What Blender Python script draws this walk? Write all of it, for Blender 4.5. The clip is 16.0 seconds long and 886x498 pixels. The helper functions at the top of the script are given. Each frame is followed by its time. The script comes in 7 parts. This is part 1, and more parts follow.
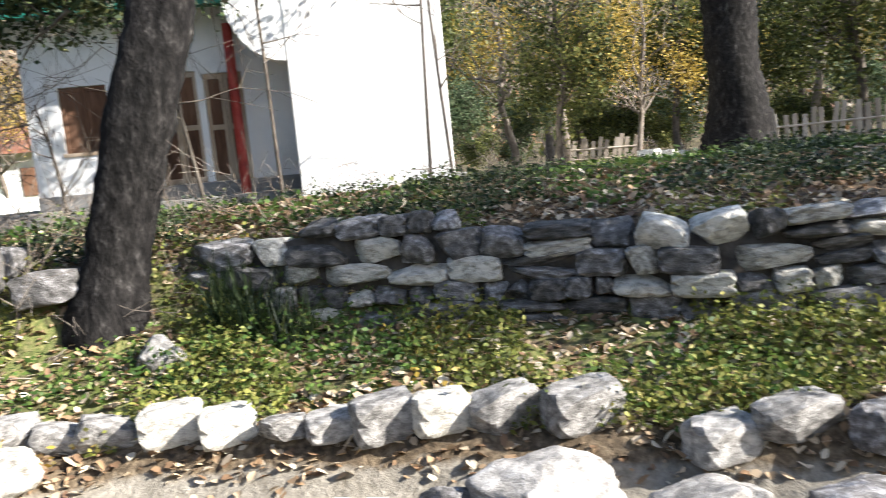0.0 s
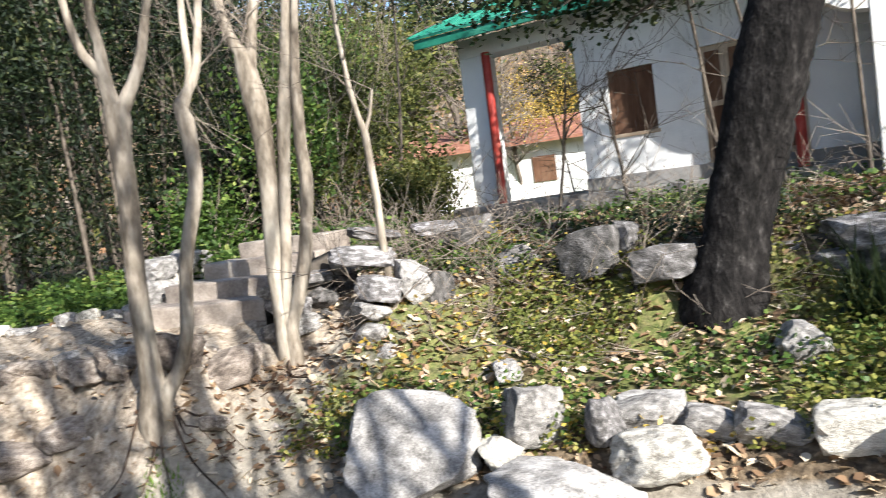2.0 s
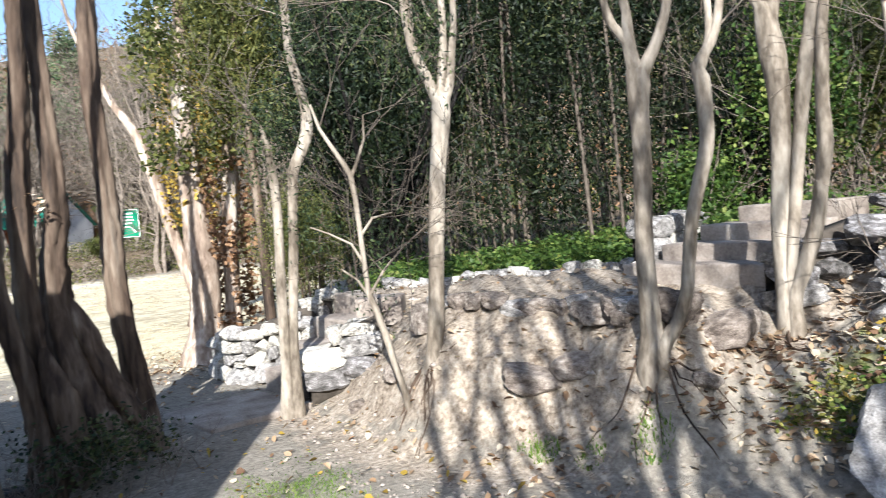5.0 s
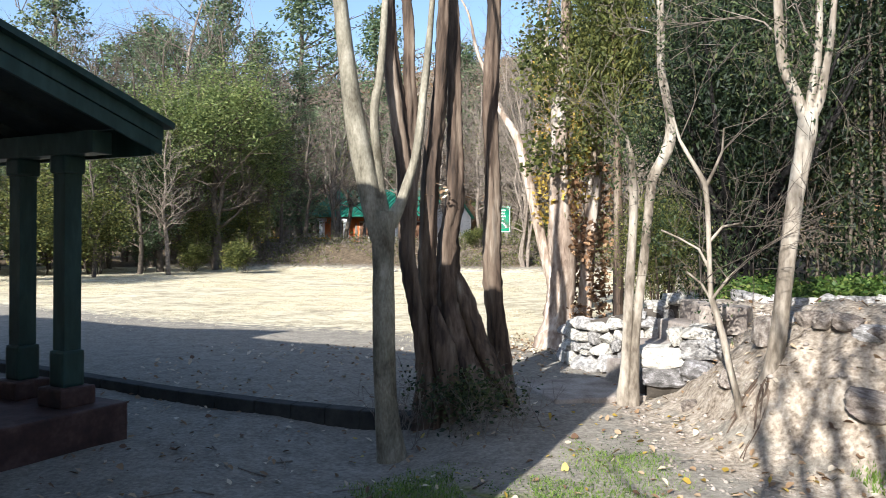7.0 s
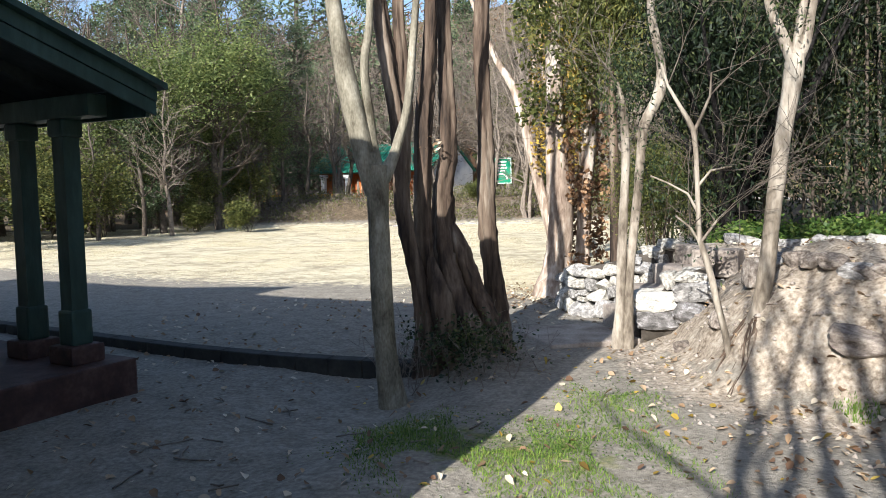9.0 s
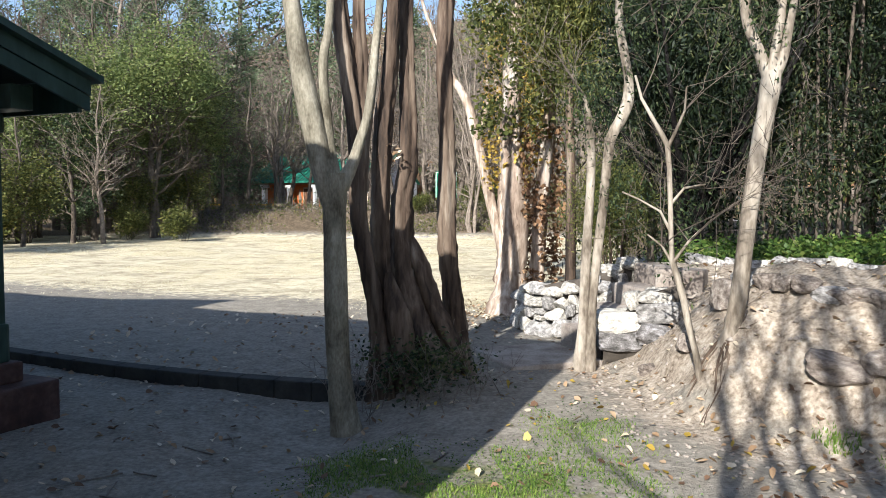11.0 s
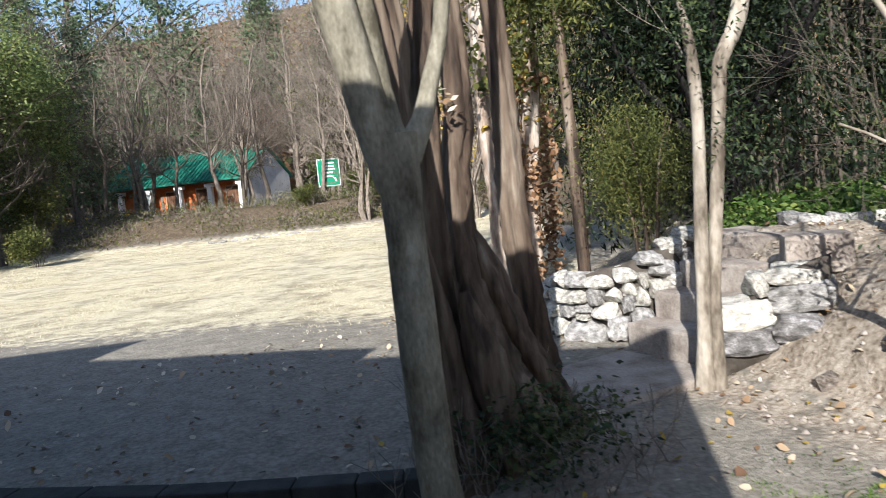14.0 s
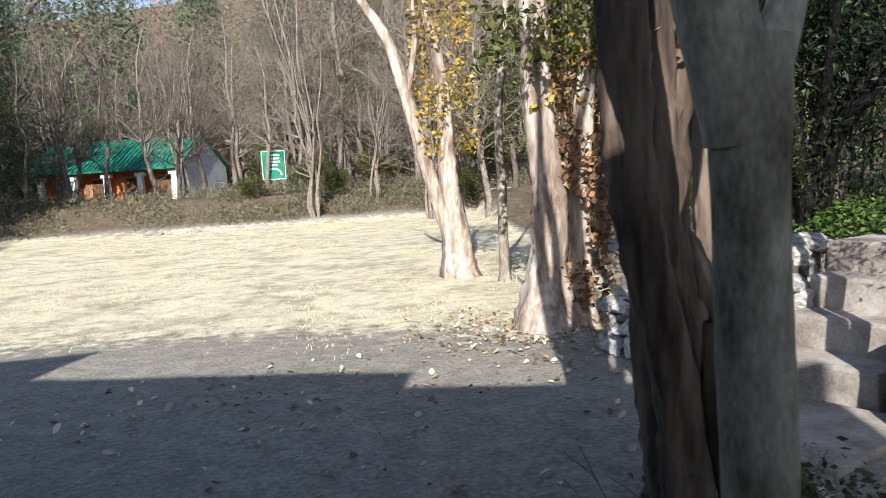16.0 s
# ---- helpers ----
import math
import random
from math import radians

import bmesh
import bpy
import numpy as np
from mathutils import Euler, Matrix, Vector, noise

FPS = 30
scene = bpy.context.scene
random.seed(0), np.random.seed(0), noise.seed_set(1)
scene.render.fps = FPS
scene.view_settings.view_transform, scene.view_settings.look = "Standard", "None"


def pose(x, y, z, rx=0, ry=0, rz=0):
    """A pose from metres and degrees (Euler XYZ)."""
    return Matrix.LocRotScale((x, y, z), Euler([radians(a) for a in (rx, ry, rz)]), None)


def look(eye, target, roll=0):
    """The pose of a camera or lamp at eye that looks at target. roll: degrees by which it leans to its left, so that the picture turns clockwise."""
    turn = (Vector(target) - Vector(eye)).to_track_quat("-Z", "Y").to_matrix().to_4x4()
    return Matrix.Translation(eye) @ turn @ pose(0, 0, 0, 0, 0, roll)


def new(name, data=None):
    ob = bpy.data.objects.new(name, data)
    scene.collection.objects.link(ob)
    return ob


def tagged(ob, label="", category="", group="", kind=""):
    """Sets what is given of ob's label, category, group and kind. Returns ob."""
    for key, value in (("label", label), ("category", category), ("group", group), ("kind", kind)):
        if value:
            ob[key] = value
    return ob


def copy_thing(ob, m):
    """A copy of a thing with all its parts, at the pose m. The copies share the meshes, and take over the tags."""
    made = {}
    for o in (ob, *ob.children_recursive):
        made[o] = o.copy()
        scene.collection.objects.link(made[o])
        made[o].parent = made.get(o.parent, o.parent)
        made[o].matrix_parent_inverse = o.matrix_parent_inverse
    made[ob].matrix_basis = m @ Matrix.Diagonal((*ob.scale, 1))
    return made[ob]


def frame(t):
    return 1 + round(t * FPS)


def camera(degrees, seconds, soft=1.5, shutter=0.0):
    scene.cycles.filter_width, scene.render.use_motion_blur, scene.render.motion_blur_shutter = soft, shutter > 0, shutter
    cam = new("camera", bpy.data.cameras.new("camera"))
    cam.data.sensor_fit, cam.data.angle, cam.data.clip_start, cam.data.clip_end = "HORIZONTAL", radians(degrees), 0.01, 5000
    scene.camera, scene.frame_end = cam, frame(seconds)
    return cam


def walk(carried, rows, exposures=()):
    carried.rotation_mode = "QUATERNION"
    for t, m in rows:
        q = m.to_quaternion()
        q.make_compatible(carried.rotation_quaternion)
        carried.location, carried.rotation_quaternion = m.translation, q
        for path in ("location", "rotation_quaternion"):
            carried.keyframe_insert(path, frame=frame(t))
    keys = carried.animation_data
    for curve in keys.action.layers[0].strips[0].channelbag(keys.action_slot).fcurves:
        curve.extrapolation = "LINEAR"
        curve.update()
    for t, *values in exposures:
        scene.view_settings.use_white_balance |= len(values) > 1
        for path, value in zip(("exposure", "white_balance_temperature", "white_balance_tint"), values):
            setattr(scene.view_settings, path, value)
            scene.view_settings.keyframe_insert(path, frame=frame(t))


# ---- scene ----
cam = camera(62.3, 16.0, soft=0.8, shutter=0.25)
PATH = [
    (0, (-0.013, -2.025, 1.669), (1.968, -2.18, 1.444), -5.5),
    (0.5, (0.167, -1.728, 1.665), (2.15, -1.536, 1.497), -5.3),
    (1, (0.281, -1.406, 1.668), (2.203, -0.874, 1.514), -5.7),
    (1.5, (0.29, -1.1, 1.665), (2.137, -0.341, 1.546), -5.4),
    (2, (0.235, -0.87, 1.689), (1.955, 0.144, 1.563), -7.4),
    (2.5, (0.231, -0.777, 1.695), (1.785, 0.476, 1.575), -6.7),
    (3, (0.219, -0.741, 1.676), (1.644, 0.656, 1.546), -6.0),
    (3.5, (0.215, -0.752, 1.675), (1.522, 0.756, 1.547), -6.2),
    (4, (0.171, -0.745, 1.684), (1.339, 0.874, 1.565), -6.1),
    (4.5, (0.14, -0.751, 1.692), (1.17, 0.96, 1.582), -6.2),
    (5, (0.065, -0.847, 1.669), (0.847, 0.992, 1.59), -5.1),
    (5.2, (0.039, -0.897, 1.646), (0.727, 0.98, 1.584), -4.4),
    (7.3, (-0.003, -1.559, 1.583), (-0.184, 0.432, 1.555), 0.7),
    (8, (0.063, -1.613, 1.576), (-0.082, 0.38, 1.491), -0.2),
    (8.5, (0.079, -1.632, 1.577), (-0.039, 0.362, 1.473), -1.2),
    (9, (0.087, -1.617, 1.571), (-0.075, 0.371, 1.426), -1.1),
    (9.5, (0.065, -1.569, 1.573), (-0.081, 0.419, 1.411), -2.0),
    (9.7, (0.066, -1.541, 1.566), (-0.048, 0.449, 1.4), -2.5),
    (11.8, (-0.25, -0.85, 1.56), (-0.213, 1.145, 1.48), 1.1),
    (12, (-0.286, -0.718, 1.565), (-0.284, 1.278, 1.435), -0.4),
    (12.5, (-0.478, -0.3, 1.64), (-0.314, 1.688, 1.487), -2.8),
    (13, (-0.755, 0.245, 1.614), (-0.408, 2.209, 1.464), -5.5),
    (13.5, (-0.997, 0.719, 1.59), (-0.604, 2.669, 1.383), -4.9),
    (14, (-1.339, 1.241, 1.585), (-0.994, 3.204, 1.416), -5.7),
    (14.5, (-1.58, 1.688, 1.596), (-1.329, 3.668, 1.471), -2.8),
    (15, (-1.776, 2.065, 1.597), (-1.459, 4.034, 1.438), -0.0),
    (15.5, (-1.991, 2.513, 1.577), (-1.455, 4.43, 1.381), -2.5),
    (16, (-2.105, 2.94, 1.54), (-1.576, 4.861, 1.36), -3.4),
]
walk(cam, [(t, look(eye, aim, roll)) for t, eye, aim, roll in PATH],
     [(0.0, 1.8, 6250, 10), (1.5, 1.55, 6200, 10), (3.5, 1.25, 6050, 10), (5.0, 1.3, 5900, 10), (9.0, 1.08, 6050, 10), (12.5, 1.05, 6000, 10), (14.5, 0.95, 5950, 10), (16.0, 1.0, 5950, 10)])

# ---- light ----
SUN_TO = 21.5      # heading in which the sunlight travels, degrees clockwise from +y
SUN_EL = 29.0
sky_world = bpy.data.worlds.new("sky")
scene.world = sky_world
sky_world.use_nodes = True
sky_node = sky_world.node_tree.nodes.new("ShaderNodeTexSky")
sky_node.sky_type = "NISHITA"
sky_node.sun_disc = False
sky_node.sun_elevation = radians(SUN_EL)
sky_node.sun_rotation = radians(SUN_TO + 180)
sky_world.node_tree.links.new(sky_node.outputs[0], sky_world.node_tree.nodes["Background"].inputs[0])
sky_world.node_tree.nodes["Background"].inputs[1].default_value = 0.1
sun_light = bpy.data.lights.new("sun", "SUN")
sun_light.energy, sun_light.angle, sun_light.color = 5.0, radians(0.5), (1.0, 0.93, 0.82)
sun_ob = new("sun", sun_light)
sx, sy = math.sin(radians(SUN_TO)), math.cos(radians(SUN_TO))
sun_ob.matrix_world = look((-40 * sx, -40 * sy, 40 * math.tan(radians(SUN_EL))), (0, 0, 0))

# ---- materials ----
def material(name, stops, scale=4.0, detail=6.0, rough=0.85, bump=0.3, bump_scale=30.0, metal=0.0, stretch=(1, 1, 1),
             random_amount=0.0, island=False, fine=0.25, translucent=0.0, spec=0.3):
    m = bpy.data.materials.new(name)
    m.use_nodes = True
    nt = m.node_tree
    nodes, links = nt.nodes, nt.links
    b = nodes["Principled BSDF"]
    b.inputs["Roughness"].default_value = rough
    b.inputs["Metallic"].default_value = metal
    b.inputs["Specular IOR Level"].default_value = spec
    tc = nodes.new("ShaderNodeTexCoord")
    mp = nodes.new("ShaderNodeMapping")
    mp.inputs["Scale"].default_value = stretch
    links.new(tc.outputs["Object"], mp.inputs[0])
    n1 = nodes.new("ShaderNodeTexNoise")
    n1.inputs["Scale"].default_value = scale
    n1.inputs["Detail"].default_value = detail
    n1.inputs["Roughness"].default_value = 0.6
    links.new(mp.outputs[0], n1.inputs["Vector"])
    n2 = nodes.new("ShaderNodeTexNoise")
    n2.inputs["Scale"].default_value = bump_scale
    n2.inputs["Detail"].default_value = 5.0
    links.new(mp.outputs[0], n2.inputs["Vector"])
    mx = nodes.new("ShaderNodeMath")
    mx.operation = "MULTIPLY_ADD"
    mx.inputs[1].default_value = fine
    links.new(n2.outputs[0], mx.inputs[0])
    links.new(n1.outputs[0], mx.inputs[2])
    last = mx.outputs[0]
    if random_amount:
        if island:
            rnd = nodes.new("ShaderNodeNewGeometry").outputs["Random Per Island"]
        else:
            rnd = nodes.new("ShaderNodeObjectInfo").outputs["Random"]
        ra = nodes.new("ShaderNodeMath")
        ra.operation = "MULTIPLY_ADD"
        ra.inputs[1].default_value = random_amount
        links.new(rnd, ra.inputs[0])
        links.new(last, ra.inputs[2])
        sub = nodes.new("ShaderNodeMath")
        sub.operation = "SUBTRACT"
        sub.inputs[1].default_value = random_amount / 2
        links.new(ra.outputs[0], sub.inputs[0])
        last = sub.outputs[0]
    off = nodes.new("ShaderNodeMath")
    off.operation = "SUBTRACT"
    off.inputs[1].default_value = fine / 2
    links.new(last, off.inputs[0])
    ramp = nodes.new("ShaderNodeValToRGB")
    els = ramp.color_ramp.elements
    while len(els) < len(stops):
        els.new(0.5)
    for e, (p, c) in zip(els, stops):
        e.position = p
        e.color = (*c, 1)
    links.new(off.outputs[0], ramp.inputs[0])
    links.new(ramp.outputs[0], b.inputs["Base Color"])
    if bump:
        bp = nodes.new("ShaderNodeBump")
        bp.inputs["Strength"].default_value = bump
        bp.inputs["Distance"].default_value = 0.02
        links.new(last, bp.inputs["Height"])
        links.new(bp.outputs[0], b.inputs["Normal"])
    if translucent:
        tr = nodes.new("ShaderNodeBsdfTranslucent")
        links.new(ramp.outputs[0], tr.inputs[0])
        ms = nodes.new("ShaderNodeMixShader")
        ms.inputs[0].default_value = translucent
        links.new(b.outputs[0], ms.inputs[1])
        links.new(tr.outputs[0], ms.inputs[2])
        links.new(ms.outputs[0], nodes["Material Output"].inputs[0])
    return m


BARK_PALE = material("pale_bark", [(0.34, (0.085, 0.068, 0.05)), (0.46, (0.19, 0.16, 0.125)), (0.56, (0.295, 0.258, 0.21)), (0.68, (0.40, 0.36, 0.30))], scale=5, detail=10, stretch=(1, 1, 0.35), bump=0.9, bump_scale=30, rough=0.75, fine=0.35)
BARK_BROWN = material("brown_bark", [(0.38, (0.022, 0.015, 0.011)), (0.5, (0.085, 0.058, 0.041)), (0.62, (0.165, 0.125, 0.092)), (0.76, (0.32, 0.27, 0.215))], scale=6, detail=10, stretch=(1, 1, 0.14), bump=1.0, bump_scale=20, rough=0.8, fine=0.35)
BARK_SMOOTH = material("smooth_grey_bark", [(0.32, (0.07, 0.06, 0.04)), (0.45, (0.15, 0.135, 0.1)), (0.56, (0.225, 0.205, 0.155)), (0.72, (0.36, 0.335, 0.27))], scale=6, detail=12, stretch=(1, 1, 0.4), bump=0.7, bump_scale=70, rough=0.75, fine=0.35)
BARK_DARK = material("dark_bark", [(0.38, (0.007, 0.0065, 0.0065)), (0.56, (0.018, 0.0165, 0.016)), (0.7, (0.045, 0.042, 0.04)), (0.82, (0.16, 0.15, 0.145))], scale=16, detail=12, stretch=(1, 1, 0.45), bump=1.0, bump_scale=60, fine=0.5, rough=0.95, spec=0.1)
BARK_IVY = material("peeling_bark", [(0.32, (0.11, 0.075, 0.055)), (0.48, (0.29, 0.225, 0.175)), (0.64, (0.50, 0.44, 0.38))], scale=5, stretch=(1, 1, 0.2), bump=0.9, bump_scale=22, fine=0.4)
TWIG = material("grey_twigs", [(0.3, (0.10, 0.08, 0.066)), (0.7, (0.27, 0.23, 0.19))], scale=6, bump=0, fine=0.3)
TWIG_DARK = material("dark_twigs", [(0.3, (0.05, 0.04, 0.033)), (0.7, (0.15, 0.125, 0.1))], scale=6, bump=0, fine=0.3)
ROCK = material("grey_granite", [(0.3, (0.09, 0.085, 0.08)), (0.44, (0.22, 0.21, 0.20)), (0.56, (0.36, 0.345, 0.33)), (0.7, (0.56, 0.54, 0.52))], scale=5, detail=10, bump=1.0, bump_scale=55, random_amount=0.12, fine=0.4)
ROCK_DARK = material("mossy_stone", [(0.3, (0.035, 0.035, 0.032)), (0.45, (0.095, 0.09, 0.087)), (0.58, (0.19, 0.18, 0.178)), (0.72, (0.44, 0.43, 0.44))], scale=4.5, detail=10, bump=1.0, bump_scale=50, random_amount=0.2, fine=0.4)
ROCK_CLAY = material("clay_stained_rock", [(0.3, (0.07, 0.055, 0.045)), (0.45, (0.17, 0.14, 0.118)), (0.58, (0.28, 0.24, 0.205)), (0.72, (0.42, 0.38, 0.34))], scale=5, detail=10, bump=1.0, bump_scale=55, random_amount=0.15, fine=0.4)
ROCK_WHITE = material("limewashed_stone", [(0.3, (0.14, 0.128, 0.108)), (0.43, (0.33, 0.31, 0.272)), (0.6, (0.60, 0.575, 0.52))], scale=5, detail=10, bump=1.0, bump_scale=50, random_amount=0.15, fine=0.4)
CONCRETE = material("worn_concrete", [(0.3, (0.16, 0.13, 0.11)), (0.5, (0.29, 0.25, 0.215)), (0.7, (0.42, 0.38, 0.34))], scale=3, bump=0.5, bump_scale=45, fine=0.35)
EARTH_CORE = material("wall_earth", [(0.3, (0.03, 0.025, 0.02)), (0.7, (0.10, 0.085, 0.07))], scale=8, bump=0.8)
PLASTER = material("white_plaster", [(0.3, (0.62, 0.63, 0.64)), (0.5, (0.79, 0.79, 0.79)), (0.7, (0.84, 0.84, 0.83))], scale=1.3, bump=0.15, bump_scale=60, rough=0.9)
PLINTH = material("grey_plinth", [(0.3, (0.16, 0.16, 0.16)), (0.7, (0.30, 0.29, 0.28))], scale=3, bump=0.3)
RED_PAINT = material("red_paint", [(0.3, (0.22, 0.025, 0.02)), (0.5, (0.36, 0.04, 0.03)), (0.75, (0.45, 0.10, 0.07))], scale=5, bump=0.15, rough=0.5)
GREEN_ROOF = material("green_roof_metal", [(0.3, (0.01, 0.09, 0.06)), (0.5, (0.018, 0.16, 0.11)), (0.7, (0.05, 0.24, 0.17))], scale=2, bump=0.1, rough=0.45)
GREEN_PAINT = material("dark_green_paint", [(0.3, (0.018, 0.04, 0.034)), (0.5, (0.03, 0.062, 0.052)), (0.75, (0.055, 0.1, 0.085))], scale=6, bump=0.2, rough=0.45, stretch=(1, 1, 0.3))
SOFFIT = material("dark_soffit_boards", [(0.3, (0.028, 0.034, 0.032)), (0.7, (0.06, 0.07, 0.064))], scale=6, bump=0.2)
SHUTTER = material("brown_shutter_wood", [(0.3, (0.05, 0.025, 0.014)), (0.5, (0.12, 0.06, 0.035)), (0.7, (0.19, 0.11, 0.07))], scale=4, stretch=(1, 1, 0.2), bump=0.3)
DOOR_WOOD = material("pale_door_wood", [(0.3, (0.30, 0.22, 0.15)), (0.5, (0.42, 0.33, 0.24)), (0.7, (0.52, 0.43, 0.33))], scale=4, stretch=(1, 1, 0.2), bump=0.3)
TERRACOTTA = material("terracotta", [(0.3, (0.17, 0.07, 0.05)), (0.5, (0.27, 0.12, 0.08)), (0.7, (0.36, 0.20, 0.14))], scale=3, bump=0.3)
PLATFORM = material("red_oxide_concrete", [(0.3, (0.035, 0.022, 0.02)), (0.5, (0.07, 0.038, 0.033)), (0.7, (0.12, 0.075, 0.065))], scale=4, bump=0.3, rough=0.7)
KERB_DARK = material("dark_kerb", [(0.3, (0.02, 0.022, 0.022)), (0.7, (0.055, 0.055, 0.05))], scale=5, bump=0.5)
ORANGE = material("orange_wall", [(0.3, (0.38, 0.10, 0.03)), (0.5, (0.52, 0.15, 0.045)), (0.7, (0.6, 0.22, 0.08))], scale=2, bump=0.1)
YELLOW = material("yellow_rail", [(0.3, (0.55, 0.30, 0.03)), (0.7, (0.70, 0.42, 0.06))], scale=2, bump=0.1)
SIGN_GREEN = material("sign_green", [(0.3, (0.0, 0.16, 0.08)), (0.7, (0.01, 0.24, 0.13))], scale=2, bump=0, rough=0.4)
SIGN_WHITE = material("sign_white", [(0.3, (0.72, 0.75, 0.73)), (0.7, (0.82, 0.83, 0.82))], scale=3, bump=0, rough=0.5)
GLASS_DARK = material("dark_window_glass", [(0.3, (0.015, 0.016, 0.018)), (0.7, (0.03, 0.03, 0.034))], scale=2, bump=0, rough=0.12, spec=0.5)
WOOD_GREY = material("weathered_wood", [(0.3, (0.18, 0.15, 0.12)), (0.5, (0.33, 0.28, 0.23)), (0.7, (0.46, 0.41, 0.35))], scale=4, stretch=(1, 1, 0.2), bump=0.4, random_amount=0.2)
LEAF_DARK = material("dark_green_leaves", [(0.15, (0.009, 0.019, 0.009)), (0.45, (0.026, 0.046, 0.017)), (0.7, (0.06, 0.085, 0.03)), (0.9, (0.12, 0.13, 0.05))], scale=1.0, bump=0, random_amount=0.7, island=True, rough=0.55, translucent=0.22, fine=0.1)
# leaf green of the thicket and dark evergreen, darkened to carry their inner shade
LEAF_SHADED = material("yew_needles", [(0.15, (0.005, 0.010, 0.005)), (0.5, (0.010, 0.021, 0.008)), (0.75, (0.026, 0.040, 0.013)), (0.92, (0.085, 0.092, 0.034))], scale=1.0, bump=0, random_amount=0.7, island=True, rough=0.6, translucent=0.12, fine=0.1)
LEAF_HERB = material("yellow_green_leaves", [(0.15, (0.05, 0.07, 0.015)), (0.45, (0.14, 0.165, 0.035)), (0.7, (0.25, 0.25, 0.06)), (0.9, (0.36, 0.31, 0.10))], scale=0.9, bump=0, random_amount=0.7, island=True, rough=0.6, translucent=0.3, fine=0.1)
LEAF_CONIFER = material("conifer_needles", [(0.15, (0.04, 0.07, 0.035)), (0.45, (0.105, 0.155, 0.08)), (0.7, (0.18, 0.235, 0.125)), (0.9, (0.26, 0.30, 0.18))], scale=0.9, bump=0, random_amount=0.7, island=True, rough=0.55, translucent=0.42, fine=0.1)
LEAF_OLIVE = material("olive_leaves", [(0.15, (0.035, 0.045, 0.015)), (0.45, (0.085, 0.105, 0.028)), (0.7, (0.15, 0.16, 0.045)), (0.9, (0.23, 0.215, 0.065))], scale=0.8, bump=0, random_amount=0.7, island=True, rough=0.6, translucent=0.42, fine=0.1)
LEAF_BRIGHT = material("bright_green_leaves", [(0.15, (0.022, 0.05, 0.01)), (0.45, (0.06, 0.115, 0.022)), (0.7, (0.12, 0.185, 0.04)), (0.9, (0.23, 0.26, 0.07))], scale=0.9, bump=0, random_amount=0.7, island=True, rough=0.55, translucent=0.3, fine=0.1)
LEAF_YELLOW = material("autumn_yellow_leaves", [(0.15, (0.14, 0.09, 0.02)), (0.45, (0.36, 0.25, 0.04)), (0.7, (0.52, 0.38, 0.08)), (0.9, (0.58, 0.47, 0.18))], scale=0.8, bump=0, random_amount=0.7, island=True, rough=0.65, translucent=0.3, fine=0.1)
LEAF_FALLEN = material("fallen_leaves", [(0.15, (0.13, 0.075, 0.045)), (0.4, (0.28, 0.18, 0.10)), (0.6, (0.42, 0.31, 0.20)), (0.85, (0.58, 0.50, 0.38))], scale=0.7, bump=0, random_amount=0.8, island=True, rough=0.7, translucent=0.1, fine=0.1)
LEAF_BROWN = material("dry_brown_leaves", [(0.15, (0.10, 0.055, 0.03)), (0.45, (0.21, 0.115, 0.06)), (0.8, (0.36, 0.23, 0.13))], scale=0.8, bump=0, random_amount=0.7, island=True, rough=0.7, translucent=0.15, fine=0.1)
GRASS_DRY = material("dry_grass", [(0.15, (0.36, 0.31, 0.19)), (0.5, (0.56, 0.51, 0.36)), (0.85, (0.70, 0.65, 0.50))], scale=0.5, bump=0, random_amount=0.6, island=True, rough=0.7, translucent=0.2, fine=0.1)
GRASS_GREEN = material("green_grass", [(0.15, (0.05, 0.10, 0.015)), (0.5, (0.13, 0.22, 0.035)), (0.85, (0.26, 0.31, 0.07))], scale=0.7, bump=0, random_amount=0.6, island=True, rough=0.6, translucent=0.25, fine=0.1)


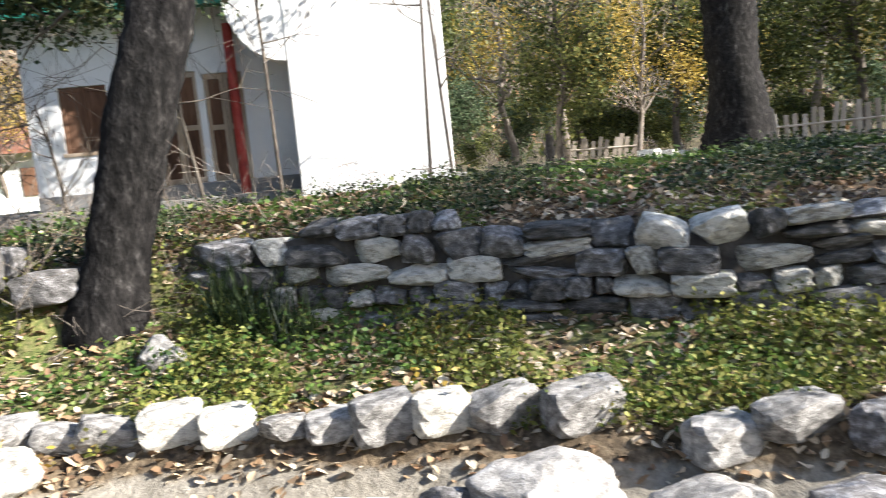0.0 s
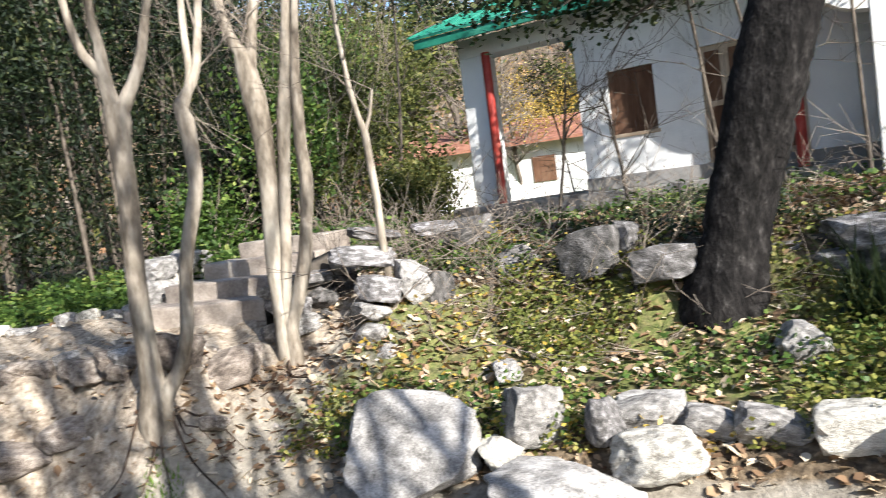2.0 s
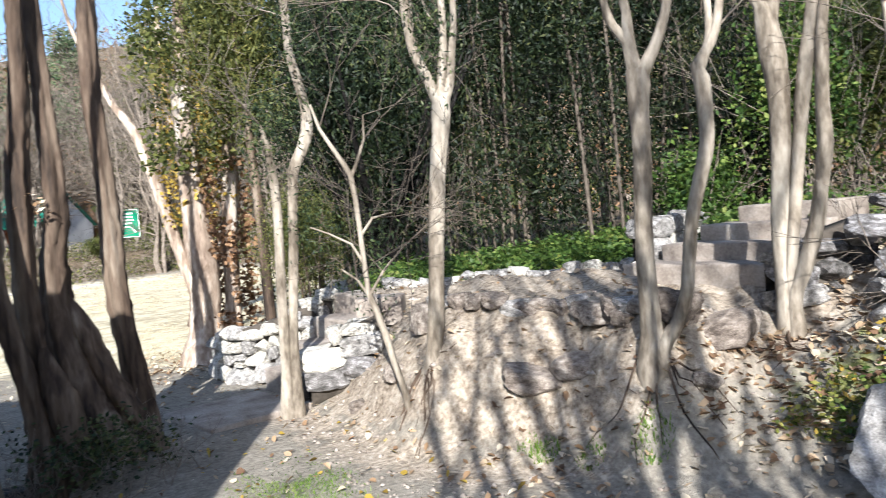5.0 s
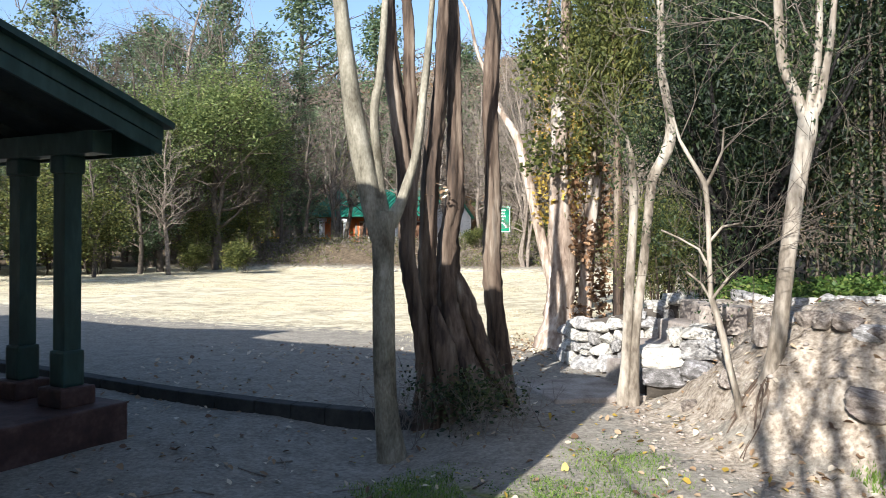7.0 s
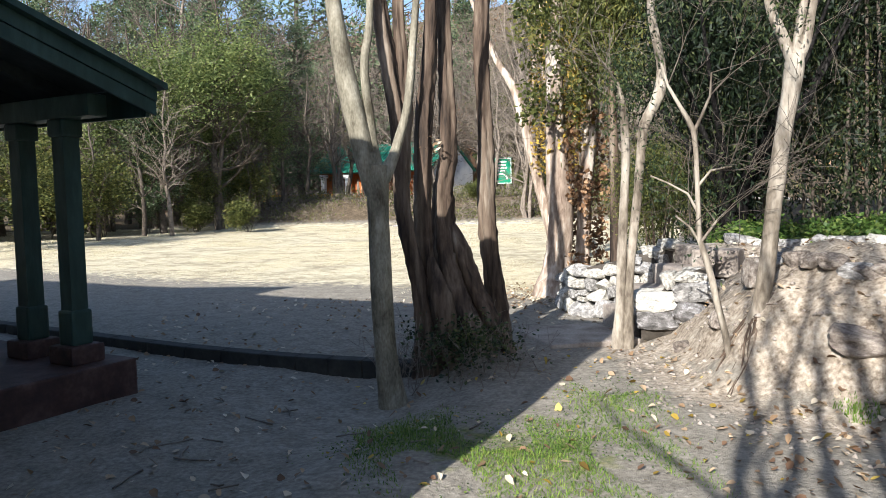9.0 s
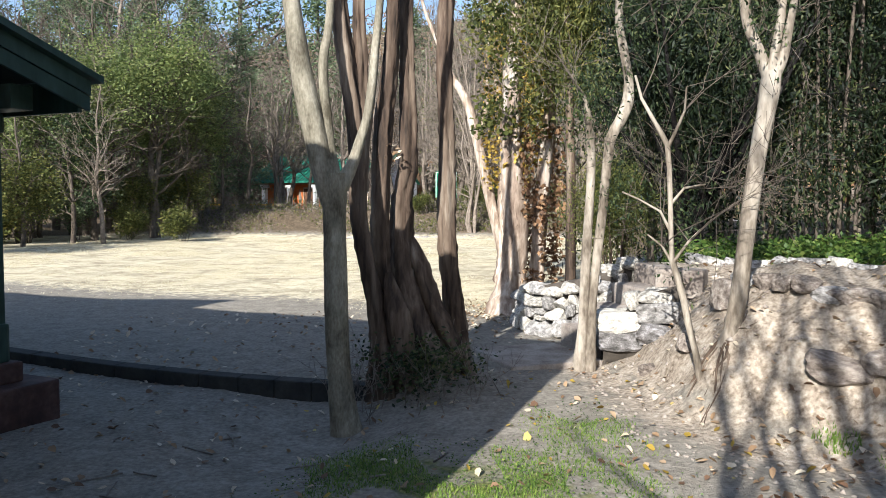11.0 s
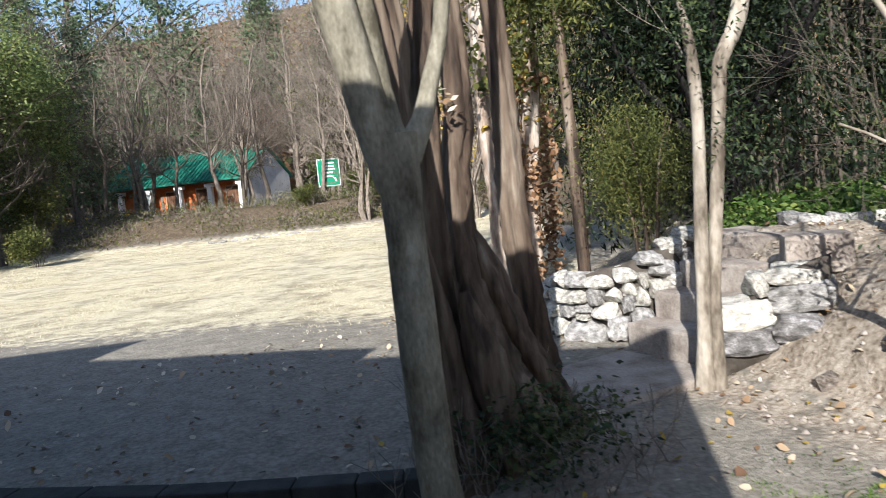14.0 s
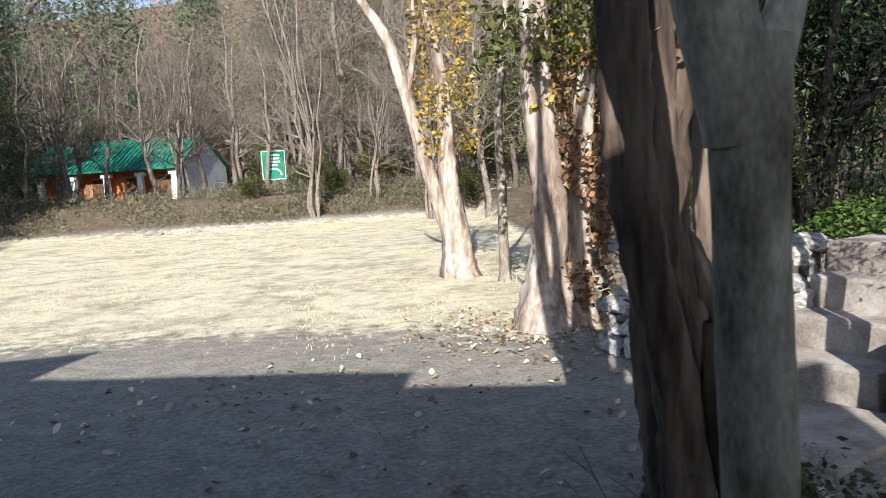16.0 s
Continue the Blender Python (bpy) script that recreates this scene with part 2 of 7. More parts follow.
def ground_material():
    """Soil, lawn, leaf litter and bank clay, mixed by where they lie in the plan."""
    m = bpy.data.materials.new("ground")
    m.use_nodes = True
    nodes, links = m.node_tree.nodes, m.node_tree.links
    b = nodes["Principled BSDF"]
    b.inputs["Roughness"].default_value = 0.95
    b.inputs["Specular IOR Level"].default_value = 0.15
    tc = nodes.new("ShaderNodeTexCoord")

    def noise_node(scale, detail=6.0, rough=0.6):
        n = nodes.new("ShaderNodeTexNoise")
        n.inputs["Scale"].default_value = scale
        n.inputs["Detail"].default_value = detail
        n.inputs["Roughness"].default_value = rough
        links.new(tc.outputs["Object"], n.inputs["Vector"])
        return n.outputs[0]

    def ramp(src, stops):
        r = nodes.new("ShaderNodeValToRGB")
        els = r.color_ramp.elements
        while len(els) < len(stops):
            els.new(0.5)
        for e, (p, c) in zip(els, stops):
            e.position, e.color = p, (*c, 1)
        links.new(src, r.inputs[0])
        return r.outputs[0]

    def mix(fac, a, c):
        x = nodes.new("ShaderNodeMix")
        x.data_type = "RGBA"
        links.new(fac, x.inputs["Factor"])
        links.new(a, x.inputs["A"])
        links.new(c, x.inputs["B"])
        return x.outputs["Result"]

    def layer(name, wobble):
        a = nodes.new("ShaderNodeAttribute")
        a.attribute_name = name
        s = nodes.new("ShaderNodeMath")
        s.operation = "MULTIPLY_ADD"
        s.inputs[1].default_value = 0.9
        s.inputs[2].default_value = -0.45
        links.new(wobble, s.inputs[0])
        t = nodes.new("ShaderNodeMath")
        t.operation = "ADD"
        links.new(a.outputs["Fac"], t.inputs[0])
        links.new(s.outputs[0], t.inputs[1])
        r = nodes.new("ShaderNodeMapRange")
        r.inputs["From Min"].default_value = 0.4
        r.inputs["From Max"].default_value = 0.6
        links.new(t.outputs[0], r.inputs["Value"])
        return r.outputs["Result"]

    big, mid, small, grit = noise_node(0.9), noise_node(5), noise_node(26), noise_node(110, 3)
    both = nodes.new("ShaderNodeMath")
    both.operation = "MULTIPLY_ADD"
    both.inputs[1].default_value = 0.6
    links.new(small, both.inputs[0])
    half = nodes.new("ShaderNodeMath")
    half.operation = "MULTIPLY"
    half.inputs[1].default_value = 0.4
    links.new(mid, half.inputs[0])
    links.new(half.outputs[0], both.inputs[2])
    grain = both.outputs[0]
    dirt = ramp(grain, [(0.35, (0.155, 0.138, 0.114)), (0.5, (0.25, 0.226, 0.188)), (0.65, (0.36, 0.33, 0.28))])
    lawn = ramp(grain, [(0.35, (0.43, 0.37, 0.245)), (0.5, (0.60, 0.535, 0.38)), (0.66, (0.74, 0.68, 0.52))])
    green = ramp(grain, [(0.35, (0.05, 0.06, 0.02)), (0.5, (0.12, 0.14, 0.045)), (0.66, (0.24, 0.22, 0.09))])
    clay = ramp(grain, [(0.36, (0.12, 0.092, 0.068)), (0.49, (0.30, 0.25, 0.195)), (0.64, (0.50, 0.44, 0.365))])
    litter = ramp(grain, [(0.36, (0.035, 0.028, 0.02)), (0.5, (0.12, 0.09, 0.06)), (0.66, (0.27, 0.21, 0.14))])
    tired = ramp(grain, [(0.35, (0.20, 0.17, 0.11)), (0.5, (0.36, 0.31, 0.215)), (0.66, (0.50, 0.44, 0.33))])
    wear = nodes.new("ShaderNodeMapRange")
    wear.inputs["From Min"].default_value = 0.46
    wear.inputs["From Max"].default_value = 0.58
    patch = nodes.new("ShaderNodeMath")
    patch.operation = "MULTIPLY_ADD"
    patch.inputs[1].default_value = 0.5
    patch_half = nodes.new("ShaderNodeMath")
    patch_half.operation = "MULTIPLY"
    patch_half.inputs[1].default_value = 0.5
    links.new(noise_node(2.6, 9, 0.65), patch_half.inputs[0])
    links.new(big, patch.inputs[0])
    links.new(patch_half.outputs[0], patch.inputs[2])
    links.new(patch.outputs[0], wear.inputs["Value"])
    lawn = mix(wear.outputs["Result"], lawn, tired)
    col = mix(layer("lawn", mid), dirt, lawn)
    col = mix(layer("clay", mid), col, clay)
    col = mix(layer("litter", mid), col, litter)
    col = mix(layer("green", mid), col, green)
    links.new(col, b.inputs["Base Color"])
    bp = nodes.new("ShaderNodeBump")
    bp.inputs["Strength"].default_value = 0.8
    bp.inputs["Distance"].default_value = 0.03
    hsum = nodes.new("ShaderNodeMath")
    hsum.operation = "MULTIPLY_ADD"
    hsum.inputs[1].default_value = 0.3
    links.new(grit, hsum.inputs[0])
    links.new(grain, hsum.inputs[2])
    links.new(hsum.outputs[0], bp.inputs["Height"])
    links.new(bp.outputs[0], b.inputs["Normal"])
    return m


GROUND = ground_material()

# ---- mesh helpers ----
rng = np.random.default_rng(7)


def mesh_of(name, verts, faces, mat, smooth=True):
    """A mesh from arrays: faces are rows of three or four indices."""
    me = bpy.data.meshes.new(name)
    verts = np.asarray(verts, np.float32)
    faces = np.asarray(faces, np.int32)
    k = faces.shape[1]
    me.vertices.add(len(verts))
    me.vertices.foreach_set("co", verts.ravel())
    me.loops.add(faces.size)
    me.loops.foreach_set("vertex_index", faces.ravel())
    me.polygons.add(len(faces))
    me.polygons.foreach_set("loop_start", np.arange(0, faces.size, k, dtype=np.int32))
    me.polygons.foreach_set("loop_total", np.full(len(faces), k, np.int32))
    if smooth:
        me.polygons.foreach_set("use_smooth", np.ones(len(faces), bool))
    me.update(calc_edges=True)
    if mat:
        me.materials.append(mat)
    return me


def thing(name, x, y, z, label, category, group="", turn=0.0):
    ob = new(name)
    ob.empty_display_size = 0.1
    ob.matrix_world = pose(x, y, z, 0, 0, turn)
    return tagged(ob, label, category, group)


def under(ob, parent):
    """Parents ob, whose mesh is in world coordinates, to parent."""
    bpy.context.view_layer.update()
    ob.parent = parent
    ob.matrix_parent_inverse = parent.matrix_world.inverted()
    return ob


def part(name, me, parent, label="", kind=""):
    ob = new(name, me)
    under(ob, parent)
    return tagged(ob, label, "", "", kind)


def bm_mesh(name, bm, mat, bevel=0.0):
    if bevel:
        bmesh.ops.bevel(bm, geom=bm.edges[:], offset=bevel, segments=2, affect="EDGES", profile=0.6)
    me = bpy.data.meshes.new(name)
    bm.to_mesh(me)
    bm.free()
    me.materials.append(mat)
    return me


def block(name, frame_m, lo, hi, mat, bevel=0.012):
    """A bevelled block between two corners of the local frame frame_m."""
    bm = bmesh.new()
    bmesh.ops.create_cube(bm, size=1)
    lo, hi = Vector(lo), Vector(hi)
    bmesh.ops.transform(bm, matrix=frame_m @ Matrix.LocRotScale((lo + hi) / 2, None, hi - lo), verts=bm.verts)
    return bm_mesh(name, bm, mat, bevel)


def prism(name, frame_m, outline, depth0, depth1, mat, axis="x"):
    """An outline in a plane of the local frame, pushed along the axis."""
    bm = bmesh.new()
    rings = []
    for d in (depth0, depth1):
        ring = []
        for a, c in outline:
            p = (d, a, c) if axis == "x" else (a, d, c)
            ring.append(bm.verts.new(frame_m @ Vector(p)))
        rings.append(ring)
    n = len(outline)
    for i in range(n):
        bm.faces.new((rings[0][i], rings[0][(i + 1) % n], rings[1][(i + 1) % n], rings[1][i]))
    bm.faces.new(rings[0][::-1])
    bm.faces.new(rings[1])
    bmesh.ops.recalc_face_normals(bm, faces=bm.faces[:])
    return bm_mesh(name, bm, mat)


def catmull(points, step):
    p = np.asarray(points, float)
    p = np.vstack([2 * p[0] - p[1], p, 2 * p[-1] - p[-2]])
    out = []
    for i in range(1, len(p) - 2):
        n = max(1, int(np.linalg.norm(p[i + 1, :3] - p[i, :3]) / step))
        for k in range(n):
            t = k / n
            out.append(0.5 * (2 * p[i] + (p[i + 1] - p[i - 1]) * t + (2 * p[i - 1] - 5 * p[i] + 4 * p[i + 1] - p[i + 2]) * t * t
                              + (3 * p[i] - p[i - 1] - 3 * p[i + 1] + p[i + 2]) * t ** 3))
    out.append(p[-2])
    return np.array(out)


def tube(points, sides=12, step=0.08, gnarl=0.1, seed=0):
    """A limb through rows of x, y, z, radius: vertices and faces, with knots and flutes."""
    c = catmull(points, step)
    c[:, 3] = np.maximum(c[:, 3], 0.002)
    d = np.gradient(c[:, :3], axis=0)
    d /= np.linalg.norm(d, axis=1)[:, None] + 1e-9
    ref = np.array([0.3, 0.95, 0.1])
    a = np.cross(d, ref)
    a /= np.linalg.norm(a, axis=1)[:, None] + 1e-9
    b = np.cross(d, a)
    th = np.linspace(0, 2 * np.pi, sides, endpoint=False)
    r = np.random.default_rng(seed)
    ph = r.uniform(0, 6.28, 4)
    s = np.arange(len(c)) * step
    wob = (1 + gnarl * (0.55 * np.sin(3 * th[None] + ph[0] + 1.1 * s[:, None]) + 0.45 * np.sin(5 * th[None] + ph[1] - 0.8 * s[:, None])
                        + 0.5 * np.sin(4.1 * s[:, None] + ph[2] + th[None]) + 0.3 * r.standard_normal((len(c), sides))))
    rad = c[:, 3][:, None] * wob
    v = c[:, None, :3] + rad[..., None] * (np.cos(th)[None, :, None] * a[:, None] + np.sin(th)[None, :, None] * b[:, None])
    n = len(c)
    i = np.arange(n - 1)[:, None] * sides
    j = np.arange(sides)[None]
    f = np.stack([i + j, i + (j + 1) % sides, i + sides + (j + 1) % sides, i + sides + j], -1).reshape(-1, 4)
    return v.reshape(-1, 3), f


def join(pieces):
    vs, fs, k = [], [], 0
    for v, f in pieces:
        vs.append(v)
        fs.append(f + k)
        k += len(v)
    return np.vstack(vs), np.vstack(fs)


def leaves(centres, length, width, r, up=0.3, fold=0.0):
    """A leaf at each centre: a pointed quad, turned at random and tilted."""
    n = len(centres)
    ax = r.standard_normal((n, 3))
    ax[:, 2] *= up
    ax /= np.linalg.norm(ax, axis=1)[:, None]
    s = r.standard_normal((n, 3))
    s -= (s * ax).sum(1)[:, None] * ax
    s /= np.linalg.norm(s, axis=1)[:, None]
    ln = length * r.uniform(0.6, 1.3, (n, 1))
    wd = width * r.uniform(0.6, 1.3, (n, 1))
    v = np.stack([centres - ax * ln / 2, centres + s * wd / 2 - ax * ln * 0.05, centres + ax * ln / 2, centres - s * wd / 2 - ax * ln * 0.05], 1)
    return v.reshape(-1, 3), np.arange(4 * n).reshape(-1, 4)


def flat_leaves(centres, length, r, curl=0.35):
    """Leaves lying on the ground: pointed, folded along the rib, a little curled."""
    n = len(centres)
    t = r.uniform(0, 6.28, n)
    ax = np.stack([np.cos(t), np.sin(t), r.normal(0, curl, n)], 1)
    s = np.stack([-np.sin(t), np.cos(t), r.normal(0, curl, n)], 1)
    ln = length * r.uniform(0.5, 1.35, (n, 1))
    wd = ln * r.uniform(0.22, 0.42, (n, 1))
    lift = np.array([[0, 0, 1.0]]) * ln * r.uniform(0.0, 0.22, (n, 1))
    c = centres + np.array([0, 0, 0.010]) + np.abs(ax[:, 2:]) * ln * np.array([[0, 0, 0.5]])
    v = np.stack([c - ax * ln / 2, c - ax * ln * 0.2 + s * wd + lift, c + ax * ln * 0.18 + s * wd * 0.8 + lift, c + ax * ln / 2,
                  c + ax * ln * 0.18 - s * wd * 0.8 + lift, c - ax * ln * 0.2 - s * wd + lift], 1)
    f = np.array([(0, 1, 2, 3), (0, 3, 4, 5)])
    return v.reshape(-1, 3), (f[None] + 6 * np.arange(n)[:, None, None]).reshape(-1, 4)


def blades(roots, height, r, lean=0.5, width=0.008):
    n = len(roots)
    t = r.uniform(0, 6.28, n)
    h = height * r.uniform(0.4, 1.3, (n, 1))
    tip = roots + np.concatenate([np.stack([np.cos(t), np.sin(t)], 1) * h * lean * r.uniform(0, 1.2, (n, 1)), h], 1)
    s = np.stack([-np.sin(t), np.cos(t), np.zeros(n)], 1) * width
    v = np.stack([roots - s, roots + s, tip], 1)
    return v.reshape(-1, 3), np.arange(3 * n).reshape(-1, 3)


# ---- the ground: flat yard and lawn, a clay bank with a path on top, a planted bed, an upper terrace ----
BANK = [  # foot of the rise: x, y, then four pairs of distance in and height
    (6.5, 26, 0.6, 0.1, 2.0, 0.4, 4.0, 0.7, 8.0, 1.0), (2.0, 9.6, 0.3, 0.1, 0.6, 0.3, 1.1, 0.8, 6.0, 1.0),
    (1.62, 6.9, 0.3, 0.2, 0.55, 0.55, 0.8, 0.92, 6.0, 1.0), (1.38, 5.7, 0.4, 0.12, 0.8, 0.45, 1.15, 0.92, 5.0, 1.02),
    (1.5, 4.9, 0.3, 0.12, 0.6, 0.5, 0.95, 0.92, 4.5, 1.0), (1.68, 4.2, 0.22, 0.12, 0.5, 0.58, 0.85, 0.93, 3.8, 1.0),
    (1.98, 3.65, 0.22, 0.12, 0.5, 0.58, 0.85, 0.94, 3.2, 1.0), (2.5, 3.1, 0.25, 0.16, 0.5, 0.58, 0.85, 0.93, 2.8, 1.0),
    (2.95, 2.62, 0.25, 0.2, 0.5, 0.6, 0.85, 0.92, 2.6, 1.05), (3.4, 2.0, 0.5, 0.3, 1.1, 0.75, 1.8, 1.15, 3.0, 1.5),
    (3.6, 0.9, 0.4, 0.22, 1.5, 0.55, 2.2, 0.85, 2.9, 1.4), (3.85, -0.5, 0.3, 0.25, 1.75, 0.6, 2.05, 1.28, 4.0, 1.5),
    (3.5, -2.2, 0.3, 0.27, 1.65, 0.6, 1.95, 1.22, 4.0, 1.5), (2.95, -3.9, 0.3, 0.27, 1.55, 0.57, 1.85, 1.12, 4.0, 1.45),
    (2.2, -6.2, 0.3, 0.25, 1.5, 0.55, 1.8, 1.1, 4.0, 1.4), (0.5, -14, 0.4, 0.3, 1.5, 0.6, 2.0, 1.1, 5.0, 1.4), (-6, -40, 1, 0.3, 3, 0.8, 6, 1.2, 12, 1.5)]
BA = np.array(BANK)
U2, N2 = np.array([0.913, -0.407]), np.array([0.407, 0.913])   # along the near building, and out from its front


def smooth01(x):
    x = np.clip(x, 0, 1)
    return x * x * (3 - 2 * x)


def rise(x, y):
    """Distance in from the foot of the bank, and the height there, for arrays of places."""
    x, y = np.asarray(x, float), np.asarray(y, float)
    num = np.zeros(x.shape + (9,))
    den = np.zeros(x.shape)
    best = np.full(x.shape, 1e9)
    sign = np.ones(x.shape)
    for a, b in zip(BA[:-1], BA[1:]):
        d = b[:2] - a[:2]
        L2 = d @ d
        t = np.clip(((x - a[0]) * d[0] + (y - a[1]) * d[1]) / L2, 0, 1)
        px, py = a[0] + t * d[0], a[1] + t * d[1]
        dist = np.hypot(x - px, y - py)
        side = np.sign((x - a[0]) * d[1] - (y - a[1]) * d[0])   # the rise lies to the left of the line walked from north to south
        near = dist < best - 1e-9
        sign = np.where(near, -side, sign)
        best = np.minimum(best, dist)
        w = 1 / (dist ** 4 + 0.02)
        num[..., 1:] += w[..., None] * (a[2:] + t[..., None] * (b[2:] - a[2:]))
        den += w
    prm = num[..., 1:] / den[..., None]
    s = best * sign
    z = np.zeros(x.shape)
    s0, z0 = np.zeros(x.shape), np.zeros(x.shape)
    for k in range(4):
        s1, z1 = prm[..., 2 * k], prm[..., 2 * k + 1]
        f = np.clip((s - s0) / np.maximum(s1 - s0, 1e-3), 0, 1)
        z = np.where(s > s0, z0 + f * (z1 - z0), z)
        s0, z0 = s1, z1
    return s, z, prm


def lump(x, y, f, seed):
    """Cheap smooth noise from sines, about -1 to 1."""
    r = np.random.default_rng(seed)
    out = np.zeros(np.shape(x))
    for k in range(6):
        a = r.uniform(0, 6.28)
        g = f * r.uniform(0.6, 1.7)
        out += np.sin((x * math.cos(a) + y * math.sin(a)) * g + r.uniform(0, 6.28))
    return out / 3.0


KERB_U, KERB_N = [-9.5, -7.4, -5.6, -4.2, -3.2, -2.55], [4.13, 4.08, 4.02, 4.1, 4.27, 4.42]
ROOTS = [(-0.9, 4.5, -0.16, 0.8), (3.1, 2.96, 0.34, 0.28), (2.05, 4.33, 0.18, 0.22), (4.25, 2.95, -0.22, 0.3), (5.5, 0.05, 0.08, 0.4)]   # soil held up round the roots of the bank trees: x, y, rise, reach


def height(x, y):
    x, y = np.asarray(x, float), np.asarray(y, float)
    s, z, prm = rise(x, y)
    face = smooth01(s / 0.3) * smooth01((z - 0.05) / 0.2) * smooth01((1.25 - z) / 0.3)
    bank = smooth01((y - 2.6) / 0.6)
    z = z + face * bank * (0.11 * lump(x, y, 4.5, 3) + 0.03 * lump(x, y, 13, 4))
    z = z + face * (1 - bank) * 0.035 * lump(x, y, 6, 5)
    z = z + 0.018 * lump(x, y, 1.3, 6) + 0.008 * lump(x, y, 5, 8) * (np.hypot(x, y) < 30)
    u, n = x * U2[0] + y * U2[1], x * N2[0] + y * N2[1]
    edge_n = np.interp(u, KERB_U, KERB_N)
    low = smooth01((edge_n + 0.1 - n) / 0.1) * smooth01((-1.7 - u) / 0.9) * smooth01((n + 12) / 3)
    z = z - 0.10 * low
    for tx, ty, tz, tr_ in ROOTS:
        z = z + tz * np.exp(-((x - tx) ** 2 + (y - ty) ** 2) / (2 * tr_ ** 2))
    mound = np.exp(-(((x + 0.35) / 0.8) ** 2 + ((y - 5.0) / 0.9) ** 2))
    z = z + 0.14 * mound
    far = np.hypot(x, y - 10)
    edge = smooth01((y - 37) / 6) * smooth01((x + 22) / 8) * smooth01((30 - x) / 10)
    z = z + 1.5 * edge * smooth01((110 - y) / 40)
    hill = smooth01((far - 72) / 190)
    z = z + 66 * hill * (0.75 + 0.25 * np.sin(0.012 * x + 0.6)) * smooth01((y + 1.3 * x + 30) / 150) + 8 * hill
    return z


def hgt(x, y):
    return float(height(np.array([x]), np.array([y]))[0])


def axis_steps(lo, hi, fine, mid, reach):
    a = list(np.arange(lo, hi + 1e-6, fine))
    for sgn, start, lst in ((-1, lo, []), (1, hi, [])):
        p, st = start, fine
        while abs(p) < reach:
            st = min(st * 1.09, 14 if abs(p) < 160 else 60)
            p += sgn * st
            lst.append(p)
        a += lst
    return np.array(sorted(a))


xs = axis_steps(-4.5, 7.0, 0.085, 0.4, 1600)
ys = axis_steps(-5.5, 10.5, 0.085, 0.4, 1600)
gx, gy = np.meshgrid(xs, ys)
gz = height(gx, gy)
nx, ny = len(xs), len(ys)
ii, jj = np.meshgrid(np.arange(nx - 1), np.arange(ny - 1))
q = (jj * nx + ii).ravel()
ground_me = mesh_of("ground", np.stack([gx, gy, gz], -1).reshape(-1, 3), np.stack([q, q + 1, q + nx + 1, q + nx], -1), GROUND)
gs, gzz, _ = rise(gx, gy)
gu, gn = gx * U2[0] + gy * U2[1], gx * N2[0] + gy * N2[1]
inside = smooth01((gs - 0.02) / 0.25)
lawn = smooth01((38.2 - gy) / 1.2) * smooth01((gn - 7.0 + 0.8 * lump(gx, gy, 0.8, 11)) / 4.0) * (1 - inside) * 0.8
bankzone = smooth01((gy - 2.3) / 0.8)
clay = smooth01((14 - gy) / 3) * np.clip(inside * bankzone * smooth01((gs - 0.05) / 0.3) + 0.62 * (1 - inside) * bankzone * smooth01((gs + 1.0) / 1.0) * smooth01((7 - gy) / 1), 0, 1)
litter = inside * (1 - smooth01((gy - 1.4) / 1.4)) * 0.9 + inside * smooth01((gx - 5.2) / 1.0) * bankzone * 0.7
spot = np.exp(-(((gx - 0.35) / 0.8) ** 2 + ((gy - 2.7) / 0.9) ** 2)) + 0.8 * np.exp(-(((gx - 0.95) / 0.35) ** 2 + ((gy - 4.1) / 0.6) ** 2)) + 0.8 * np.exp(-(((gx + 0.6) / 0.6) ** 2 + ((gy - 3.2) / 0.7) ** 2))
litter = litter + 0.75 * smooth01((gx - 9) / 3) * smooth01((9 - gy) / 4)
green = np.clip(0.5 * spot + 0.75 * smooth01((gs - 2.7) / 0.4) * bankzone * smooth01((gy - 5.0) / 0.8) * (gx > 2.2) * smooth01((18 - gy) / 4)
                + 0.55 * inside * (1 - bankzone) * smooth01((gs - 0.3) / 0.3) * (gs < 1.9)
                + 0.42 * smooth01((gs - 2.3) / 0.6) * (1 - bankzone), 0, 1)
for nm, arr in (("lawn", lawn), ("clay", clay), ("litter", np.clip(litter + 0.8 * smooth01((np.hypot(gx, gy - 5) - 38) / 10) + 0.75 * smooth01((gy - 37.4) / 0.8) * (np.abs(gx) < 60), 0, 1)), ("green", green)):
    at_ = ground_me.attributes.new(nm, "FLOAT", "POINT")
    at_.data.foreach_set("value", arr.astype(np.float32).ravel())
ground_ob = tagged(new("ground", ground_me), "bare earth yard, dry lawn and clay bank", "ground", kind="structure")

# ---- the near building: a porch with paired green posts, and the unseen house behind it ----
UN = Matrix(((0.913, 0.407, 0, 0), (-0.407, 0.913, 0, 0), (0, 0, 1, 0), (0, 0, 0, 1)))   # local x along the building, y out of its front
near_house = thing("porch_building", *(UN @ Vector((-8, -3, -0.1))), "single-storey house with dark green timber porch", "building")
part("wall", block("wall", UN, (-14, -7, -0.4), (-3.95, -0.45, 4.50), PLASTER), near_house, "plain plastered house wall")
part("end_wall", block("end_wall", UN, (-3.94, -7, -0.4), (-1.12, -0.455, 4.26), PLASTER), near_house)
part("upper_wall", prism("upper_wall", UN, [(-10.6, 4.505), (-7.45, 4.505), (-7.45, 5.12), (-9.5, 4.6), (-10.6, 4.55)], -6.9, -0.46, PLASTER, "y"), near_house)
part("porch_floor", block("porch_floor", UN, (-14, -0.44, -0.5), (-4.72, 2.86, 0.2), PLATFORM, 0.02), near_house, "worn red-oxide concrete porch floor")
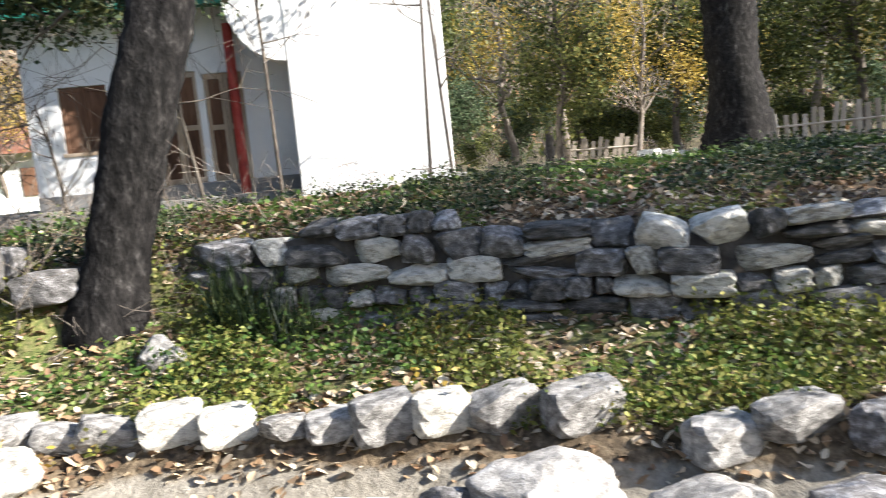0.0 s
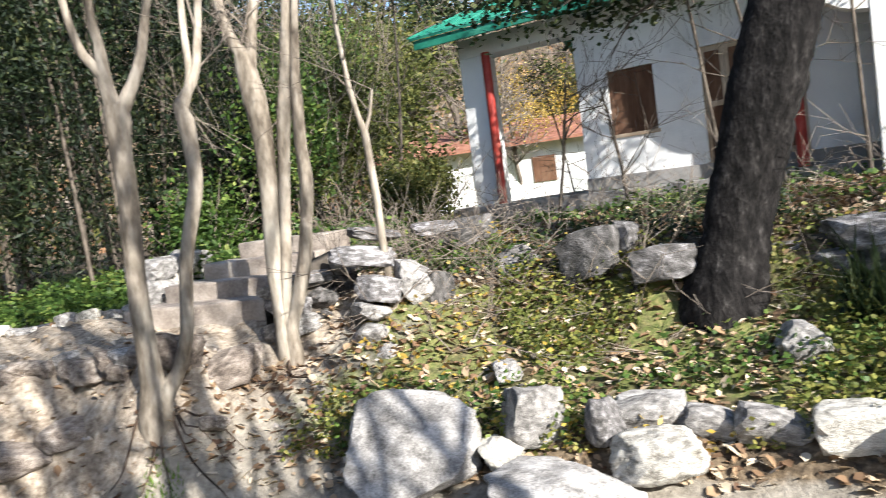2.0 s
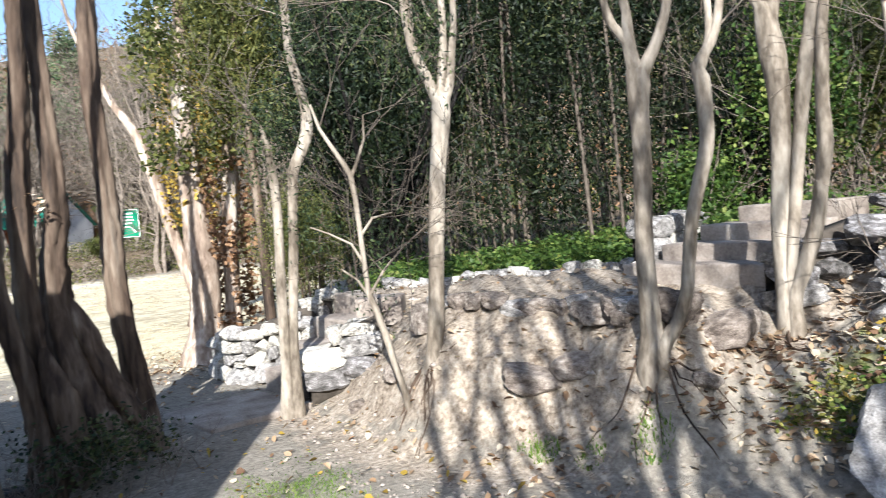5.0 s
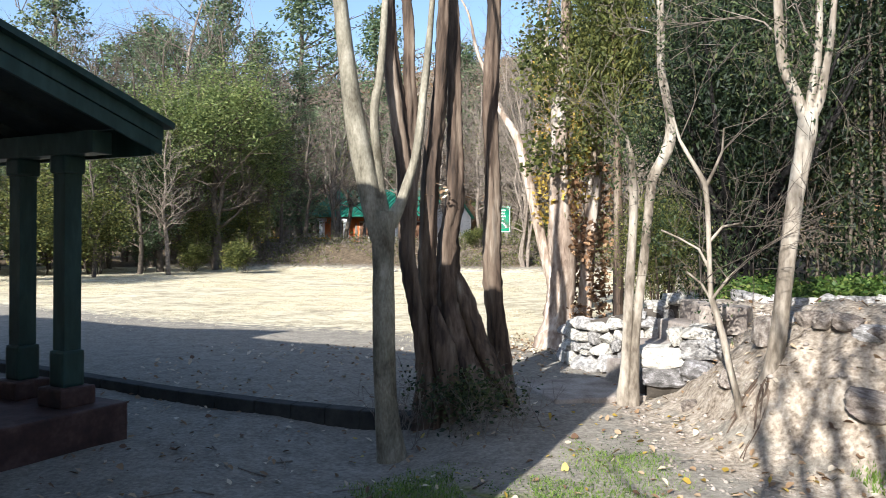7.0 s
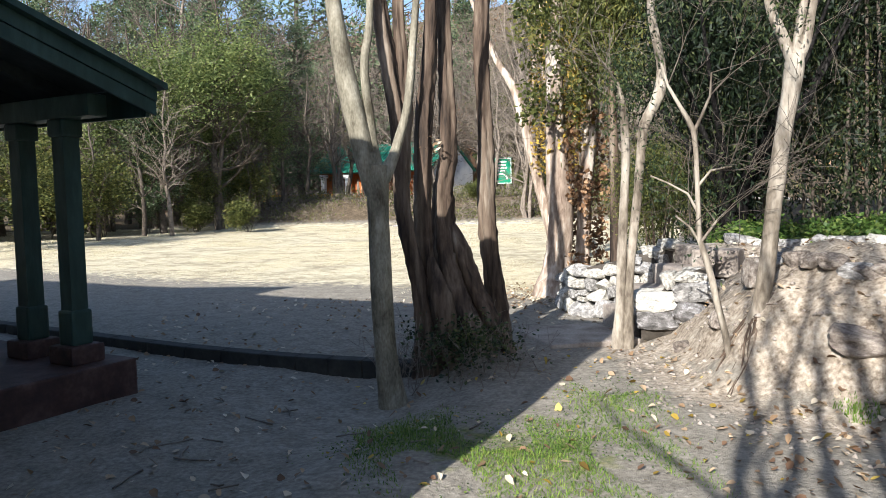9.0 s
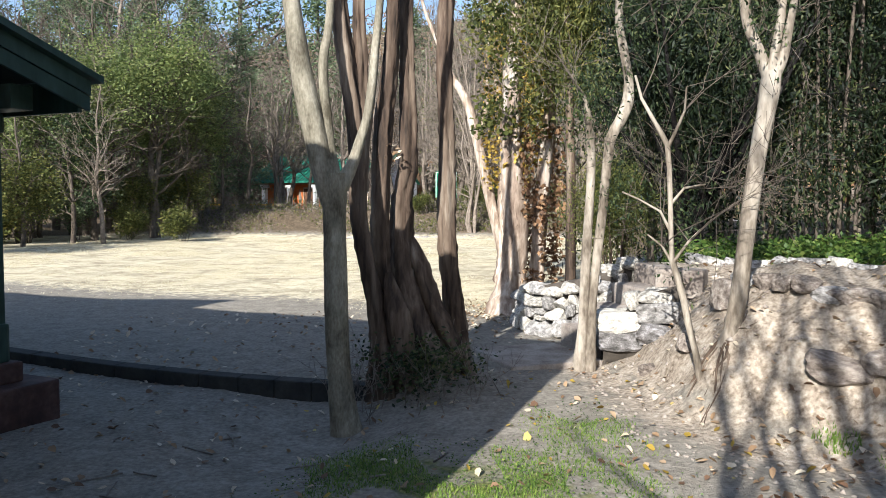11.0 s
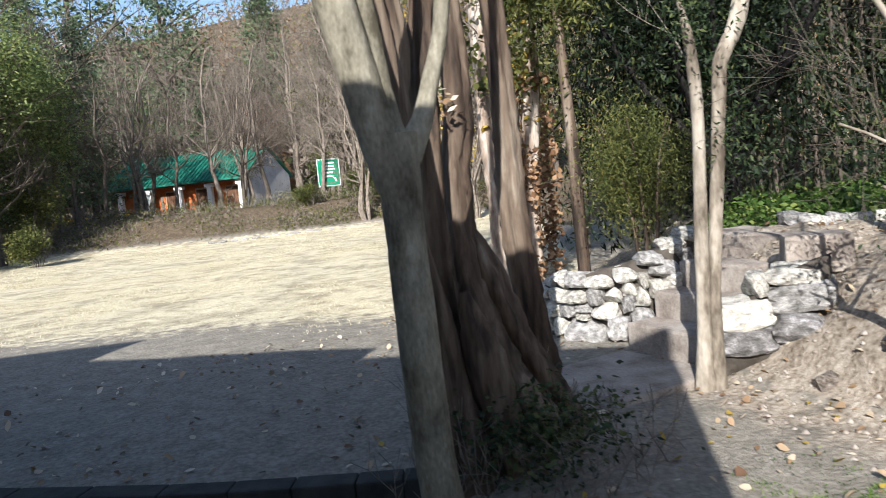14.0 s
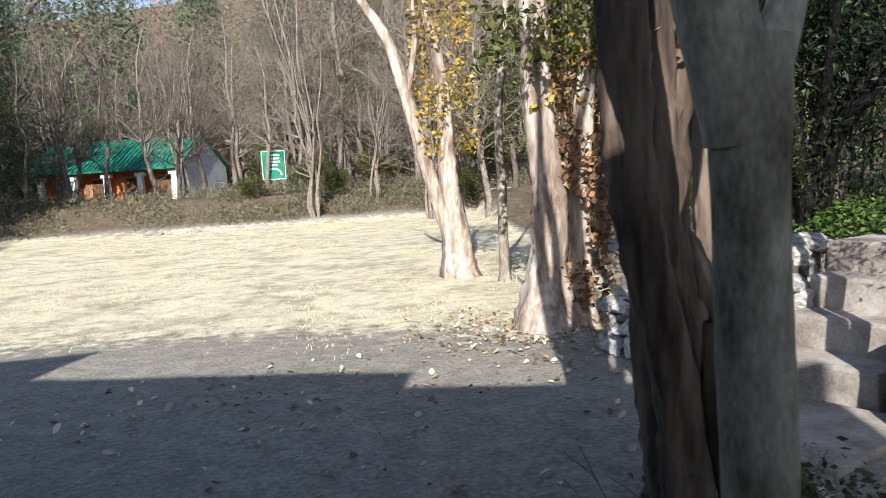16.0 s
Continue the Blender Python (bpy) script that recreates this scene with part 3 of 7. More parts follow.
# roof: a sheet that rises towards the house, fascia boards at the eave and at the end
roof_slope = 0.33
def roof_z(n, base=2.52):
    return base + (2.82 - n) * roof_slope
part("roof_sheet", prism("roof_sheet", UN, [(2.9, roof_z(2.9)), (-0.44, roof_z(-0.44)), (-0.44, roof_z(-0.44) + 0.05), (2.9, roof_z(2.9) + 0.05)], -14, -4.22, GREEN_PAINT), near_house, "green metal porch roof")
part("soffit", prism("soffit", UN, [(2.75, roof_z(2.75) - 0.03), (-0.43, roof_z(-0.43) - 0.03), (-0.43, roof_z(-0.43) - 0.005), (2.75, roof_z(2.75) - 0.005)], -14, -4.33, SOFFIT), near_house, "dark boarded soffit")
for lift, thick in ((0.0, 0.045), (-0.115, 0.03)):
    part("end_fascia", prism("end_fascia", UN, [(2.84, roof_z(2.84) - 0.115 + lift), (-0.43, roof_z(-0.43) - 0.115 + lift), (-0.43, roof_z(-0.43) - 0.006 + lift), (2.84, roof_z(2.84) - 0.006 + lift)],
         -4.33, -4.33 + thick, GREEN_PAINT), near_house, "dark green fascia board")
part("eave_fascia", block("eave_fascia", UN, (-14, 2.76, 2.27), (-4.335, 2.80, 2.51), GREEN_PAINT, 0.006), near_house, "dark green fascia board")
part("eave_beam", block("eave_beam", UN, (-14, 2.42, 2.27), (-4.6, 2.60, 2.45), GREEN_PAINT, 0.012), near_house, "dark green beam")
for k in range(8):
    part("rafter", prism("rafter", UN, [(2.74, roof_z(2.74) - 0.13), (-0.43, roof_z(-0.43) - 0.13), (-0.43, roof_z(-0.43) - 0.032), (2.74, roof_z(2.74) - 0.032)],
         -4.5 - 0.75 * k, -4.43 - 0.75 * k, SOFFIT), near_house)
part("ceiling_light_tube", block("ceiling_light_tube", UN, (-7.2, 1.5, 2.62), (-5.9, 1.56, 2.66), SIGN_WHITE, 0.01), near_house, "unlit white tube lamp")


def porch_post(u0):
    post = part("porch_post", prism("porch_post", UN, [(2.52 - 0.075, 0.62), (2.52 + 0.075, 0.62), (2.52 + 0.075, 2.30), (2.52 - 0.075, 2.30)], u0 - 0.075, u0 + 0.075, GREEN_PAINT), near_house, "dark green square timber post")
    for nm, lo, hi, m in (("plinth", 0.197, 0.36, PLATFORM), ("post_base", 0.355, 0.66, GREEN_PAINT), ("capital", 2.12, 2.272, GREEN_PAINT)):
        h = {"plinth": 0.16, "post_base": 0.098, "capital": 0.10}[nm]
        part(nm, block(nm, UN, (u0 - h, 2.52 - h, lo), (u0 + h, 2.52 + h, hi), m, 0.025), post)


for u0 in (-5.05, -5.66, -8.6, -9.2):
    porch_post(u0)

# low dark kerb between the porch yard and the drive
kerb = thing("yard_kerb", *(UN @ Vector((-6, 4.15, -0.1))), "low dark stained concrete kerb edging the yard", "kerb")
kerb_pts = np.stack([KERB_U, KERB_N], 1)
for k in range(14):
    f0, f1 = k / 14, (k + 0.985) / 14
    def kp(f):
        s = f * (len(kerb_pts) - 1)
        i = min(int(s), len(kerb_pts) - 2)
        p = kerb_pts[i] + (kerb_pts[i + 1] - kerb_pts[i]) * (s - i)
        return p
    a, c = kp(f0), kp(f1)
    d = c - a
    m = UN @ pose(a[0], a[1], 0, 0, 0, math.degrees(math.atan2(d[1], d[0])))
    part("kerb_stone", block("kerb_stone", m, (0, -0.04, -0.3), (float(np.hypot(*d)), 0.13, 0.02), KERB_DARK, 0.015), kerb)

# ---- the white house on the upper terrace ----
HZ = 1.55
hill_house = thing("white_house", 13, 0.5, HZ, "white plastered house with green metal roof and red posts", "house")
WH = Matrix.Identity(4)
part("floor_slab", block("floor_slab", WH, (10.2, -3.3, 0.6), (17.0, 4.75, HZ), PLINTH, 0.02), hill_house, "grey concrete floor slab")
part("corner_pillar", block("corner_pillar", WH, (10.55, 4.06, HZ), (10.95, 4.48, 3.84), PLASTER, 0.012), hill_house, "white plastered corner pillar")
part("lintel", block("lintel", WH, (10.55, 2.66, 3.84), (10.95, 4.48, 4.14), PLASTER, 0.012), hill_house, "white plastered lintel")


def wall_with_holes(name, x0, x1, y0, y1, z0, z1, holes, parent, label):
    """A wall across y, with holes given as y0, y1, z0, z1, cut through it."""
    cuts_y = sorted({y0, y1, *[h[0] for h in holes], *[h[1] for h in holes]})
    cuts_z = sorted({z0, z1, *[h[2] for h in holes], *[h[3] for h in holes]})
    bm = bmesh.new()
    grid = {}
    def solid(i, j):
        if not (0 <= i < len(cuts_y) - 1 and 0 <= j < len(cuts_z) - 1):
            return False
        cy, cz = (cuts_y[i] + cuts_y[i + 1]) / 2, (cuts_z[j] + cuts_z[j + 1]) / 2
        return not any(h[0] < cy < h[1] and h[2] < cz < h[3] for h in holes)
    def vert(x, y, z):
        k = (round(x, 4), round(y, 4), round(z, 4))
        if k not in grid:
            grid[k] = bm.verts.new(k)
        return grid[k]
    for i in range(len(cuts_y) - 1):
        for j in range(len(cuts_z) - 1):
            if not solid(i, j):
                continue
            ya, yb, za, zb = cuts_y[i], cuts_y[i + 1], cuts_z[j], cuts_z[j + 1]
            for x in (x0, x1):
                bm.faces.new([vert(x, ya, za), vert(x, yb, za), vert(x, yb, zb), vert(x, ya, zb)])
            for di, dj, e in ((-1, 0, ((ya, za), (ya, zb))), (1, 0, ((yb, za), (yb, zb))), (0, -1, ((ya, za), (yb, za))), (0, 1, ((ya, zb), (yb, zb)))):
                if not solid(i + di, j + dj):
                    (a0, b0), (a1, b1) = e
                    bm.faces.new([vert(x0, a0, b0), vert(x1, a0, b0), vert(x1, a1, b1), vert(x0, a1, b1)])
    bmesh.ops.recalc_face_normals(bm, faces=bm.faces[:])
    return part(name, bm_mesh(name, bm, PLASTER), parent, label)


front = wall_with_holes("front_wall", 10.62, 10.87, -1.2, 2.66, HZ + 0.2, 4.14, [(1.57, 2.22, 2.32, 3.22), (0.35, 0.95, HZ + 0.2, 3.3), (-0.28, 0.26, HZ + 0.2, 3.25)], hill_house, "white plastered front wall")
part("wall_plinth", block("wall_plinth", WH, (10.58, -1.21, HZ), (10.89, 2.665, HZ + 0.2), PLINTH, 0.01), hill_house, "grey plinth")
part("side_wall", block("side_wall", WH, (10.875, 2.42, HZ), (16.5, 2.655, 4.14), PLASTER), hill_house, "white plastered side wall")
part("back_wall", block("back_wall", WH, (16.5, -3.2, HZ), (16.75, 2.655, 4.14), PLASTER), hill_house)


def shutters(y0, y1, z0, z1, wood, name, leaves_n=2, rails=2):
    window = part(name, block(name, WH, (10.73, y0 + 0.002, z0), (10.76, y1 - 0.002, z1), GLASS_DARK, 0.0), hill_house, "brown timber shutters in a white wall")
    w = (y1 - y0) / leaves_n
    part("window_frame", block("window_frame", WH, (10.60, y0 - 0.03, z0 - 0.05), (10.64, y1 + 0.03, z0), DOOR_WOOD, 0.006), window)
    for k in range(leaves_n):
        a, c = y0 + k * w + 0.004, y0 + (k + 1) * w - 0.004
        for lo, hi in ((a, a + 0.05), (c - 0.05, c)):
            part("shutter_stile", block("shutter_stile", WH, (10.66, lo, z0 + 0.003), (10.70, hi, z1 - 0.003), wood, 0.005), window)
        for r in range(rails + 1):
            zr = z0 + 0.004 + (z1 - z0 - 0.08) * r / rails
            part("shutter_rail", block("shutter_rail", WH, (10.662, a + 0.05, zr), (10.698, c - 0.05, zr + 0.07), wood, 0.005), window)
        for r in range(rails):
            za = z0 + 0.075 + (z1 - z0 - 0.08) * r / rails
            part("shutter_panel", block("shutter_panel", WH, (10.675, a + 0.05, za), (10.69, c - 0.05, z0 + (z1 - z0 - 0.08) * (r + 1) / rails), SHUTTER, 0.003), window)


shutters(1.57, 2.22, 2.32, 3.22, SHUTTER, "window", 2, 1)
shutters(0.35, 0.95, HZ + 0.21, 3.3, DOOR_WOOD, "shuttered_door", 2, 2)
shutters(-0.28, 0.26, HZ + 0.21, 3.25, DOOR_WOOD, "shuttered_door", 2, 2)
for yy in (4.0, -0.19):
    pts = [(10.44 if yy < 1 else 10.5, yy, HZ - 0.02, 0.07), (10.45 if yy < 1 else 10.5, yy, 2.8, 0.068), (10.45 if yy < 1 else 10.5, yy, 3.86, 0.066)]
    part("red_post", mesh_of("red_post", *tube(pts, 14, 0.3, 0.0), RED_PAINT), hill_house, "red painted round post")
# the bright end wing with an arched opening
wing = part("end_wing", block("end_wing", WH, (9.75, -3.05, 0.9), (10.05, -1.02, 4.6), PLASTER), hill_house, "sunlit white end wall")
bm = bmesh.new()
for k in range(9):
    for xx in (9.76, 10.04):
        a = math.pi / 2 * k / 8
        bm.verts.new((xx, -1.015 + 0.75 * math.sin(a), 3.2 + 0.95 * (1 - math.cos(a))))
        bm.verts.new((xx, -1.015 + 0.75 * math.sin(a), 4.6))
bm.verts.ensure_lookup_table()
for k in range(8):
    o, p = 4 * k, 4 * k + 4
    for quad in ((o, o + 1, p + 1, p), (o + 2, p + 2, p + 3, o + 3), (o, p, p + 2, o + 2), (o + 1, o + 3, p + 3, p + 1)):
        bm.faces.new([bm.verts[i] for i in quad])
bmesh.ops.recalc_face_normals(bm, faces=bm.faces[:])
part("arch", bm_mesh("arch", bm, PLASTER), wing)
part("wing_side", block("wing_side", WH, (10.055, -3.05, 0.9), (16.5, -2.8, 4.6), PLASTER), hill_house)
# roof with ribs
def house_roof(x):
    return 4.16 + (x - 9.9) * 0.36
roof_me = prism("roof", WH, [(-3.5, 0), (4.95, 0), (4.95, 0.04), (-3.5, 0.04)], 0, 1, GREEN_ROOF)
part("roof", roof_me, hill_house, "green metal roof")
for v in roof_me.vertices:
    f = v.co.x
    v.co.x = 9.9 + 4.6 * f
    v.co.z = house_roof(v.co.x) + v.co.z
for k in range(43):
    yy = -3.45 + 0.2 * k
    part("roof_rib", prism("roof_rib", WH, [(9.89, house_roof(9.89) + 0.04), (14.5, house_roof(14.5) + 0.04), (14.5, house_roof(14.5) + 0.065), (9.89, house_roof(9.89) + 0.065)], yy, yy + 0.03, GREEN_ROOF, "y"), hill_house)
part("eave_board", block("eave_board", WH, (9.93, -3.4, 4.02), (9.97, 4.9, 4.155), GREEN_ROOF, 0.005), hill_house, "green eave board")
part("back_roof", prism("back_roof", WH, [(14.5, house_roof(14.5)), (18, house_roof(14.5) - 1.3), (18, house_roof(14.5) - 1.25), (14.5, house_roof(14.5) + 0.05)], -3.5, 4.95, GREEN_ROOF, "y"), hill_house)

# white house beyond, seen through the porch opening
yard_house = thing("white_outbuilding", 30, 12, 1.6, "sunlit white outbuilding with rusty tiled roof", "house")
part("wall", block("wall", pose(30, 12, 0, 0, 0, 15), (-3, -5, 0.8), (4, 5.5, 3.6), PLASTER), yard_house)
part("roof", prism("roof", pose(30, 12, 0, 0, 0, 15), [(-3.6, 3.5), (0.5, 4.7), (4.6, 3.5), (4.6, 3.62), (0.5, 4.82), (-3.6, 3.62)], -5.6, 6.1, TERRACOTTA, "y"), yard_house, "rusty tiled roof")
for yy in (-3.6, -1.2, 1.2, 3.6):
    part("window", block("window", pose(30, 12, 0, 0, 0, 15), (-3.05, yy - 0.45, 2.0), (-2.99, yy + 0.45, 3.0), SHUTTER, 0.01), yard_house)

# ---- the orange house across the lawn ----
FH = pose(-8.96, 67.7, 1.35, 0, 0, -25)
far_house = thing("orange_house", -8.96, 67.7, 1.35, "orange house with white arcade and green metal roof", "house")
part("wall", block("wall", FH, (-11, 0.9, -1.5), (2.6, 7.5, 2.75), ORANGE), far_house, "orange plastered wall")
part("gable_wall", prism("gable_wall", FH, [(-0.3, -1.5), (8.2, -1.5), (8.2, 2.8), (4, 5.3), (-0.3, 2.8)], 2.62, 2.9, PLASTER), far_house, "white gable wall")
part("roof", prism("roof", FH, [(-0.7, 2.65), (4, 5.45), (8.6, 2.65), (8.6, 2.78), (4, 5.58), (-0.7, 2.78)], -11.4, 3.1, GREEN_ROOF), far_house, "ribbed green metal roof")
for k in range(36):
    xx = -11.3 + 0.4 * k
    part("roof_rib", prism("roof_rib", FH, [(-0.72, 2.79), (3.98, 5.59), (3.98, 5.65), (-0.72, 2.85)], xx, xx + 0.07, GREEN_ROOF), far_house)
for k in range(5):
    xx = 2.4 - 3.05 * k
    pil = part("arcade_pillar", block("arcade_pillar", FH, (xx - 0.22, -0.3, -1.5), (xx + 0.22, 0.1, 2.5), PLASTER, 0.02), far_house, "white arcade pillar")
    part("capital", block("capital", FH, (xx - 0.45, -0.32, 2.2), (xx + 0.45, 0.12, 2.52), PLASTER, 0.06), pil)
part("arcade_beam", block("arcade_beam", FH, (-11.2, -0.34, 2.525), (2.62, 0.14, 2.72), TERRACOTTA, 0.02), far_house)
for xx in (0.9, -2.1, -5.2, -8.2):
    dr = part("door", block("door", FH, (xx - 0.55, 0.840, 0), (xx + 0.55, 0.890, 2.1), SHUTTER, 0.02), far_house, "brown timber door")
    part("door_frame", block("door_frame", FH, (xx - 0.65, 0.855, 0), (xx + 0.65, 0.895, 2.25), DOOR_WOOD, 0.01), dr)
for k in range(14):
    part("rail_post", block("rail_post", FH, (-16.5 + 0.75 * k - 0.04, -2.9, -1.4), (-16.5 + 0.75 * k + 0.04, -2.8, 0.55), YELLOW, 0.01), far_house)
for zz in (0.45, -0.05, -0.5):
    part("rail", block("rail", FH, (-16.5, -2.88, zz), (-6.6, -2.82, zz + 0.12), YELLOW, 0.01), far_house, "yellow painted rail")

# green sign on two posts beside the far drive
SG = pose(0.05, 46, 1.5, 0, 0, 5) @ Matrix.Diagonal((0.8, 0.8, 0.8, 1))
sign = thing("green_sign", 0.05, 46, 1.3, "green board sign with white lettering on posts", "sign")
part("board", block("board", SG, (-0.85, -0.03, 0.95), (0.85, 0.03, 3.05), SIGN_GREEN, 0.01), sign)
for xx in (-0.6, 0.6):
    part("sign_post", block("sign_post", SG, (xx - 0.05, 0.035, -1.2), (xx + 0.05, 0.12, 2.9), WOOD_GREY, 0.01), sign)
for zz, w in ((2.72, 0.45), (2.47, 0.4), (2.24, 0.48), (2.0, 0.3)):
    part("text_bar", block("text_bar", SG, (-w, -0.04, zz - 0.06), (w, -0.034, zz + 0.06), SIGN_WHITE, 0.0), sign)
for lo, hi in (((-0.8, 0.98), (0.8, 1.03)), ((-0.8, 2.97), (0.8, 3.02)), ((-0.83, 0.98), (-0.78, 3.02)), ((0.78, 0.98), (0.83, 3.02))):
    part("border", block("border", SG, (lo[0], -0.039, lo[1]), (hi[0], -0.033, hi[1]), SIGN_WHITE, 0.0), sign)
for k in range(10):
    a = math.pi * (k + 0.5) / 10
    part("arc_bar", block("arc_bar", SG @ pose(0.5 * math.cos(a), 0, 1.3 + 0.45 * math.sin(a), 0, -math.degrees(a) + 90, 0), (-0.085, -0.041, -0.06), (0.085, -0.035, 0.06), SIGN_WHITE, 0.0), sign)

# ---- stones ----
def rock_mesh(name, seed, mat, squareness=3.0, sub=2, rough=0.10, size=(1, 1, 1), facets=True, flat=None):
    """A stone about one metre across: a rounded block with knocked-off corners and an uneven skin."""
    bm = bmesh.new()
    bmesh.ops.create_icosphere(bm, subdivisions=sub, radius=0.5)
    r = np.random.default_rng(seed)
    cuts = []
    for k in range(9 if facets else 0):
        d = Vector(r.standard_normal(3)).normalized()
        cuts.append((d, r.uniform(0.34, 0.52)))
    if flat:
        cuts.append((Vector(flat[:3]).normalized(), flat[3]))
    off = Vector(r.uniform(-50, 50, 3))
    for v in bm.verts:
        p = v.co
        k = (abs(p.x * 2) ** squareness + abs(p.y * 2) ** squareness + abs(p.z * 2) ** squareness) ** (1 / squareness)
        p = p / max(k, 1e-6)
        for d, c in cuts:
            e = p.dot(d) - c
            if e > 0:
                p = p - d * e * 0.95
        p = p * (1 + rough * noise.noise(p * 2.6 + off) + rough * 0.5 * noise.noise(p * 7 + off) + rough * 0.3 * noise.noise(p * 15 + off))
        v.co = Vector((p.x * size[0], p.y * size[1], p.z * size[2]))
    me = bpy.data.meshes.new(name)
    bm.to_mesh(me)
    bm.free()
    me.polygons.foreach_set("use_smooth", np.full(len(me.polygons), sub > 4))
    me.materials.append(mat)
    return me


STONES = {m.name: [rock_mesh("stone", 10 + k, m, 9.0, 3, 0.10) for k in range(7)] for m in (ROCK, ROCK_DARK, ROCK_WHITE, ROCK_CLAY)}


for m in (ROCK, ROCK_DARK, ROCK_WHITE, ROCK_CLAY):     # squared blocks
    STONES[m.name + "_block"] = [rock_mesh("block_stone", 30 + k, m, 14.0, 3, 0.09, facets=k % 2 == 0) for k in range(7)]


def stone_at(parent, kind, x, y, z, sx, sy, sz, turn, r, tilt=4.0, name="stone", block_like=False):
    ob = new(name, STONES[kind.name + ("_block" if block_like else "")][int(r.integers(7))])
    ob.matrix_world = pose(x, y, z, r.normal(0, tilt), r.normal(0, tilt), turn) @ Matrix.Diagonal((sx, sy, sz, 1))
    return under(ob, parent)


def dry_wall(name, label, pts, kinds, seed, course=0.17, thick=0.32, long=0.42, batter=0.06, core=True):
    """A dry stone wall along rows of x, y, foot height, top height. Its stones are laid in uneven courses."""
    r = np.random.default_rng(seed)
    pts = np.array(pts, float)
    seg = np.hypot(*np.diff(pts[:, :2], axis=0).T)
    run = np.concatenate([[0], np.cumsum(seg)])
    wall = tagged(thing(name, pts[0, 0], pts[0, 1], pts[0, 2], label, "stone wall"), kind="structure")
    def place(s):
        return np.array([np.interp(s, run, pts[:, k]) for k in range(4)])
    def heading(s):
        a, b = place(max(s - 0.15, 0)), place(min(s + 0.15, run[-1]))
        return math.atan2(b[1] - a[1], b[0] - a[0])
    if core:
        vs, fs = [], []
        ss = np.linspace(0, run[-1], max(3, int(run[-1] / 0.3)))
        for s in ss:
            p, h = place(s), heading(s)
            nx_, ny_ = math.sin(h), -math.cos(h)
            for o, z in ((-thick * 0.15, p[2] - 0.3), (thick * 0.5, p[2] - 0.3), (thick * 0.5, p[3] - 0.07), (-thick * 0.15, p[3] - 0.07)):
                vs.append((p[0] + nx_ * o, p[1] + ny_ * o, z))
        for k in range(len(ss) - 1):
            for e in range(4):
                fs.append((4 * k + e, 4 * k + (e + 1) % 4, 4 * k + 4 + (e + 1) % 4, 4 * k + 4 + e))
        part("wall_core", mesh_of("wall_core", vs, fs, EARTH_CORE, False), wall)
    level = 0.0
    top = (pts[:, 3] - pts[:, 2]).max()
    while level < top - 0.05:
        ch = course * r.uniform(0.75, 1.35)
        s = r.uniform(-0.1, 0.1)
        while s < run[-1]:
            ln = long * r.uniform(0.45, 1.35) * (0.8 + 0.4 * (ch > course))
            p, h = place(min(max(s + ln / 2, 0), run[-1])), heading(min(max(s + ln / 2, 0), run[-1]))
            room = p[3] - p[2]
            if level + ch * 0.55 < room:
                n = 2 if r.random() < 0.16 and ch > 0.15 else 1
                for q_ in range(n):
                    hh = ch / n
                    o = batter * (level / max(top, 0.1)) + r.normal(0, 0.018)
                    kind = kinds[int(r.integers(len(kinds)))]
                    stone_at(wall, kind, p[0] + math.sin(h) * o, p[1] - math.cos(h) * o, p[2] + level + hh * (q_ + 0.5),
                             ln * 1.02, thick * r.uniform(0.85, 1.1), hh * r.uniform(1.0, 1.14), math.degrees(h), r, block_like=r.random() < 0.6)
            s += ln
        level += ch * 0.97
    return wall


# retaining wall of the upper terrace, dark and mossy under the trees
dry_wall("wall_terrace", "dark mossy dry stone retaining wall", [(4.05, -5.6, 0.5, 1.12), (4.55, -4.1, 0.5, 1.14), (4.95, -3.35, 0.5, 1.17), (5.2, -2.65, 0.5, 1.24), (5.35, -2.1, 0.5, 1.38), (5.55, -1.5, 0.52, 1.3), (5.75, -0.75, 0.55, 1.24), (5.9, -0.3, 0.6, 1.2)],
         [ROCK_DARK, ROCK_DARK, ROCK_DARK, ROCK_WHITE, ROCK_DARK], 21, course=0.16, thick=0.38, long=0.36)
# tumbled stones north of the dark tree
r_ = np.random.default_rng(31)
rubble = tagged(thing("wall_rubble", 5.6, 1.3, 0.7, "tumbled mossy stones of an old retaining wall", "stone wall"), kind="structure")
for x, y, z, sx_, sz_, tn in ((5.75, 1.75, 1.02, 0.5, 0.5, 70), (5.72, 1.42, 0.86, 0.36, 0.34, 80), (5.62, 1.02, 1.12, 0.5, 0.46, 85), (5.7, 0.75, 1.25, 0.24, 0.24, 60), (5.6, 1.3, 0.7, 0.3, 0.2, 80),
                              (5.1, 2.15, 0.95, 0.34, 0.42, 60), (5.5, 0.45, 1.05, 0.5, 0.3, 95), (5.8, 0.2, 0.85, 0.5, 0.24, 95), (5.35, 1.75, 0.68, 0.26, 0.18, 40), (6.0, 2.3, 1.42, 0.6, 0.22, 60)):
    stone_at(rubble, ROCK_DARK, x, y, z, sx_, sx_ * 0.8, sz_, tn, r_, 8)
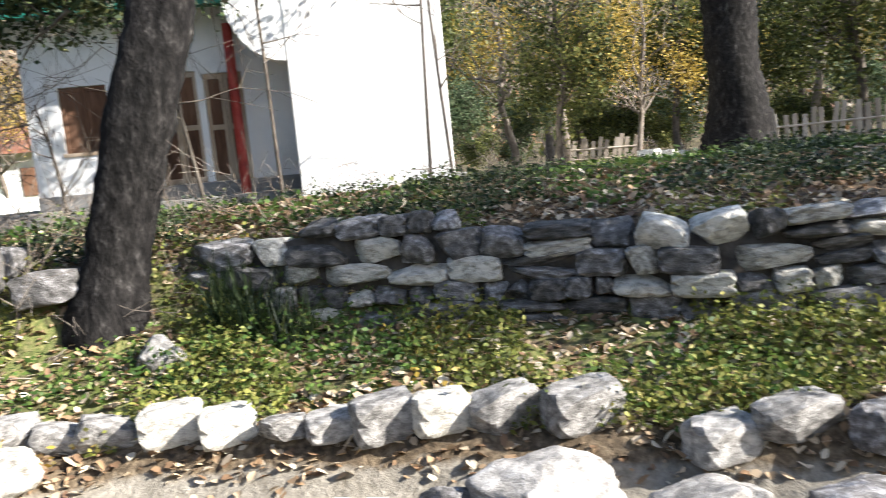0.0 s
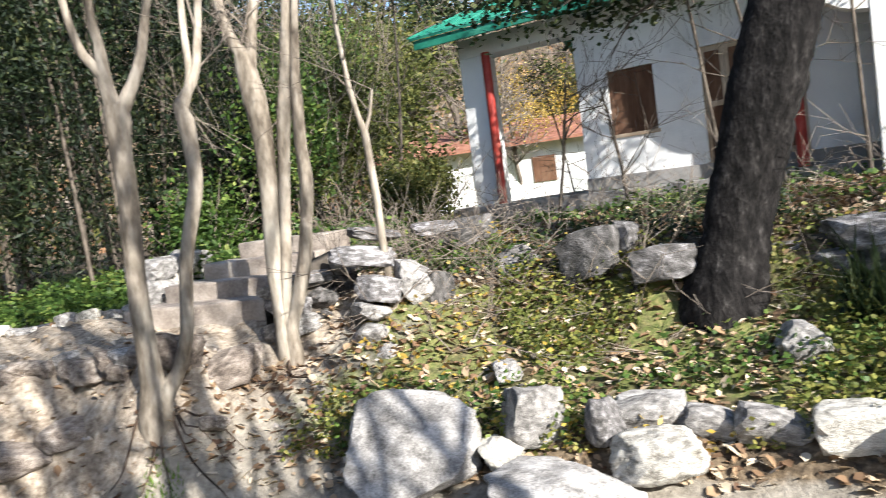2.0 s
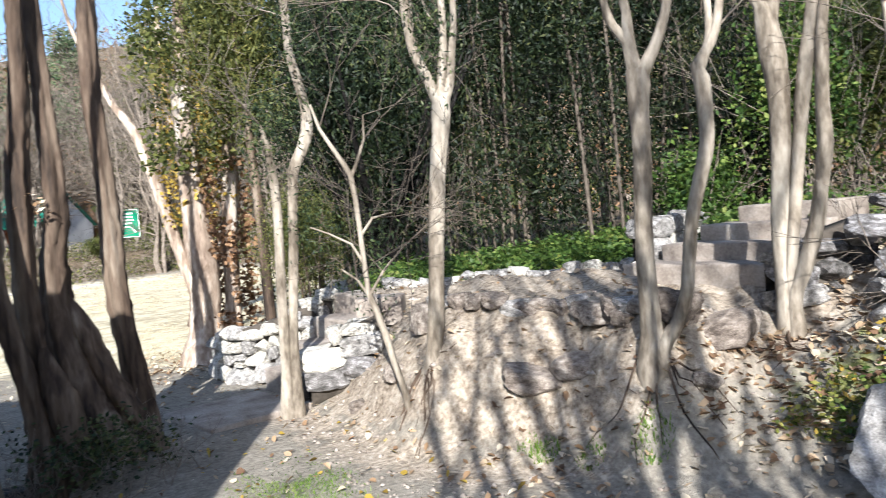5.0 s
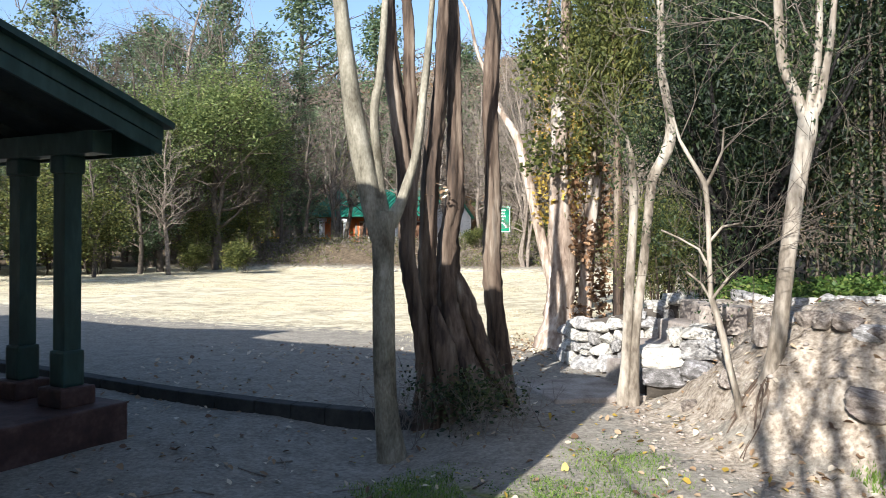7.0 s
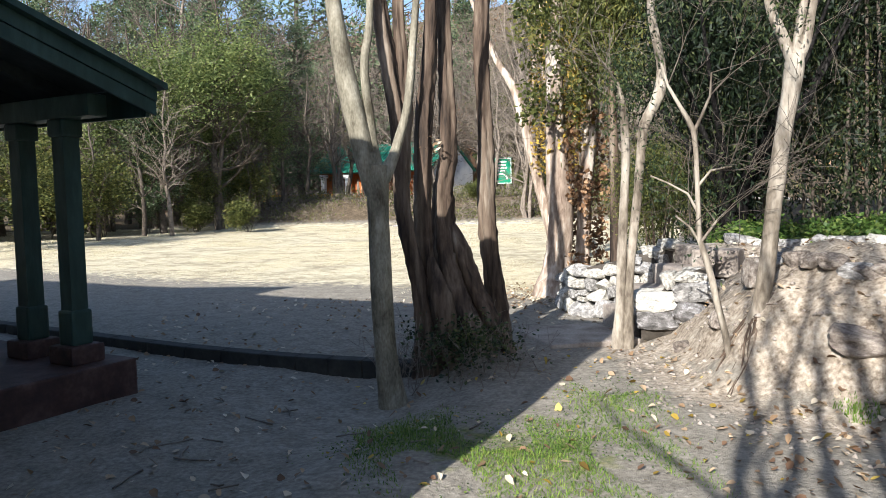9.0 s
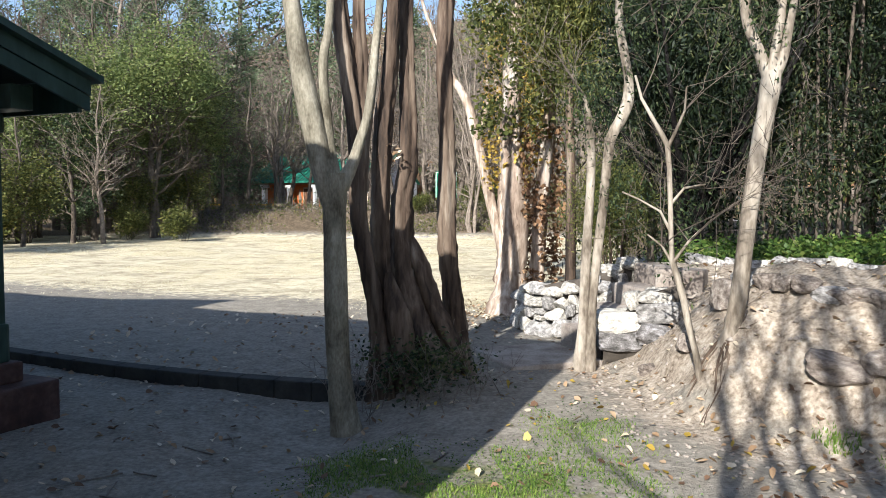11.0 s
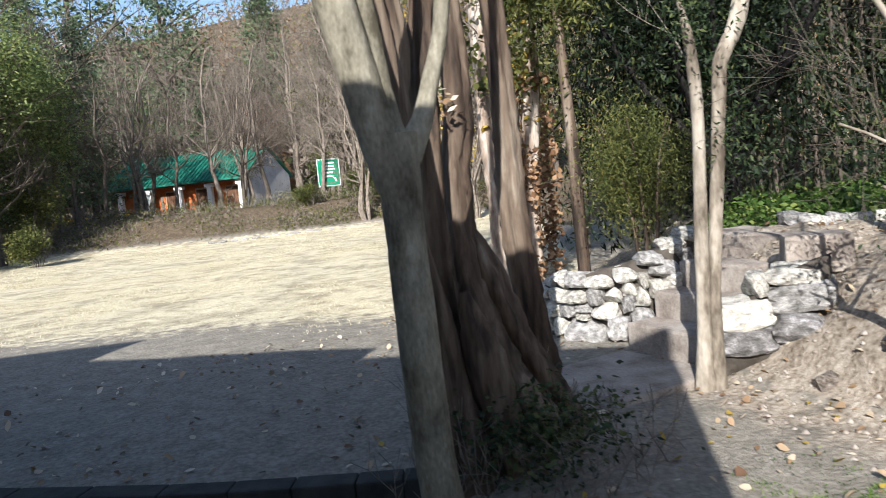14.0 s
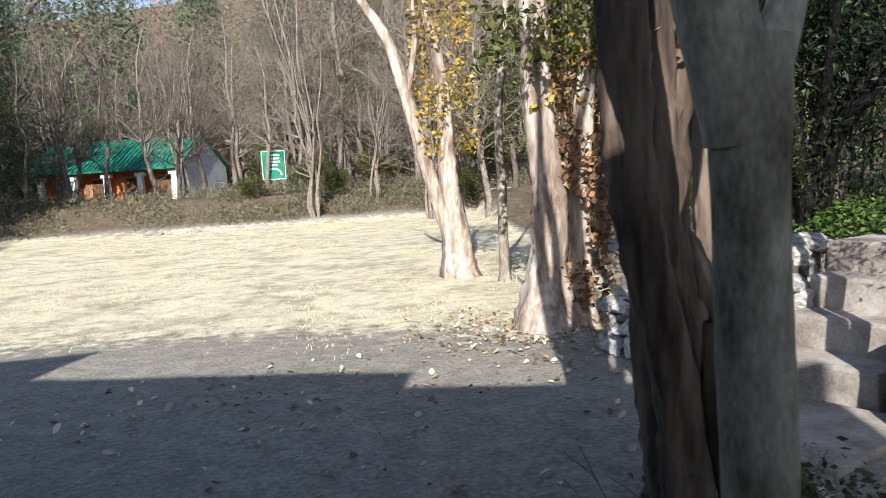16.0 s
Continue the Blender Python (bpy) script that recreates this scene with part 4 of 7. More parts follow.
# row of pale blocks that edges the planted bed
edging = tagged(thing("edging", 3.8, -1.5, 0.25, "row of pale squared stones edging the planted bed", "stone edging"), kind="structure")
for x, y, ln, hh, kind in ((4.32, 0.30, 0.36, 0.19, ROCK), (4.3, -0.02, 0.3, 0.2, ROCK), (4.24, -0.34, 0.36, 0.2, ROCK), (4.16, -0.72, 0.34, 0.22, ROCK_WHITE), (4.08, -1.04, 0.3, 0.2, ROCK_WHITE), (3.98, -1.36, 0.26, 0.13, ROCK), (3.95, -1.62, 0.26, 0.14, ROCK),
                           (3.88, -1.92, 0.33, 0.24, ROCK), (3.82, -2.23, 0.3, 0.2, ROCK_WHITE), (3.76, -2.56, 0.36, 0.26, ROCK), (3.66, -2.97, 0.4, 0.24, ROCK), (3.3, -3.55, 0.32, 0.2, ROCK), (3.24, -3.9, 0.4, 0.22, ROCK), (3.1, -4.3, 0.36, 0.2, ROCK_DARK), (2.95, -4.75, 0.4, 0.22, ROCK_DARK)):
    z = hgt(x, y)
    stone_at(edging, kind, x, y, z + hh * 0.3, ln * 1.04, 0.24, hh * 1.0, 98 if y > -1 else 106, r_, 3, block_like=True)
# boulders in front of the bed, each a thing of its own
def boulder(x, y, sx_, sy_, sz_, turn, seed, mat, label, sink=0.25, tilt=0.0, base=None, flat=None):
    me = rock_mesh("boulder", seed, mat, 4.0, 5, 0.12, flat=flat)
    ob = new("boulder", me)
    z = (hgt(x, y) if base is None else base) + sz_ * (0.5 - sink)
    ob.matrix_world = pose(x, y, z, tilt, tilt * 0.5, turn) @ Matrix.Diagonal((sx_, sy_, sz_, 1))
    return tagged(ob, label, "boulder", "boulders beside the bed")


boulder(3.66, 1.62, 0.74, 0.86, 0.58, -10, 51, ROCK, "large flat-topped pale grey granite boulder on earth", 0.2, 0, None, (-0.62, -0.42, 0.6, 0.13))
boulder(4.05, 0.92, 0.46, 0.42, 0.35, 60, 52, ROCK, "upright rounded pale grey boulder beside the bed", 0.15)
boulder(3.68, 0.62, 0.85, 0.6, 0.34, 95, 53, ROCK, "low broad grey boulder half sunk in earth", 0.3)
boulder(3.85, 1.05, 0.30, 0.26, 0.2, 20, 54, ROCK_WHITE, "small bright white boulder on earth", 0.2)
boulder(4.05, 0.5, 0.27, 0.22, 0.26, 40, 55, ROCK_DARK, "small brownish rounded stone beside the bed", 0.15)
boulder(3.92, 0.18, 0.5, 0.36, 0.26, 110, 56, ROCK_WHITE, "bright white wedge-shaped boulder", 0.12, 10)
boulder(4.18, 0.36, 0.42, 0.2, 0.2, 110, 57, ROCK, "thin leaning grey slab stone", 0.1, 18)
boulder(3.35, -0.25, 0.62, 0.5, 0.28, 80, 58, ROCK_WHITE, "sunlit white flat boulder on earth", 0.25)
boulder(3.25, -1.45, 0.95, 0.6, 0.3, 100, 59, ROCK_WHITE, "broad sunlit white boulder half sunk in earth", 0.35)
boulder(3.22, -2.65, 0.72, 0.5, 0.36, 110, 60, ROCK, "large rounded grey boulder by the edging", 0.25)
boulder(3.3, -2.2, 0.3, 0.24, 0.22, 70, 61, ROCK_DARK, "small dark stone by the edging", 0.2)
boulder(3.0, -3.35, 0.5, 0.4, 0.26, 100, 62, ROCK, "grey stone set in mossy earth", 0.25)
boulder(2.75, -3.9, 0.55, 0.4, 0.24, 100, 63, ROCK_DARK, "dark mossy stone set in earth", 0.3)
boulder(4.98, -0.45, 0.32, 0.28, 0.26, 90, 64, ROCK, "rounded pale stone in the planted bed", 0.2)
boulder(4.55, 1.3, 0.26, 0.2, 0.15, 30, 65, ROCK, "small pale stone among low plants", 0.2)
boulder(3.86, 1.42, 0.2, 0.18, 0.12, 30, 66, ROCK, "small pale stone beside a boulder", 0.2)

# steps from the drive up to the bank path, turning: worn concrete treads
steps_low = thing("lower_steps", 1.2, 6.3, 0, "worn concrete steps with stained risers climbing the bank", "steps")
for x, y, tn, lx, ly, z1 in ((0.80, 6.38, 20, 0.9, 1.05, 0.05), (1.55, 6.84, 15, 0.36, 0.85, 0.25), (1.86, 6.92, 15, 0.36, 0.85, 0.48), (2.18, 7.0, 15, 0.4, 0.85, 0.71), (2.55, 7.1, 15, 0.5, 1.0, 0.93)):
    part("step", block("step", pose(x, y, 0, 0, 0, tn), (-lx / 2, -ly / 2, -0.3), (lx / 2 + 0.12, ly / 2, z1), CONCRETE, 0.025), steps_low)
# pale stone cheek walls beside the steps
dry_wall("wall_steps_left", "pale limewashed dry stone wall beside the steps", [(2.3, 7.66, 0.4, 0.98), (1.75, 7.5, 0.2, 0.86), (1.35, 7.62, 0.0, 0.74), (1.08, 8.0, -0.02, 0.66), (0.95, 8.6, -0.02, 0.5)], [ROCK_WHITE, ROCK_WHITE, ROCK, ROCK], 41, course=0.16, thick=0.36, long=0.27)
dry_wall("wall_steps_right", "pale limewashed stones shoring up the bank", [(2.2, 5.78, 0.35, 0.92), (1.98, 5.98, 0.2, 0.84), (1.72, 6.1, 0.16, 0.68), (1.52, 6.12, 0.1, 0.42)], [ROCK_WHITE, ROCK_WHITE, ROCK_DARK, ROCK], 42, course=0.17, thick=0.36, long=0.28)
dark_block = new("path_end_block", block("path_end_block", pose(2.25, 6.05, 0, 0, 0, -28), (-0.2, -0.16, 0.70), (0.26, 0.16, 0.98), CONCRETE, 0.03))
tagged(dark_block, "grey concrete block at the end of the path", "block")
# stones along both edges of the bank path
path_near = tagged(thing("edging_path_near", 3.0, 4.2, 0.9, "worn stone edging along the path brink", "stone edging"), kind="structure")
brink_x, brink_y = [2.45, 2.62, 2.86, 3.08, 3.14, 3.24], [4.9, 4.3, 4.08, 3.85, 3.5, 3.2]
for k in range(14):
    f = 5 * k / 13
    x, y = np.interp(f, range(6), brink_x), np.interp(f, range(6), brink_y)
    stone_at(path_near, ROCK_CLAY if k % 4 else ROCK, x + r_.normal(0, 0.02), y, hgt(x, y) + 0.02, r_.uniform(0.16, 0.28), 0.2, r_.uniform(0.12, 0.17), -55 + 8 * f, r_, 5)
path_far = tagged(thing("edging_path_far", 3.6, 6.4, 1.0, "pale stone edging along the green verge", "stone edging"), kind="structure")
for k in range(17):
    f = k / 16
    x, y = 2.7 + 2.25 * f, 6.85 - 1.5 * f ** 1.5 + 0.12 * math.sin(5 * f)
    stone_at(path_far, ROCK_WHITE if k % 4 == 1 else ROCK, x, y, hgt(x, y) + 0.03, 0.24, 0.18, 0.17, -12 - 40 * f, r_, 6)
# rocks cropping out of the bank below the trees
crop = tagged(thing("outcrop", 3.1, 3.4, 0.5, "weathered rocks cropping out of the clay bank", "rocks"), kind="structure")
for x, y, sx_, sy_, sz_, tn, up in ((2.62, 3.72, 0.42, 0.3, 0.24, -30, -0.07), (2.85, 3.55, 0.36, 0.28, 0.2, -30, -0.04), (3.35, 3.02, 0.34, 0.26, 0.24, -35, 0.05), (3.62, 2.92, 0.46, 0.3, 0.26, -35, 0.05), (3.15, 3.3, 0.2, 0.16, 0.15, 10, 0.0), (3.3, 2.72, 0.18, 0.15, 0.12, 20, 0.02), (3.9, 3.0, 0.3, 0.24, 0.22, 0, 0.04),
                                    (2.0, 4.9, 0.22, 0.16, 0.16, 0, 0), (2.3, 4.95, 0.24, 0.18, 0.26, 0, 0.1), (1.75, 5.3, 0.2, 0.15, 0.12, 0, 0), (2.2, 4.4, 0.2, 0.14, 0.12, 20, 0)):
    stone_at(crop, ROCK_CLAY, x, y, hgt(x, y) + up, sx_, sy_, sz_, tn, r_, 8)
# upper flight with its cheek stones
steps_up = thing("upper_steps", 4.6, 3.9, 0.95, "worn concrete steps with brown stained risers", "steps")
for k in range(4):
    x0 = 4.32 + 0.33 * k
    part("step", block("step", pose(x0, 3.95, 0, 0, 0, 13), (0, -0.72 + 0.05 * k, 0.5), (0.5, 0.72 - 0.12 * k, 1.12 + 0.145 * k), CONCRETE, 0.02), steps_up)
dry_wall("wall_upper_left", "pale stone cheek wall of the upper steps", [(5.7, 5.3, 1.0, 1.52), (5.1, 5.0, 0.98, 1.52), (4.55, 4.78, 0.95, 1.48)], [ROCK_WHITE, ROCK], 43, course=0.16, thick=0.3, long=0.3)
dry_wall("wall_upper_right", "tumbled pale stones beside the upper steps", [(5.05, 2.85, 0.95, 1.5), (4.62, 2.95, 0.85, 1.4), (4.32, 3.1, 0.8, 1.15)], [ROCK, ROCK, ROCK_DARK], 44, course=0.17, thick=0.34, long=0.28)
pile = tagged(thing("wall_slabs", 4.8, 2.5, 0.9, "stacked grey slabs holding the terrace edge", "stone wall"), kind="structure")
for x, y, z, sx_, sy_, sz_, tn in ((4.75, 2.5, 1.36, 0.6, 0.45, 0.17, -42), (4.7, 2.35, 1.12, 0.42, 0.34, 0.2, -40), (4.62, 2.4, 0.95, 0.3, 0.3, 0.18, -30), (4.55, 2.35, 0.8, 0.34, 0.3, 0.2, -30), (4.5, 2.2, 0.66, 0.3, 0.3, 0.2, 0), (5.2, 2.7, 1.5, 0.5, 0.36, 0.14, -40), (4.95, 2.2, 1.1, 0.34, 0.3, 0.4, -40), (5.6, 2.35, 1.48, 0.45, 0.36, 0.13, -50)):
    stone_at(pile, ROCK if sx_ < 0.4 else ROCK_DARK, x, y, z, sx_ * 0.85, sy_ * 0.85, sz_ * 0.9, tn, r_, 7)
# far lawn edging
far_edge = tagged(thing("edging_lawn", 3, 37, 0, "pale stones edging the far side of the lawn", "stone edging"), kind="structure")
for k in range(44):
    x = -6 + 0.5 * k + r_.normal(0, 0.06)
    y = 37.2 + 0.4 * math.sin(0.3 * x)
    stone_at(far_edge, ROCK, x, y, hgt(x, y) + 0.03, 0.4, 0.26, 0.17, 5, r_, 6)

# ---- trees beside the walk: rows of x, y, z, radius along each stem ----
STEM_Aa = [(3.09, 2.97, 0.64, 0.087), (3.09, 2.97, 0.83, 0.073), (3.09, 2.97, 1.09, 0.062), (3.09, 2.97, 1.39, 0.058), (3.10, 2.96, 1.71, 0.058), (3.11, 2.95, 2.00, 0.058), (3.11, 2.95, 2.25, 0.062), (3.12, 2.95, 2.40, 0.073), (3.12, 2.95, 2.51, 0.066)]
STEM_Ab = [(3.11, 2.95, 2.49, 0.044), (3.09, 2.97, 2.67, 0.033), (3.02, 3.03, 2.81, 0.029), (2.99, 3.05, 2.93, 0.025), (2.97, 3.06, 3.06, 0.022), (2.95, 3.08, 3.38, 0.018)]
STEM_Ac = [(3.11, 2.96, 2.47, 0.044), (3.09, 2.97, 2.72, 0.040), (3.09, 2.97, 2.88, 0.029), (3.07, 2.98, 3.01, 0.025), (3.08, 2.97, 3.36, 0.018)]
STEM_Ad = [(3.14, 2.93, 2.48, 0.051), (3.21, 2.87, 2.64, 0.036), (3.26, 2.83, 2.80, 0.033), (3.29, 2.81, 2.94, 0.029), (3.35, 2.76, 3.32, 0.022)]
STEM_Ae = [(3.12, 2.92, 0.72, 0.047), (3.20, 2.86, 0.86, 0.044), (3.26, 2.81, 1.07, 0.040), (3.29, 2.79, 1.32, 0.040), (3.31, 2.77, 1.54, 0.040), (3.36, 2.73, 1.78, 0.044), (3.40, 2.69, 1.99, 0.044), (3.41, 2.69, 2.21, 0.047), (3.40, 2.69, 2.39, 0.051), (3.39, 2.71, 2.48, 0.044), (3.43, 2.67, 2.56, 0.033), (3.48, 2.63, 2.69, 0.029), (3.51, 2.60, 2.90, 0.025), (3.56, 2.57, 3.27, 0.022)]
STEM_Af = [(3.40, 2.70, 2.46, 0.033), (3.45, 2.66, 2.64, 0.025), (3.45, 2.65, 2.91, 0.022), (3.46, 2.65, 3.29, 0.018)]
STEMS_A = [STEM_Aa, STEM_Ab, STEM_Ac, STEM_Ad, STEM_Ae, STEM_Af]
STEM_Ba = [(4.27, 2.94, 0.80, 0.068), (4.26, 2.95, 1.08, 0.059), (4.26, 2.95, 1.41, 0.059), (4.28, 2.93, 1.82, 0.064), (4.29, 2.92, 2.15, 0.068), (4.29, 2.92, 2.40, 0.076), (4.28, 2.93, 2.60, 0.085), (4.26, 2.95, 2.81, 0.076), (4.24, 2.97, 2.96, 0.051), (4.20, 3.01, 3.07, 0.042), (4.14, 3.08, 3.53, 0.030)]
STEM_Bb = [(4.27, 2.94, 2.77, 0.051), (4.29, 2.92, 2.93, 0.047), (4.31, 2.90, 3.08, 0.038), (4.35, 2.85, 3.47, 0.030)]
STEM_Bc = [(4.26, 2.91, 0.82, 0.042), (4.27, 2.90, 1.12, 0.042), (4.29, 2.87, 1.40, 0.042), (4.33, 2.84, 1.81, 0.042), (4.36, 2.80, 2.21, 0.047), (4.39, 2.77, 2.49, 0.051), (4.41, 2.74, 2.73, 0.038), (4.44, 2.71, 3.00, 0.038), (4.48, 2.66, 3.42, 0.030)]
STEM_Bd = [(4.27, 2.88, 0.91, 0.051), (4.32, 2.81, 1.15, 0.051), (4.37, 2.76, 1.39, 0.051), (4.40, 2.72, 1.67, 0.046), (4.43, 2.69, 1.95, 0.051), (4.43, 2.69, 2.23, 0.046), (4.44, 2.68, 2.51, 0.046), (4.45, 2.67, 2.75, 0.038), (4.47, 2.65, 2.98, 0.034), (4.50, 2.61, 3.41, 0.025)]
STEMS_B = [STEM_Ba, STEM_Bb, STEM_Bc, STEM_Bd]
STEM_thina = [(4.78, 2.31, 0.89, 0.034), (4.78, 2.31, 1.13, 0.030), (4.77, 2.32, 1.49, 0.030), (4.77, 2.32, 1.81, 0.030), (4.76, 2.33, 2.05, 0.030), (4.76, 2.34, 2.27, 0.030), (4.74, 2.37, 2.42, 0.021), (4.72, 2.40, 2.62, 0.021), (4.71, 2.41, 2.82, 0.017), (4.70, 2.43, 3.09, 0.017)]
STEM_thinb = [(4.76, 2.34, 2.27, 0.017), (4.79, 2.29, 2.42, 0.013), (4.81, 2.26, 2.59, 0.009)]
STEMS_thin = [STEM_thina, STEM_thinb]
STEM_Ca = [(2.09, 4.39, 0.44, 0.071), (2.12, 4.38, 0.59, 0.066), (2.16, 4.36, 0.86, 0.066), (2.19, 4.35, 1.18, 0.062), (2.22, 4.34, 1.50, 0.062), (2.25, 4.33, 1.76, 0.062), (2.28, 4.32, 2.03, 0.062), (2.32, 4.31, 2.29, 0.066), (2.34, 4.30, 2.47, 0.075), (2.35, 4.30, 2.60, 0.066)]
STEM_Cb = [(2.33, 4.30, 2.53, 0.046), (2.25, 4.33, 2.77, 0.042), (2.18, 4.36, 2.96, 0.037), (2.15, 4.37, 3.19, 0.037), (2.12, 4.38, 3.67, 0.029)]
STEM_Cc = [(2.36, 4.30, 2.55, 0.046), (2.42, 4.28, 2.70, 0.037), (2.45, 4.27, 2.89, 0.029), (2.48, 4.25, 3.14, 0.025), (2.52, 4.24, 3.61, 0.020)]
STEM_Cd = [(2.35, 4.30, 2.57, 0.042), (2.37, 4.29, 2.81, 0.033), (2.40, 4.28, 3.07, 0.029), (2.41, 4.28, 3.62, 0.020)]
STEMS_C = [STEM_Ca, STEM_Cb, STEM_Cc, STEM_Cd]
STEM_Ea = [(1.91, 4.37, 0.16, 0.027), (1.86, 4.38, 0.44, 0.027), (1.81, 4.39, 0.63, 0.027), (1.76, 4.40, 0.86, 0.027), (1.71, 4.42, 1.05, 0.027), (1.67, 4.43, 1.18, 0.023), (1.66, 4.43, 1.41, 0.020), (1.65, 4.43, 1.64, 0.020), (1.64, 4.43, 1.87, 0.020), (1.62, 4.44, 2.06, 0.023), (1.57, 4.45, 2.16, 0.020), (1.51, 4.47, 2.27, 0.016), (1.43, 4.49, 2.42, 0.013), (1.38, 4.50, 2.60, 0.010)]
STEM_Eb = [(1.62, 4.44, 2.03, 0.016), (1.68, 4.42, 2.17, 0.013), (1.74, 4.41, 2.32, 0.010), (1.75, 4.41, 2.50, 0.007)]
STEM_Ec = [(1.66, 4.43, 1.39, 0.013), (1.58, 4.45, 1.55, 0.010), (1.43, 4.49, 1.64, 0.007), (1.30, 4.52, 1.70, 0.007)]
STEM_Ed = [(1.65, 4.43, 1.60, 0.013), (1.75, 4.41, 1.73, 0.010), (1.90, 4.37, 1.76, 0.007)]
STEM_Ee = [(1.69, 4.42, 1.12, 0.013), (1.60, 4.45, 1.28, 0.010), (1.49, 4.47, 1.37, 0.007)]
STEM_Ef = [(1.68, 4.42, 1.16, 0.013), (1.79, 4.40, 1.32, 0.010), (1.87, 4.38, 1.41, 0.007)]
STEMS_E = [STEM_Ea, STEM_Eb, STEM_Ec, STEM_Ed, STEM_Ee, STEM_Ef]
STEM_Da = [(1.26, 5.91, 0.07, 0.060), (1.28, 5.91, 0.46, 0.052), (1.29, 5.91, 0.93, 0.049), (1.31, 5.90, 1.39, 0.045), (1.33, 5.90, 1.85, 0.042), (1.32, 5.90, 2.19, 0.042), (1.29, 5.90, 2.46, 0.034), (1.25, 5.91, 2.67, 0.016)]
STEM_Db = [(1.34, 5.90, 0.10, 0.052), (1.36, 5.90, 0.58, 0.045), (1.40, 5.89, 1.10, 0.045), (1.44, 5.89, 1.50, 0.045), (1.47, 5.88, 1.90, 0.045), (1.51, 5.88, 2.24, 0.049), (1.59, 5.86, 2.40, 0.052), (1.66, 5.85, 2.57, 0.057), (1.67, 5.85, 2.79, 0.045), (1.62, 5.86, 3.07, 0.042), (1.57, 5.87, 3.35, 0.038), (1.57, 5.87, 3.63, 0.038), (1.55, 5.87, 4.24, 0.030)]
STEMS_D = [STEM_Da, STEM_Db]
STEM_Fa = [(-0.86, 4.43, -0.22, 0.103), (-0.90, 4.42, 0.19, 0.096), (-0.92, 4.42, 0.60, 0.092), (-0.93, 4.42, 1.00, 0.092), (-0.94, 4.42, 1.40, 0.088), (-0.94, 4.42, 1.67, 0.096), (-0.94, 4.42, 1.83, 0.096)]
STEM_Fb = [(-0.96, 4.42, 1.60, 0.080), (-1.02, 4.41, 1.85, 0.088), (-1.08, 4.40, 2.12, 0.088), (-1.14, 4.39, 2.37, 0.088), (-1.19, 4.39, 2.64, 0.080), (-1.23, 4.38, 2.94, 0.072), (-1.29, 4.37, 3.43, 0.060)]
STEM_Fc = [(-0.95, 4.44, 1.75, 0.072), (-0.98, 4.43, 2.03, 0.048), (-1.00, 4.43, 2.30, 0.040), (-1.02, 4.43, 2.49, 0.036), (-1.02, 4.43, 2.72, 0.036), (-0.98, 4.43, 2.95, 0.032), (-0.95, 4.44, 3.45, 0.028)]
STEM_Fd = [(-0.90, 4.44, 1.73, 0.072), (-0.81, 4.45, 1.89, 0.048), (-0.75, 4.46, 2.07, 0.040), (-0.69, 4.46, 2.26, 0.036), (-0.65, 4.47, 2.54, 0.036), (-0.63, 4.47, 2.77, 0.032), (-0.61, 4.47, 2.96, 0.032), (-0.57, 4.48, 3.46, 0.024)]
STEMS_F = [STEM_Fa, STEM_Fb, STEM_Fc, STEM_Fd]
STEM_Ga = [(-0.59, 5.15, -0.01, 0.118), (-0.65, 5.15, 0.46, 0.091), (-0.71, 5.14, 0.83, 0.077), (-0.79, 5.14, 1.24, 0.072), (-0.83, 5.14, 1.60, 0.072), (-0.83, 5.14, 1.91, 0.077), (-0.86, 5.14, 2.27, 0.077), (-0.91, 5.13, 2.62, 0.072), (-0.95, 5.13, 2.93, 0.072), (-0.98, 5.13, 3.14, 0.068), (-1.03, 5.13, 3.70, 0.054)]
STEM_Gb = [(-0.83, 5.19, 2.05, 0.059), (-0.79, 5.19, 2.32, 0.059), (-0.81, 5.19, 2.63, 0.055), (-0.82, 5.19, 2.94, 0.055), (-0.84, 5.19, 3.16, 0.050), (-0.86, 5.19, 3.72, 0.041)]
STEM_Gc = [(-0.52, 5.30, -0.07, 0.149), (-0.58, 5.30, 0.43, 0.111), (-0.65, 5.29, 0.90, 0.088), (-0.67, 5.29, 1.37, 0.079), (-0.65, 5.29, 1.83, 0.074), (-0.63, 5.30, 2.28, 0.074), (-0.59, 5.30, 2.74, 0.065), (-0.56, 5.30, 3.18, 0.060), (-0.53, 5.30, 3.76, 0.051)]
STEM_Gd = [(-0.23, 5.50, -0.05, 0.221), (-0.32, 5.50, 0.39, 0.192), (-0.42, 5.50, 0.78, 0.153), (-0.49, 5.50, 1.21, 0.120), (-0.49, 5.50, 1.65, 0.096), (-0.43, 5.50, 1.98, 0.086), (-0.42, 5.50, 2.40, 0.077), (-0.44, 5.50, 2.78, 0.067), (-0.45, 5.50, 3.24, 0.058), (-0.46, 5.50, 3.83, 0.048)]
STEM_Ge = [(0.14, 5.49, -0.03, 0.067), (-0.00, 5.50, 0.29, 0.106), (-0.20, 5.50, 0.63, 0.115), (-0.34, 5.51, 1.02, 0.101), (-0.43, 5.51, 1.36, 0.025)]
STEM_Gf = [(0.05, 5.75, 0.31, 0.100), (-0.01, 5.75, 0.74, 0.090), (-0.05, 5.76, 1.25, 0.085), (-0.06, 5.76, 1.74, 0.085), (-0.08, 5.76, 2.24, 0.075), (-0.10, 5.76, 2.77, 0.070), (-0.09, 5.76, 3.31, 0.070), (-0.08, 5.76, 3.92, 0.060)]
